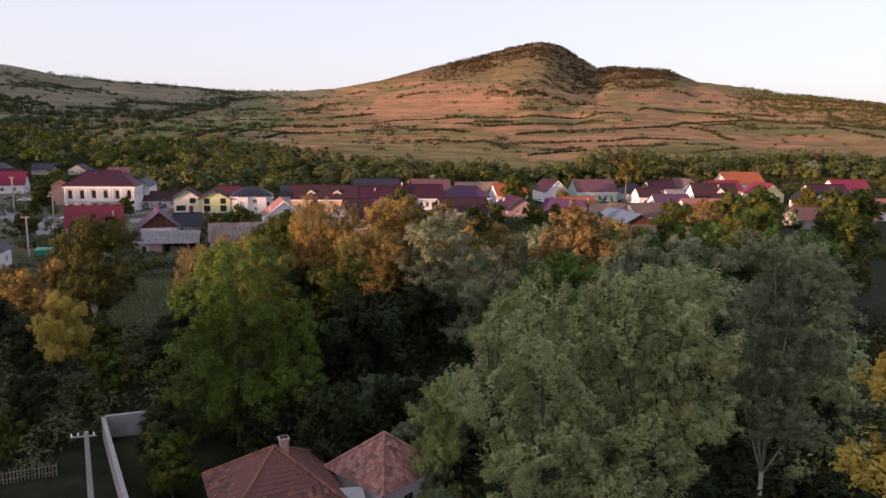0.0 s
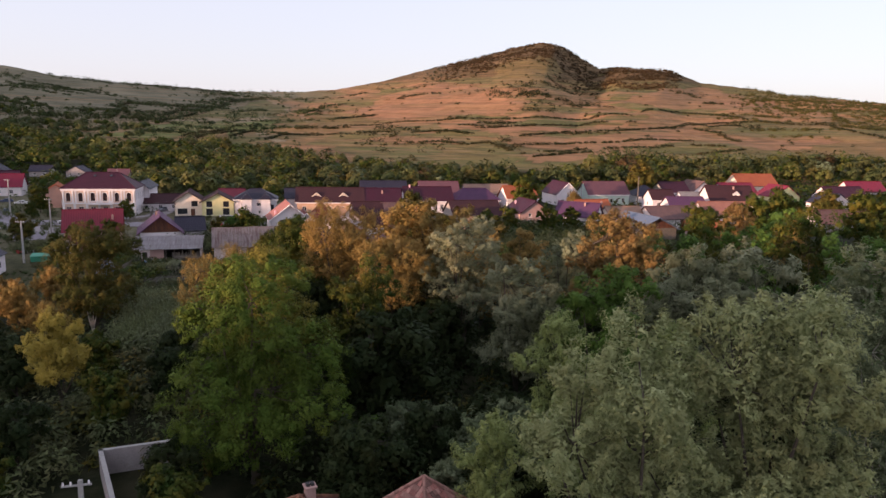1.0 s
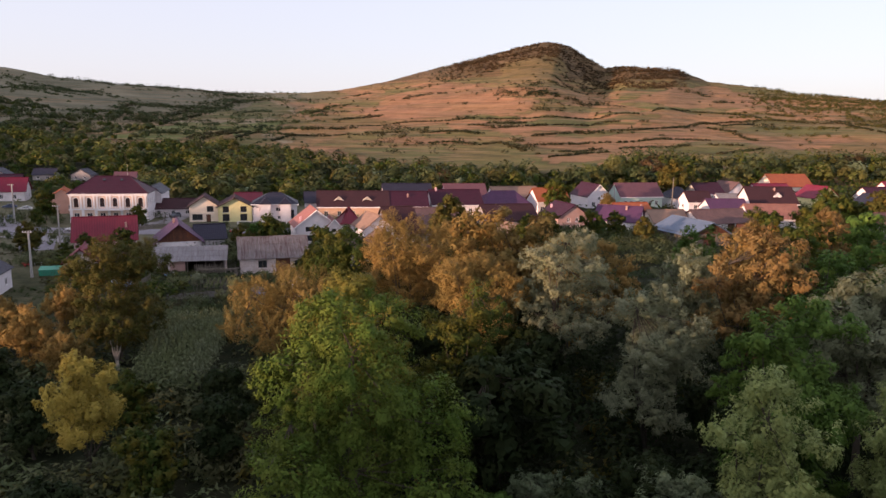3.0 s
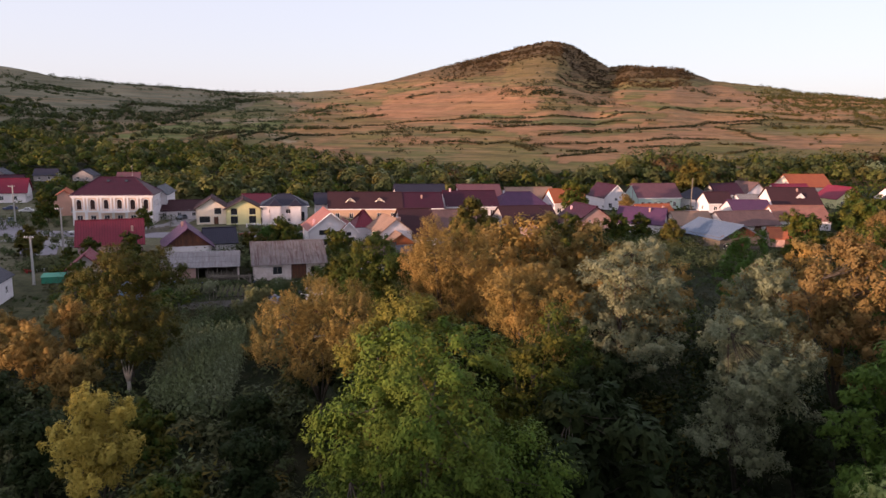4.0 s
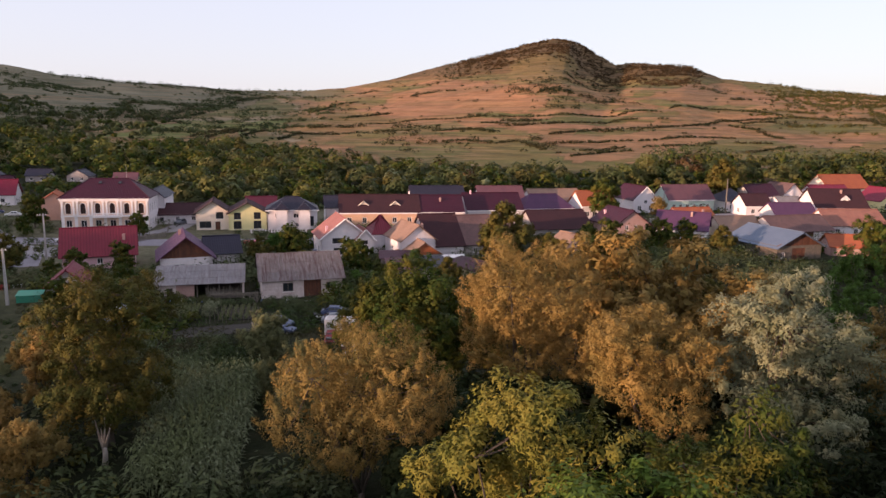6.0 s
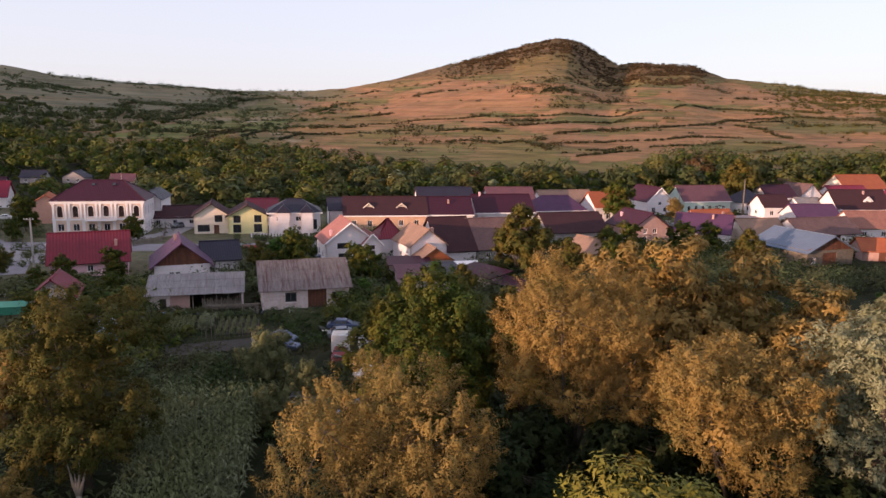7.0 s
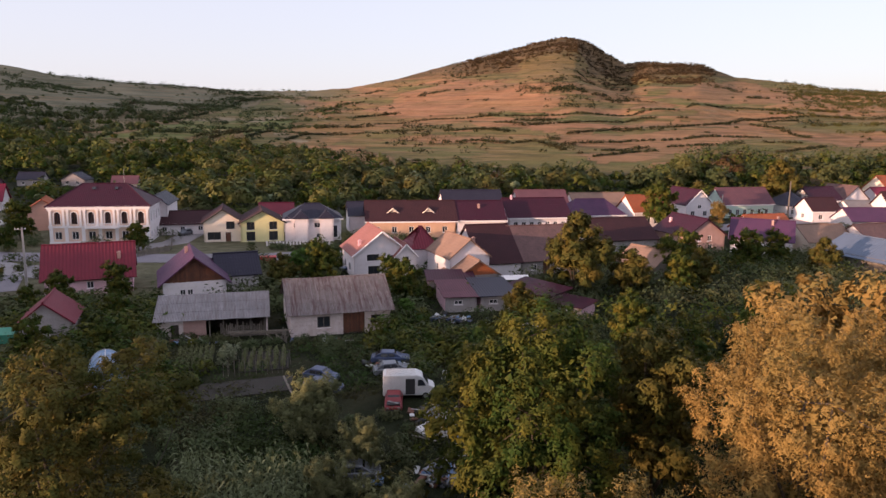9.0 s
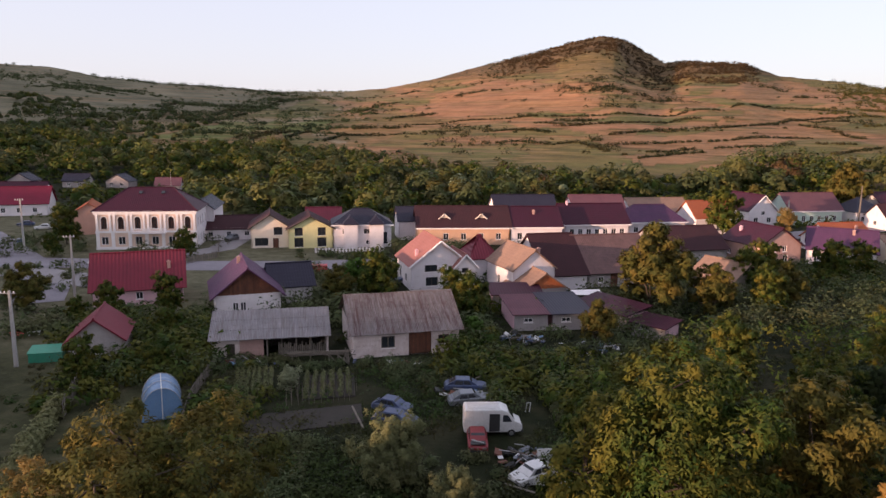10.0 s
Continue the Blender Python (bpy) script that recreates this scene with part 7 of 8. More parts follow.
clump_field("meadow_shrubs", "olive and green shrubs beyond the barns", sunny, "leaf_yard", rng, 0.14, 110, 0.2, 1.4, "shrubs")
brush = []
for x0, x1, y0, y1, n, h0, h1 in ((-90, -83, 136, 148, 34, 1.2, 3.6), (-80, -70, 134, 146, 60, 1.0, 3.4), (-82, -70, 120, 133, 46, 0.8, 2.6), (-66, -60, 110, 134, 44, 0.6, 2.2), (-58, -53, 143, 158, 26, 1.0, 3.0), (-45, -40, 134, 150, 30, 0.8, 2.4), (-42, -30, 128, 142, 50, 0.8, 2.2),
                                 (-18, 16, 108, 152, 110, 1.2, 4.0), (-34, -20, 122, 140, 60, 0.8, 2.6), (-104, -92, 108, 128, 40, 0.5, 1.6), (-50, -30, 158, 170, 50, 0.8, 2.4), (-10, 40, 182, 204, 110, 1.0, 3.2), (40, 90, 196, 240, 80, 1.0, 3.0), (-70, -40, 180, 200, 60, 0.8, 2.6)):
    for i in range(n):
        x, y = rng.uniform(x0, x1), rng.uniform(y0, y1)
        if any((x - a) ** 2 + (y - b) ** 2 < c * c for a, b, c in HOME + WRECKS) or in_maize(x, y, 0.5):
            continue
        h = rng.uniform(h0, h1)
        brush.append((x, y, h * 0.3, h * rng.uniform(0.6, 1.0), h * 0.8))
clump_field("brush", "dark elder and bramble brush between the yards", brush, "leaf_shade_green", rng, 0.2, 84, 0.2, 1.4, "shrubs")
clump_field("garden_shrubs", "dark hedges and shrubs between the houses", shrubs, "leaf_yard", rng, 0.17, 84, 0.2, 1.4, "shrubs")

WOOD_KINDS = (("leaf_woods", "dark green woods between village and hill"), ("leaf_shade_green", "shade-toned trees between village and hill"), ("leaf_copse", "fresh green broadleaf trees between village and hill"),
              ("leaf_autumn", "yellowing orchard trees between village and hill"), ("leaf_thicket", "pale grey-green willows between village and hill"), ("leaf_scrub", "rusty autumn trees between village and hill"))
woods = {leaf: [] for leaf, lab in WOOD_KINDS}


def wood_tree(x, y, h, leaf, wide=1.0):
    """A rounded crown with lower billows, rising from the ground."""
    z = land(x, y)
    rad = h * 0.42 * wide
    woods[leaf].append((x, y, z + h * 0.55, rad, h * 0.46))
    for k in range(2):
        a, o = k * 3.1 + rng.uniform(-0.9, 0.9), rad * rng.uniform(0.6, 0.9)
        sub = rad * rng.uniform(0.42, 0.62)
        woods[leaf].append((x + math.cos(a) * o, y + math.sin(a) * o, z + h * rng.uniform(0.25, 0.6), sub, sub * rng.uniform(0.8, 1.15)))


# tall trees that stand out behind the eastern houses
for x, y, h, leaf in ((58, 398, 13, "leaf_copse"), (66, 404, 16, "leaf_woods"), (74, 402, 17, "leaf_woods"), (82, 406, 17, "leaf_woods"), (90, 404, 15, "leaf_woods"), (72, 372, 15, "leaf_scrub"), (104, 396, 13, "leaf_autumn"), (52, 372, 11, "leaf_copse"),
                      (98, 400, 14, "leaf_shade_green"), (86, 398, 15, "leaf_shade_green"), (70, 396, 14, "leaf_shade_green"), (112, 402, 12, "leaf_copse"), (122, 400, 14, "leaf_woods"), (128, 404, 15, "leaf_shade_green"), (162, 404, 15, "leaf_shade_green"), (178, 404, 14, "leaf_woods"), (196, 410, 14, "leaf_shade_green"), (206, 404, 12, "leaf_woods"), (38, 366, 10, "leaf_copse"), (30, 358, 10, "leaf_woods"), (-22, 350, 10, "leaf_shade_green"), (136, 398, 15, "leaf_woods"), (146, 402, 14, "leaf_autumn"), (154, 392, 13, "leaf_woods"), (170, 402, 14, "leaf_autumn"), (186, 406, 13, "leaf_scrub"), (-10, 352, 11, "leaf_woods"), (-2, 356, 12, "leaf_woods"), (8, 362, 12, "leaf_woods"), (-62, 322, 9, "leaf_thicket"), (-31, 330, 9, "leaf_scrub")):
    wood_tree(x, y, h, leaf)
BELT = ((-46, -36, -29, -25, -20, -17, -14, -11, -4, 0, 4, 8, 10.5, 14, 19, 23, 30), (560, 500, 415, 440, 462, 452, 425, 385, 338, 335, 335, 315, 315, 372, 402, 412, 470))
crowns = []
tries = 0
while len(crowns) < 860 and tries < 60000:
    tries += 1
    x, y = rng.uniform(-440, 300), rng.uniform(250, 560)
    az = math.degrees(math.atan2(x - EYE[0], y - EYE[1]))
    r = math.hypot(x - EYE[0], y - EYE[1])
    limit = np.interp(az, *BELT)
    if r < 205 + max(0, az + 12) * 3.4 or abs(az) > 44 or y < 262 + 0.22 * x or r > limit:
        continue
    if any((x - a) ** 2 + (y - b) ** 2 < 256 for a, b in ((-213, 311), (-210, 300), (-231, 305), (-228, 294), (-176, 312), (-172, 300), (-199, 317), (-180, 250), (-198, 268), (-135, 224), (-205, 292), (-222, 284), (-168, 290), (-192, 300))):
        continue
    h = rng.choice((4.6, 6.2, 8.0, 9.6, 11.5), p=(0.16, 0.28, 0.3, 0.18, 0.08)) * rng.uniform(0.85, 1.15)
    if r > limit - 40:
        h = min(h, 7.5)
    if any((x - a) ** 2 + (y - b) ** 2 < (0.29 * (h + k)) ** 2 for a, b, k in crowns):
        continue
    crowns.append((x, y, h))
    pick = rng.random() + 0.22 * wave1(x * 0.012, y * 0.012, 31) + (0.0 if az > -22 else -0.35)
    leaf = "leaf_shade_green" if pick < 0.2 else "leaf_woods" if pick < 0.56 else "leaf_copse" if pick < 0.76 else "leaf_autumn" if pick < 0.97 else "leaf_thicket" if pick < 1.03 else "leaf_scrub"
    wood_tree(x, y, h, leaf, rng.uniform(0.85, 1.25))
# the wooded valley mouth in the west climbs the pasture in thickets
for cx, cy, sx, sy, n in ((-405, 590, 26, 10, 40), (-350, 530, 36, 26, 46), (-320, 490, 34, 22, 40), (-440, 640, 20, 8, 16), (-372, 668, 14, 16, 18), (-330, 640, 12, 14, 10), (-470, 655, 22, 8, 14), (-400, 490, 40, 26, 50)):
    for i in range(n):
        x, y = rng.normal(cx, sx), rng.normal(cy, sy)
        wood_tree(x, y, rng.uniform(3.0, 7.0), "leaf_shade_green" if rng.random() < 0.2 else "leaf_woods", 1.2)
filler = []
for i in range(9000):
    x, y = rng.uniform(-420, 260), rng.uniform(240, 600)
    az = math.degrees(math.atan2(x - EYE[0], y - EYE[1]))
    r = math.hypot(x - EYE[0], y - EYE[1])
    if y < 258 + 0.22 * x or abs(az) > 42 or r > np.interp(az, *BELT) - 12:
        continue
    if any((x - a) ** 2 + (y - b) ** 2 < 150 for a, b in ((-213, 311), (-231, 305), (-176, 312), (-199, 317), (-180, 250), (-198, 268), (-135, 224))) or any((x - a) ** 2 + (y - b) ** 2 < c * c for a, b, c in HOME):
        continue
    h = rng.uniform(1.2, 3.2)
    filler.append((x, y, land(x, y), h * 1.5, h))
clump_field("far_scrub", "dense dark scrub beneath the far woods", filler, "leaf_shade_green", rng, 0.5, 18, 0.3, 1.3, "scrub")
for leaf, lab in WOOD_KINDS:
    clump_field("far_woods", lab, woods[leaf], leaf, rng, 0.56, 96, 0.14, 1.3, "woods")


# hedges along the terraces, thorn bushes, scrub on the heights
def on_slope(az, r):
    x, y = EYE[0] + math.sin(radians(az)) * r, EYE[1] + math.cos(radians(az)) * r
    return x, y, land(x, y)


bushes, scrub, banks, pasture, shoulder = [], [], [], [], []
HEDGES = [
    [(-197, 632), (-172, 646), (-131, 655), (-89, 663), (-43, 637), (-17, 615)], [(-156, 736), (-109, 763), (-50, 757), (-27, 752)], [(-6, 687), (8, 696), (27, 705)],
    [(-14, 645), (43, 677), (100, 717), (142, 713)], [(24, 606), (70, 648), (114, 654), (165, 705), (198, 743)], [(30, 497), (58, 525), (77, 529)],
    [(167, 815), (220, 861), (256, 848), (286, 804), (318, 802), (351, 765), (348, 704), (354, 650)], [(199, 746), (247, 785), (284, 798)], [(205, 735), (216, 682), (217, 631)],
]
HEDGES += [
    [(152, 526), (176, 547), (197, 562)], [(-333, 697), (-358, 837), (-391, 1060), (-353, 1104)], [(-418, 765), (-440, 848), (-399, 852), (-360, 833)], [(-307, 607), (-316, 675), (-318, 744)],
    [(-620, 1010), (-607, 1060), (-546, 1083), (-512, 1139), (-440, 1190)], [(-237, 880), (-235, 964), (-208, 1000)], [(-226, 512), (-220, 557), (-231, 678)],
]
HEDGES += [
    [(-32, 677), (-10, 662), (15, 658), (41, 673)], [(-26, 746), (20, 732), (64, 740), (113, 761), (146, 766)], [(19, 558), (63, 579), (106, 585), (150, 606), (170, 609)], [(37, 528), (69, 541), (113, 558), (161, 570), (185, 570)],
    [(-70, 574), (-44, 584), (-22, 563), (-1, 571), (16, 525)], [(211, 766), (225, 745), (265, 771)], [(-75, 643), (-48, 641), (-21, 620)], [(-191, 584), (-189, 651), (-162, 657)], [(-235, 520), (-228, 562), (-247, 670), (-239, 692)],
]
for k, line in enumerate(HEDGES):
    for (ax, ay), (bx, by) in zip(line, line[1:]):
        n = int(math.hypot(bx - ax, by - ay) / 1.4)
        for i in range(n):
            t = (i + rng.random()) / n
            x, y = ax + (bx - ax) * t, ay + (by - ay) * t
            if wave1(x * 0.03, y * 0.03, 40 + k) < -0.42:
                continue
            x, y = x + rng.normal(0, 1.3), y + rng.normal(0, 1.3)
            h = rng.uniform(0.7, 1.7) * (1.35 if wave1(x * 0.05, y * 0.05, k) > 0.1 else 0.9) * (1.7 if line[0][0] < -300 else 1.0)
            banks.append((x, y, land(x, y) + 0.2 * h, h * 1.15, h))
for cx, cy, n in ((42, 776, 16), (66, 792, 14), (94, 832, 20), (116, 868, 20), (130, 843, 10), (8, 580, 12), (15, 545, 14), (72, 968, 30), (109, 1088, 40), (84, 1060, 30), (130, 1120, 26), (-40, 758, 20), (10, 698, 12), (-27, 922, 6), (-49, 975, 6), (1, 923, 7), (20, 860, 6)):
    for i in range(n):                       # thickets on the slope
        x, y = rng.normal(cx, 7), rng.normal(cy, 8)
        h = rng.uniform(1.2, 2.8)
        banks.append((x, y, land(x, y) + 0.2 * h, h * 1.2, h))
for i in range(34000):
    az, r = rng.uniform(-44, 33), 380 + 940 * math.sqrt(rng.random())
    top_r = np.interp(az, *zip(*CREST_R))
    s = (r - 400) / (top_r - 400)
    if s > 1.01:
        continue
    x, y, z = on_slope(az, r)
    thick = wave1(x * 0.009, y * 0.004, 21)
    fine = wave1(x * 0.03, y * 0.02, 8)
    knoll = smoothstep(0.70, 0.80, s + 0.06 * thick) * smoothstep(-5, 0, az) * (1 - smoothstep(15.5, 17.5, az))
    east = smoothstep(0.5, 0.7, s + 0.1 * thick) * smoothstep(20, 24, az)
    band = 1 - smoothstep(0.02, 0.07, abs(s - 0.30 - 0.022 * (az + 30) + 0.10 * thick))
    west = max(smoothstep(0.05, 0.14, thick), 0.9 * band, 1 - smoothstep(0.08, 0.32, s + 0.2 * thick)) * (1 - smoothstep(-19, -12, az)) * (1.0 - 0.4 * s)
    copse = smoothstep(0.25, 0.4, thick) * (1 - smoothstep(0.75, 0.85, s)) * 0.7
    if rng.random() < max(0.018, knoll * 1.0, east * 0.8, west * 0.55, copse * 0.5) * (0.7 + fine):
        h = rng.uniform(1.0, 3.2) * (1.0 + 0.4 * (thick > 0.2) + 0.9 * (west > 0.5))
        if west > 0.3 and knoll < 0.4 and rng.random() < 0.55:
            continue
        (scrub if knoll > 0.4 else pasture if az < -13 else shoulder if east > 0.4 else bushes).append((x, y, z, h * (1.0 if az < -13 else 1.25), h))
for i in range(48):                          # hedgy thickets, longer than wide
    az, s = (rng.uniform(-44, -9), rng.uniform(0.12, 0.85)) if i < 30 else (rng.uniform(-8, 20), rng.uniform(0.08, 0.7)) if i < 36 else (rng.uniform(21, 32), rng.uniform(0.3, 0.95))
    top_r = np.interp(az, *zip(*CREST_R))
    skew = rng.uniform(-0.25, 0.55)
    long_m, n = rng.uniform(12, 60), int(rng.uniform(10, 46))
    for k in range(n):
        u = rng.uniform(-1, 1)
        r = 400 + s * (top_r - 400)
        x, y, z = on_slope(az + math.degrees(u * long_m / r), r + u * long_m * skew + rng.normal(0, 3.5))
        h = rng.uniform(1.2, 3.6) * (1.15 - 0.5 * abs(u))
        (pasture if az < -13 else shoulder if az > 20 else bushes).append((x, y, z, h * 1.3, h))
# broad thickets along the dry valley and the tracks of the western pasture
for line, wide in (([(-332, 680), (-324, 697), (-324, 733), (-359, 878), (-391, 1029)], 5), ([(-412, 747), (-427, 797), (-445, 875), (-436, 906), (-379, 834), (-402, 954), (-409, 1080)], 9), ([(-375, 640), (-374, 668), (-369, 699), (-348, 696), (-315, 652)], 8),
                   ([(-425, 593), (-418, 598), (-392, 579), (-378, 574)], 8), ([(-538, 758), (-560, 830), (-570, 882), (-552, 907), (-541, 945)], 8), ([(-241, 885), (-233, 945), (-211, 983)], 7)):
    for (ax, ay), (bx, by) in zip(line, line[1:]):
        for i in range(int(math.hypot(bx - ax, by - ay) * wide * 0.042)):
            t = rng.random()
            x, y = ax + (bx - ax) * t + rng.normal(0, wide), ay + (by - ay) * t + rng.normal(0, wide * 1.5)
            h = rng.uniform(1.8, 4.6)
            pasture.append((x, y, land(x, y) + 0.25 * h, h * 1.1, h * 0.9))
clump_field("pasture_thickets", "dark thorn thickets and round bushes on the shaded pasture", pasture, "leaf_woods", rng, 0.6, 30, 0.2, 1.3, "bushes")
clump_field("shoulder_copse", "olive clumps of low trees on the hill's shoulder", shoulder, "leaf_autumn", rng, 0.6, 28, 0.3, 1.3, "bushes")
clump_field("terrace_hedges", "dark hedgerows and thickets along the field terraces", banks, "leaf_thorn", rng, 0.4, 26, 0.2, 1.3, "hedges")
clump_field("hillside_bushes", "thorn bushes and hedges scattered over the hillside", bushes, "leaf_thorn", rng, 0.66, 20, 0.45, 1.3, "bushes")
clump_field("hilltop_scrub", "brown scrub and low trees on the hilltop", scrub, "leaf_scrub", rng, 0.7, 22, 0.45, 1.3, "bushes")

# ---- the yard: wrecks, garden, tunnel, fences ----
def loft(stations, n=4):
    """A rounded body through stations (x, z0, z1, half width, corner)."""
    g = Geo()
    rings = []
    for x, z0, z1, w, r in stations:
        ring = []
        for cy, cz, a0 in ((w - r, z1 - r, 0), (-(w - r), z1 - r, 90), (-(w - r), z0 + r, 180), (w - r, z0 + r, 270)):
            for k in range(n):
                a = radians(a0 + 90 * k / (n - 1))
                ring.append((x, cy + r * math.cos(a), cz + r * math.sin(a)))
        rings.append(ring)
    m = len(rings[0])
    faces = [(i * m + k, i * m + (k + 1) % m, (i + 1) * m + (k + 1) % m, (i + 1) * m + k) for i in range(len(rings) - 1) for k in range(m)]
    faces += [tuple(range(m - 1, -1, -1)), tuple((len(rings) - 1) * m + k for k in range(m))]
    return g.add([p for r in rings for p in r], faces)


def wheel(parent, x, y, r=0.3):
    t = part("tyre", Geo().tube([(x, y - 0.09, r), (x, y - 0.06, r), (x, y + 0.06, r), (x, y + 0.09, r)], [r * 0.8, r, r, r * 0.8], 16), M["rubber"], parent)
    part("rim", Geo().tube([(x, y - 0.1, r), (x, y + 0.1, r)], [r * 0.58, r * 0.58], 12), M["steel"], t)


def car(x, y, z, rot, paint, label, pitch=0.0, roll=0.0, wheels=True, open_front=False, length=4.1, open_door=False):
    top = thing("car", pose(x, y, z, roll, pitch, rot), label, "car", "wrecked cars in the yard")
    k = length / 4.1
    body = part("body", loft([(0, 0.38, 0.66, 0.66, 0.1), (0.12 * k, 0.3, 0.78, 0.78, 0.12), (0.9 * k, 0.26, 0.88, 0.82, 0.12), (3.2 * k, 0.26, 0.92, 0.82, 0.12), (3.95 * k, 0.3, 0.88, 0.78, 0.12), (4.1 * k, 0.42, 0.7, 0.68, 0.1)]), M[paint], top, smooth=False)
    part("cabin", loft([(0.95 * k, 0.84, 0.92, 0.72, 0.03), (1.65 * k, 0.84, 1.36, 0.62, 0.08), (2.9 * k, 0.84, 1.40, 0.62, 0.08), (3.75 * k, 0.84, 0.95, 0.70, 0.03)]), M[paint], top)
    for s in (-1, 1):
        g = Geo()
        for a, b in ((1.45, 2.2), (2.3, 3.1)):
            g.add([(a * k, s * 0.735, 0.94), (b * k, s * 0.735, 0.94), (min(b, 2.95) * k, s * 0.655, 1.27), (max(a, 1.75) * k, s * 0.655, 1.27)], [(0, 1, 2, 3) if s < 0 else (3, 2, 1, 0)])
        part("side_window", g, M["glass"], top)
    part("windscreen", Geo().add([(1.06 * k, -0.64, 0.97), (1.06 * k, 0.64, 0.97), (1.60 * k, 0.54, 1.34), (1.60 * k, -0.54, 1.34)], [(0, 1, 2, 3)]), M["glass"], top)
    part("rear_window", Geo().add([(3.62 * k, 0.62, 1.04), (3.62 * k, -0.62, 1.04), (3.0 * k, -0.52, 1.38), (3.0 * k, 0.52, 1.38)], [(0, 1, 2, 3)]), M["glass"], top)
    for s in (-0.5, 0.5):
        part("headlight", Geo().box(-0.02, s - 0.14, 0.58, 0.06, s + 0.14, 0.7), M["steel"], body)
    part("bumper", Geo().box(-0.07, -0.7, 0.36, 0.05, 0.7, 0.5), M["black"], top)
    if open_front:
        bay = part("engine_bay", Geo().box(0.15 * k, -0.6, 0.88, 0.85 * k, 0.6, 0.95), M["black"], top, "open engine bay")
        for i in range(5):
            part("engine_part", Geo().box(0.2 + 0.12 * i, -0.45 + 0.18 * i, 0.95, 0.38 + 0.12 * i, -0.2 + 0.18 * i, 1.03), M["steel"], bay)
    if open_door:
        part("door", Geo().box(0, -0.02, 0.32, 1.0 * k, 0.02, 0.9).add([(0.3 * k, -0.01, 0.9), (0.95 * k, -0.01, 0.9), (0.9 * k, 0.01, 1.3), (0.55 * k, 0.01, 1.3)], [(0, 1, 2, 3), (3, 2, 1, 0)]), M[paint], top, "front door standing open").matrix_basis = pose(1.3 * k, -0.83, 0, 0, 0, -62)
        # black sheet on the body stands in for the doorway's shade
        part("door_opening", Geo().box(1.35 * k, -0.835, 0.36, 2.3 * k, -0.828, 0.88), M["black"], top, "black panel for the shade inside the doorway")
    if wheels:
        for wx in (0.72 * k, 3.3 * k):
            for wy in (-0.74, 0.74):
                wheel(top, wx, wy)
    return top


def van(x, y, rot):
    top = thing("van", pose(x, y, 0, 0, 0, rot), "gutted white panel van with missing side door", "van", "")
    body = part("body", loft([(0, 0.42, 2.2, 0.88, 0.1), (0.12, 0.36, 2.42, 0.95, 0.14), (3.2, 0.36, 2.44, 0.95, 0.14), (3.75, 0.36, 2.2, 0.92, 0.14), (4.3, 0.38, 1.42, 0.9, 0.1), (4.85, 0.42, 1.15, 0.86, 0.1), (4.98, 0.5, 0.9, 0.78, 0.1)]), M["car_white"], top)
    for k in range(6):
        part("roof_rib", Geo().box(0.3, -0.72 + k * 0.28, 2.43, 3.1, -0.66 + k * 0.28, 2.475), M["car_white"], body)
    # no hole is cut: a black panel stands in for the shaded interior
    part("door_opening", Geo().box(2.15, -0.962, 0.5, 3.05, -0.953, 2.05), M["black"], top, "black panel for the shade inside the side doorway")
    part("side_window", Geo().add([(3.3, -0.962, 1.35), (4.1, -0.93, 1.35), (3.72, -0.945, 1.95), (3.3, -0.962, 1.95)], [(0, 1, 2, 3)]), M["glass"], top)
    part("windscreen", Geo().add([(4.34, -0.78, 1.45), (4.34, 0.78, 1.45), (3.82, 0.78, 2.14), (3.82, -0.78, 2.14)], [(0, 1, 2, 3)]), M["glass"], top)
    part("bumper", Geo().box(4.9, -0.85, 0.4, 5.06, 0.85, 0.62), M["black"], top)
    for s in (-0.62, 0.62):
        part("headlight", Geo().box(4.9, s - 0.16, 0.78, 4.99, s + 0.16, 0.98), M["steel"], top)
    for wx in (0.95, 4.05):
        for wy in (-0.84, 0.84):
            wheel(top, wx, wy, 0.34)


van(-41.3, 121.6, 9)
car(-39.7, 117.6, -0.12, 97, "car_red", "stripped red car with open engine bay", open_front=True, length=3.6, wheels=False)
car(-36.8, 112.9, -0.1, 40, "car_white", "white hatchback wreck with its door open", length=3.8, open_door=True)
car(-45.4, 122.2, -0.15, 172, "car_blue", "blue-grey wrecked car sunk in weeds", roll=0)
car(-46.4, 124.6, -0.02, 165, "car_blue", "dark blue wrecked car with raised boot", length=3.7)
car(-39.9, 131.2, 0.1, 188, "car_blue", "blue wrecked car on the scrap heap", length=4.2)
car(-39.4, 128.6, 0.0, 196, "car_silver", "silver wrecked car on the scrap heap", pitch=3, length=4.0)
car(-38.9, 105.9, 0.0, 190, "car_silver", "crushed pale car body among scrap", length=3.4, wheels=False)
car(-165.3, 226.0, 0.08, 30, "car_blue", "dark blue car parked on the forecourt")
car(-157.0, 221.5, 0.08, 30, "car_white", "white car parked on the forecourt")
car(-104.0, 214.0, 0.06, 75, "car_silver", "pale parked car in the lane")
car(-117.0, 183.0, 0.08, 20, "car_white", "white parked car beside the street")
car(-143.0, 199.0, 0.08, 130, "car_blue", "dark parked car on the side street")
car(-150.0, 190.0, 0.08, 20, "car_silver", "silver car at the roadside")
car(-58.0, 178.5, 0.0, 30, "car_blue", "dark car beside a white house")
solid("car_bonnet", Geo().box(-0.7, -0.03, 0, 0.7, 0.03, 1.1, pose(0, 0, 0, -18)), M["car_white"], "white car bonnet propped upright in the scrap", "car part", m=pose(-34.3, 117.0, 0.0, 0, 0, 15))
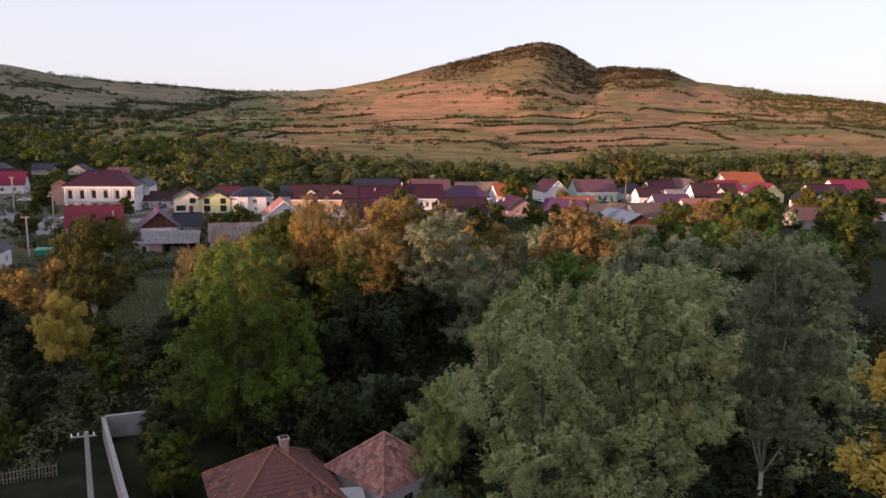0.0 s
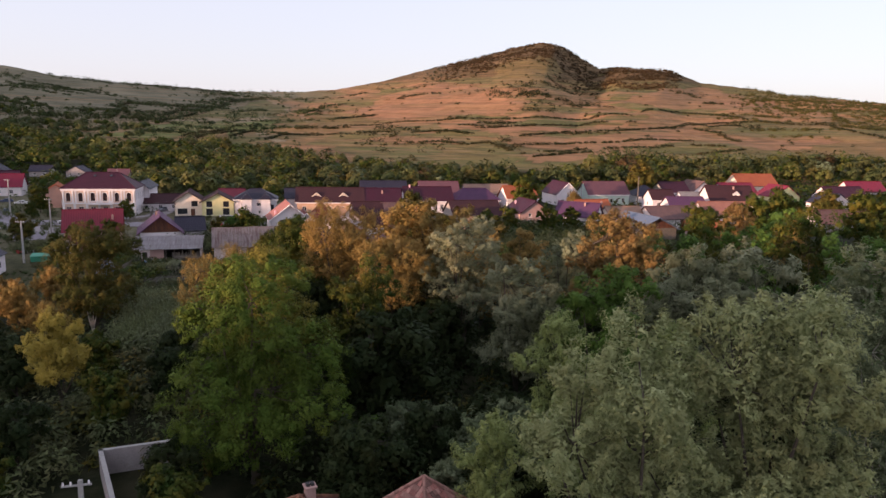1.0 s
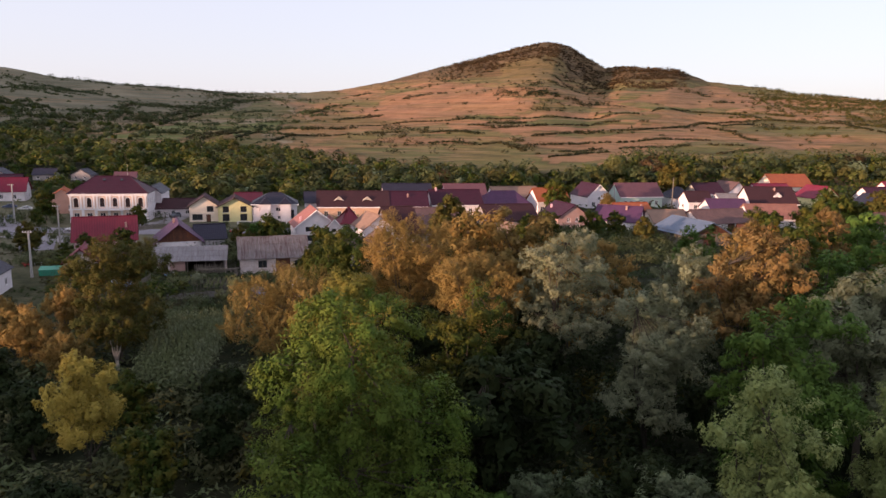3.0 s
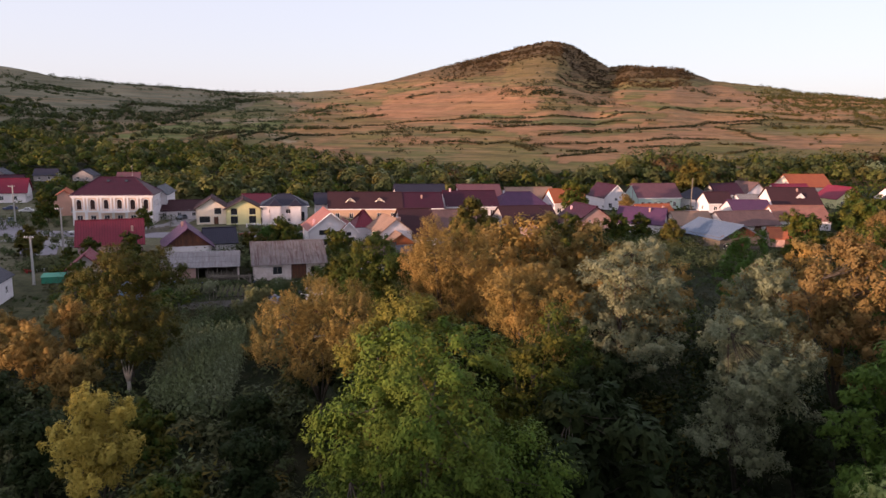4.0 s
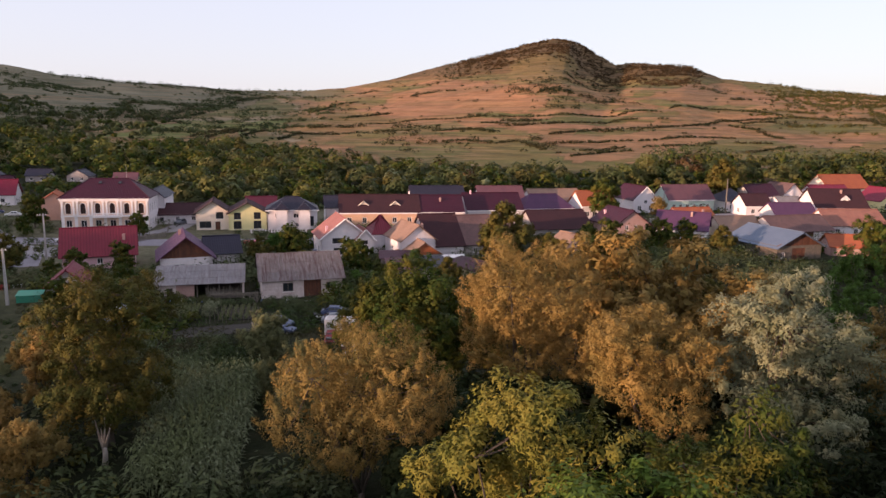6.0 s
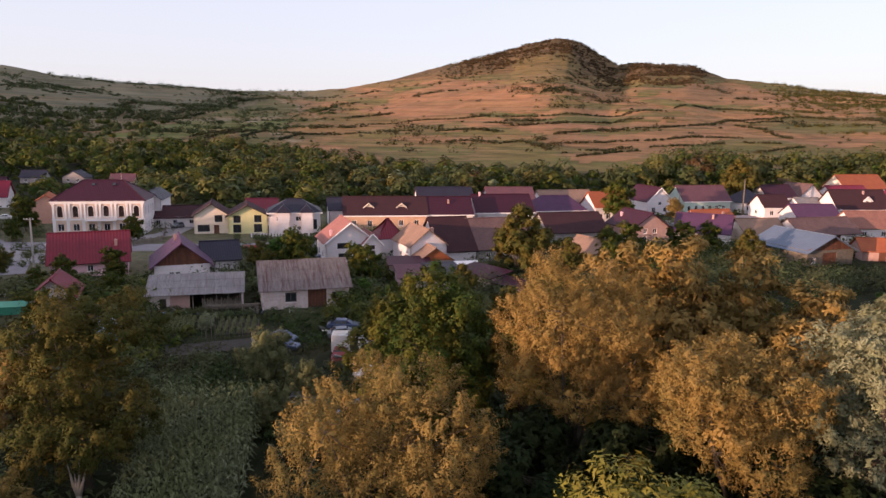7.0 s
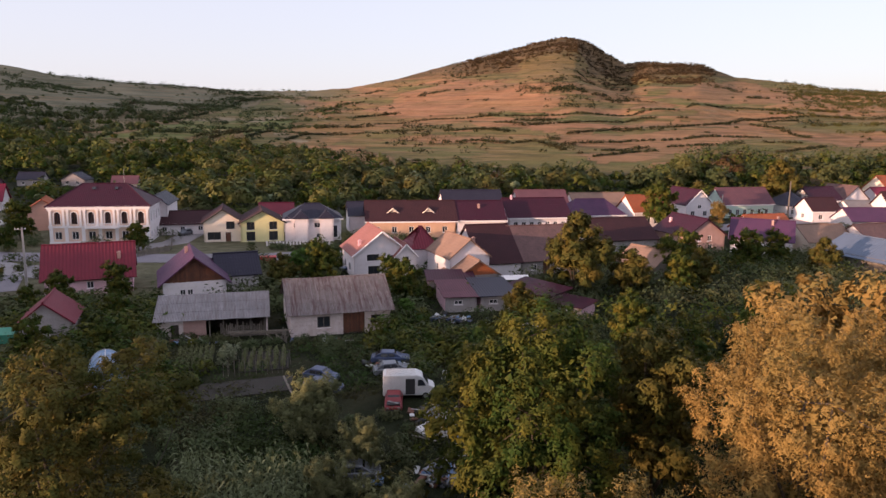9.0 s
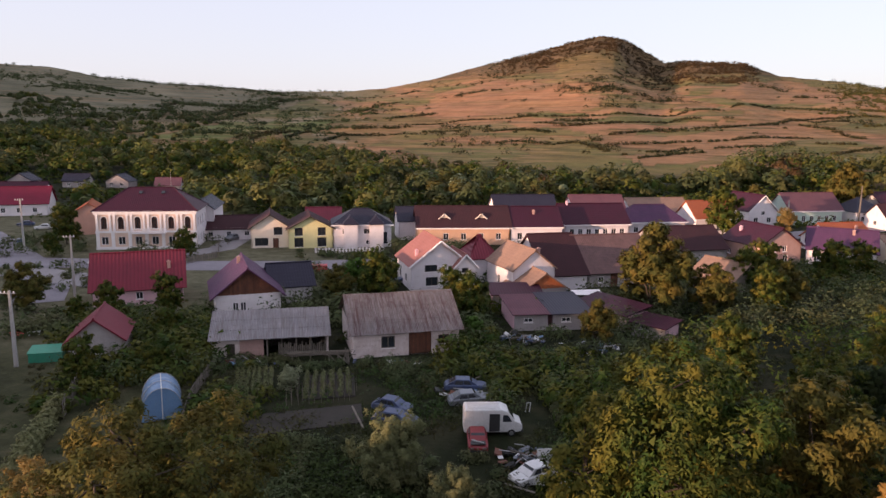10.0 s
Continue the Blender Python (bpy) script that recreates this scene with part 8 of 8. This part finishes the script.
solid("skip", loft([(0, 0.3, 1.5, 0.9, 0.1), (3.0, 0.3, 1.5, 0.9, 0.1)]), M["plastic_red"], "red waste container at the roadside", "container", m=pose(-75.0, 185.0, -0.25, 0, 0, 15))

# scrap
r = random.Random(21)
SCRAP = [Geo().box(-0.35, -0.25, 0, 0.35, 0.25, 0.12).mesh("scrap", M[m]) for m in ("car_blue", "black", "car_silver", "rust", "car_white", "plastic_blue")]
SCRAP += [Geo().tube([(0, 0, 0.0), (0, 0, 0.16)], [0.3, 0.3], 14).mesh("scrap", M["rubber"]), Geo().tube([(-0.9, 0, 0.05), (0.9, 0.1, 0.3)], [0.04, 0.04], 5).mesh("scrap", M["wood_grey"]),
          Geo().tube([(-0.6, 0, 0.05), (0, 0.3, 0.5), (0.7, 0.1, 0.1)], [0.05, 0.05, 0.04], 5).mesh("scrap", M["steel"])]
heap = thing("scrap_heap", pose(0, 0, 0), "heaps of car parts, tyres and boards in weeds", "scrap")
for cx, cy, sx, sy, n in ((-34.0, 106.6, 3.2, 2.0, 90), (-36.6, 117.4, 1.8, 1.4, 44), (-40.4, 105.4, 1.9, 1.0, 40), (-41.6, 129.2, 3.2, 1.5, 44), (-33.0, 112.0, 1.2, 1.8, 26), (-38.6, 134.2, 1.0, 1.0, 16), (-36.5, 149.0, 3.4, 1.6, 40), (-27.0, 146.5, 3.0, 2.0, 34), (-66.5, 135.2, 5.0, 0.6, 26), (-50.0, 137.8, 4.0, 0.5, 18), (-74.0, 139.5, 2.4, 1.0, 18)):
    for i in range(n):
        ob = part("scrap", r.choice(SCRAP), None, heap)
        s = r.uniform(0.5, 1.5)
        ob.matrix_basis = pose(r.gauss(cx, sx * 0.5), r.gauss(cy, sy * 0.5), r.uniform(0.0, 0.4), r.uniform(-35, 35), r.uniform(-35, 35), r.uniform(0, 360)) @ Matrix.Diagonal((s, s, s, 1))
for x0, y0, a, ln in ((-37.4, 112.6, -35, 2.6), (-49.8, 120.4, 118, 4.0), (-41.6, 132.6, 60, 1.8)):
    solid("plank", Geo().box(0, -0.09, 0, ln, 0.09, 0.05), M["wood_grey"], "loose weathered plank lying in the weeds", "plank", m=pose(x0, y0, 0.35, 0, -6, a))
solid("chair_frame", Geo().tube([(0, 0, 0), (0, 0, 0.9), (0.45, 0, 0.9), (0.45, 0, 0)], [0.04] * 4, 5), M["car_white"], "white bent frame standing in the weeds", "frame", m=pose(-36.0, 126.0, 0.3, 0, 12, 40))


def garden():
    """Beds with bean poles, a soil strip, low fences."""
    def bed(name, pts, z, material, label):
        g = Geo().slab([(x, y, z) for x, y in pts], 0.25)
        return solid(name, g, M[material], label, "garden bed", kind="structure")
    bed("soil_strip", [(-59.4, 117.8), (-50.2, 122.2), (-51.4, 126.2), (-61.4, 121.8)], 0.1, "soil", "bare dug soil in a kitchen garden")
    bed("soil_bed", [(-63.9, 125.4), (-60.2, 126.2), (-62.8, 134.0), (-66.8, 133.0)], 0.12, "soil", "planted vegetable bed")
    bed("soil_bed", [(-57.2, 126.2), (-52.4, 128.0), (-54.2, 134.6), (-58.9, 132.8)], 0.12, "soil", "planted vegetable bed")
    g = np.random.default_rng(8)
    rows = []
    for k in range(7):
        for i in range(22):
            t = i / 21
            rows.append((-63.8 + k * 0.56 - t * 2.6 + g.normal(0, 0.06), 125.8 + k * 0.13 + t * 7.2, 0.15, 0.22, 0.5))
    for k in range(6):
        for i in range(20):
            t = i / 19
            rows.append((-57.0 + k * 0.8 - t * 1.8 + g.normal(0, 0.06), 126.6 + k * 0.3 + t * 6.2, 0.15, 0.22, 0.55))
    clump_field("vegetable_rows", "rows of withering vegetables in the garden", rows, "leaf_bush", g, 0.06, 34, 0.06, 1.8, "vegetables")
    poles = thing("bean_poles", pose(0, 0, 0), "thin bean poles with dry vines", "poles")
    for i in range(46):
        bx, by = -58.2 + (i % 12) * 0.5 + g.uniform(-0.1, 0.1), 124.8 + (i // 12) * 1.3 + (i % 12) * 0.2
        part("pole", Geo().tube([(bx, by, 0), (bx + g.uniform(-0.1, 0.1), by, g.uniform(1.0, 1.9))], [0.025, 0.02], 4), M["wood_grey"], poles)
    vines = [(-59.6 + g.uniform(-0.6, 0.6), 129.6 + g.uniform(-1.6, 1.6), g.uniform(0, 1.6), 0.35, 0.4) for _ in range(34)]
    clump_field("vines", "blue-green climbing vines on garden poles", vines, "leaf_silver", g, 0.09, 50, 0.1, 1.5, "vines")


garden()


def pole_rack(x, y, rot, n, label):
    """Rough poles laid over forked posts."""
    top = thing("pole_rack", pose(x, y, 0, 0, 0, rot), label, "rack")
    q = random.Random(4)
    for i in range(4):
        part("post", Geo().tube([(i * 2.0, 0, -0.1), (i * 2.0 + q.uniform(-0.1, 0.1), 0, 1.35)], [0.07, 0.06], 6), M["wood_grey"], top)
    for i in range(n):
        z = 0.9 + 0.07 * i
        part("rail", Geo().tube([(-0.6 + q.uniform(-0.4, 0.4), q.uniform(-0.2, 0.2), z), (3, q.uniform(-0.15, 0.15), z + 0.05), (6.6 + q.uniform(-0.5, 0.6), q.uniform(-0.2, 0.2), z + q.uniform(-0.1, 0.2))], [0.055, 0.05, 0.04], 6), M["wood_grey"], top)


pole_rack(-61.6, 136.4, 12, 7, "rack of pale rough poles beside the shed")
lean = thing("board_stack", pose(-56.2, 137.4, 0), "leaning broken boards beside the shed wall", "boards")
for i in range(9):
    a = random.Random(i)
    part("board", Geo().box(-0.06, -0.02, 0, 0.06, 0.02, a.uniform(1.0, 1.9), pose(a.uniform(-0.8, 0.9), a.uniform(-0.5, 0.6), 0, a.uniform(-30, 30), a.uniform(-45, 45), a.uniform(0, 90))), M["wood_grey"], lean)


def tunnel():
    """A small arched tunnel of blue film on hoops."""
    top = thing("polytunnel", pose(-67.9, 120.2, 0, 0, 0, 30), "small arched garden tunnel covered in blue film", "tunnel")
    n, w, h, ln = 14, 1.75, 2.9, 4.2
    prof = [(-math.cos(math.pi * k / n) * w, math.sin(math.pi * k / n) ** 0.8 * h) for k in range(n + 1)]
    g = Geo()
    for j in range(7):
        y = ln * j / 6
        sag = 1 - 0.025 * (j % 2)
        g.v += [(x * sag, y, z * sag) for x, z in prof]
    m = n + 1
    for j in range(6):
        for k in range(n):
            g.f.append((j * m + k, j * m + k + 1, (j + 1) * m + k + 1, (j + 1) * m + k))
    g.f += [tuple(range(m - 1, -1, -1)), tuple(6 * m + k for k in range(m))]
    part("film", g, M["plastic_blue"], top)
    for y in (-0.01, ln * 0.5, ln + 0.01):
        part("hoop", Geo().tube([(x * 1.015, y, z * 1.015) for x, z in prof], [0.035] * m, 5), M["steel"], top, "pale hoop")
    part("rib", Geo().tube([(0, -0.01, 0.05), (0, -0.03, h * 1.01), (0, ln, h * 1.01)], [0.05] * 3, 5), M["car_white"], top, "pale ridge rib")


tunnel()


def board_fence(name, pts, h, label, step=0.16, gap=0.0, material="wood_grey"):
    """Upright boards along a line."""
    top = thing(name, pose(0, 0, 0), label, "fence")
    q = random.Random(int(pts[0][0] * 10))
    meshes = [Geo().box(0, -0.012, 0, step * 0.92, 0.012, h + d).mesh("board", M[material]) for d in (-0.12, -0.04, 0.03, 0.1)]
    for (ax, ay), (bx, by) in zip(pts, pts[1:]):
        d = Vector((bx - ax, by - ay))
        a = math.degrees(math.atan2(d.y, d.x))
        part("rail", Geo().box(0, 0.015, h * 0.3, d.length, 0.07, h * 0.3 + 0.08, pose(ax, ay, 0, 0, 0, a)), M[material], top)
        part("rail", Geo().box(0, 0.015, h * 0.8, d.length, 0.07, h * 0.8 + 0.08, pose(ax, ay, 0, 0, 0, a)), M[material], top)
        for k in range(int(d.length / (step + gap))):
            if q.random() < 0.06:
                continue
            p = Vector((ax, ay)) + d.normalized() * k * (step + gap)
            part("board", q.choice(meshes), None, top).matrix_basis = pose(p.x, p.y, 0, q.uniform(-2, 2), q.uniform(-2.5, 2.5), a)


board_fence("fence", [(-76.6, 119.0), (-79.9, 126.0)], 1.7, "grey weathered board fence with leaning boards", 0.3)
board_fence("fence", [(-64.6, 116.6), (-67.6, 125.0), (-69.6, 134.6)], 1.3, "dark sagging board fence beside the garden", 0.22, 0.1)
board_fence("fence", [(-79.0, 135.6), (-71.4, 137.0)], 1.2, "low grey board fence behind the shed", 0.25, 0.06)
board_fence("fence", [(-100.2, 187.2), (-97.2, 195.2), (-108.0, 219.0)], 1.3, "pale fence beside the town hall lane", 0.4, 0.12, "wood_grey")
board_fence("fence", [(-80.0, 203.6), (-66.0, 207.6)], 1.0, "low pale garden fence", 0.4, 0.3, "plaster")
solid("tarpaulin", Geo().slab([(-1.8, -1.0, 1.1), (1.8, -1.0, 1.1), (1.8, 1.0, 1.5), (-1.8, 1.0, 1.5)], 0.08).box(-1.7, -0.9, 0, 1.7, 0.9, 1.0), M["plastic_green"], "green sheeted stack beside the cottage", "stack", m=pose(-88.6, 133.4, 0, 0, 0, 20))
for k, (lx, ly, mt) in enumerate(((-98.5, 141.0, "plastic_red"), (-96.5, 141.6, "car_white"), (-97.6, 140.2, "plastic_red"))):
    solid("garden_bench", Geo().box(-0.7, -0.25, 0.38, 0.7, 0.25, 0.45).box(-0.6, -0.2, 0, -0.5, 0.2, 0.38).box(0.5, -0.2, 0, 0.6, 0.2, 0.38), M[mt], "small painted garden bench on the lawn", "bench", m=pose(lx, ly, 0, 0, 0, 30 * k))

# pale hedge of tall grasses
hg = np.random.default_rng(14)
hedge = [(-78.6 + 7.0 * t + hg.normal(0, 0.25), 121.5 - 17 * t + hg.normal(0, 0.3), hg.uniform(0, 0.6), 0.5, 1.1) for t in hg.random(120)]
clump_field("hedge", "pale grey-green hedge along the lawn", hedge, "leaf_bush", hg, 0.09, 90, 0.15, 2.2, "hedge")
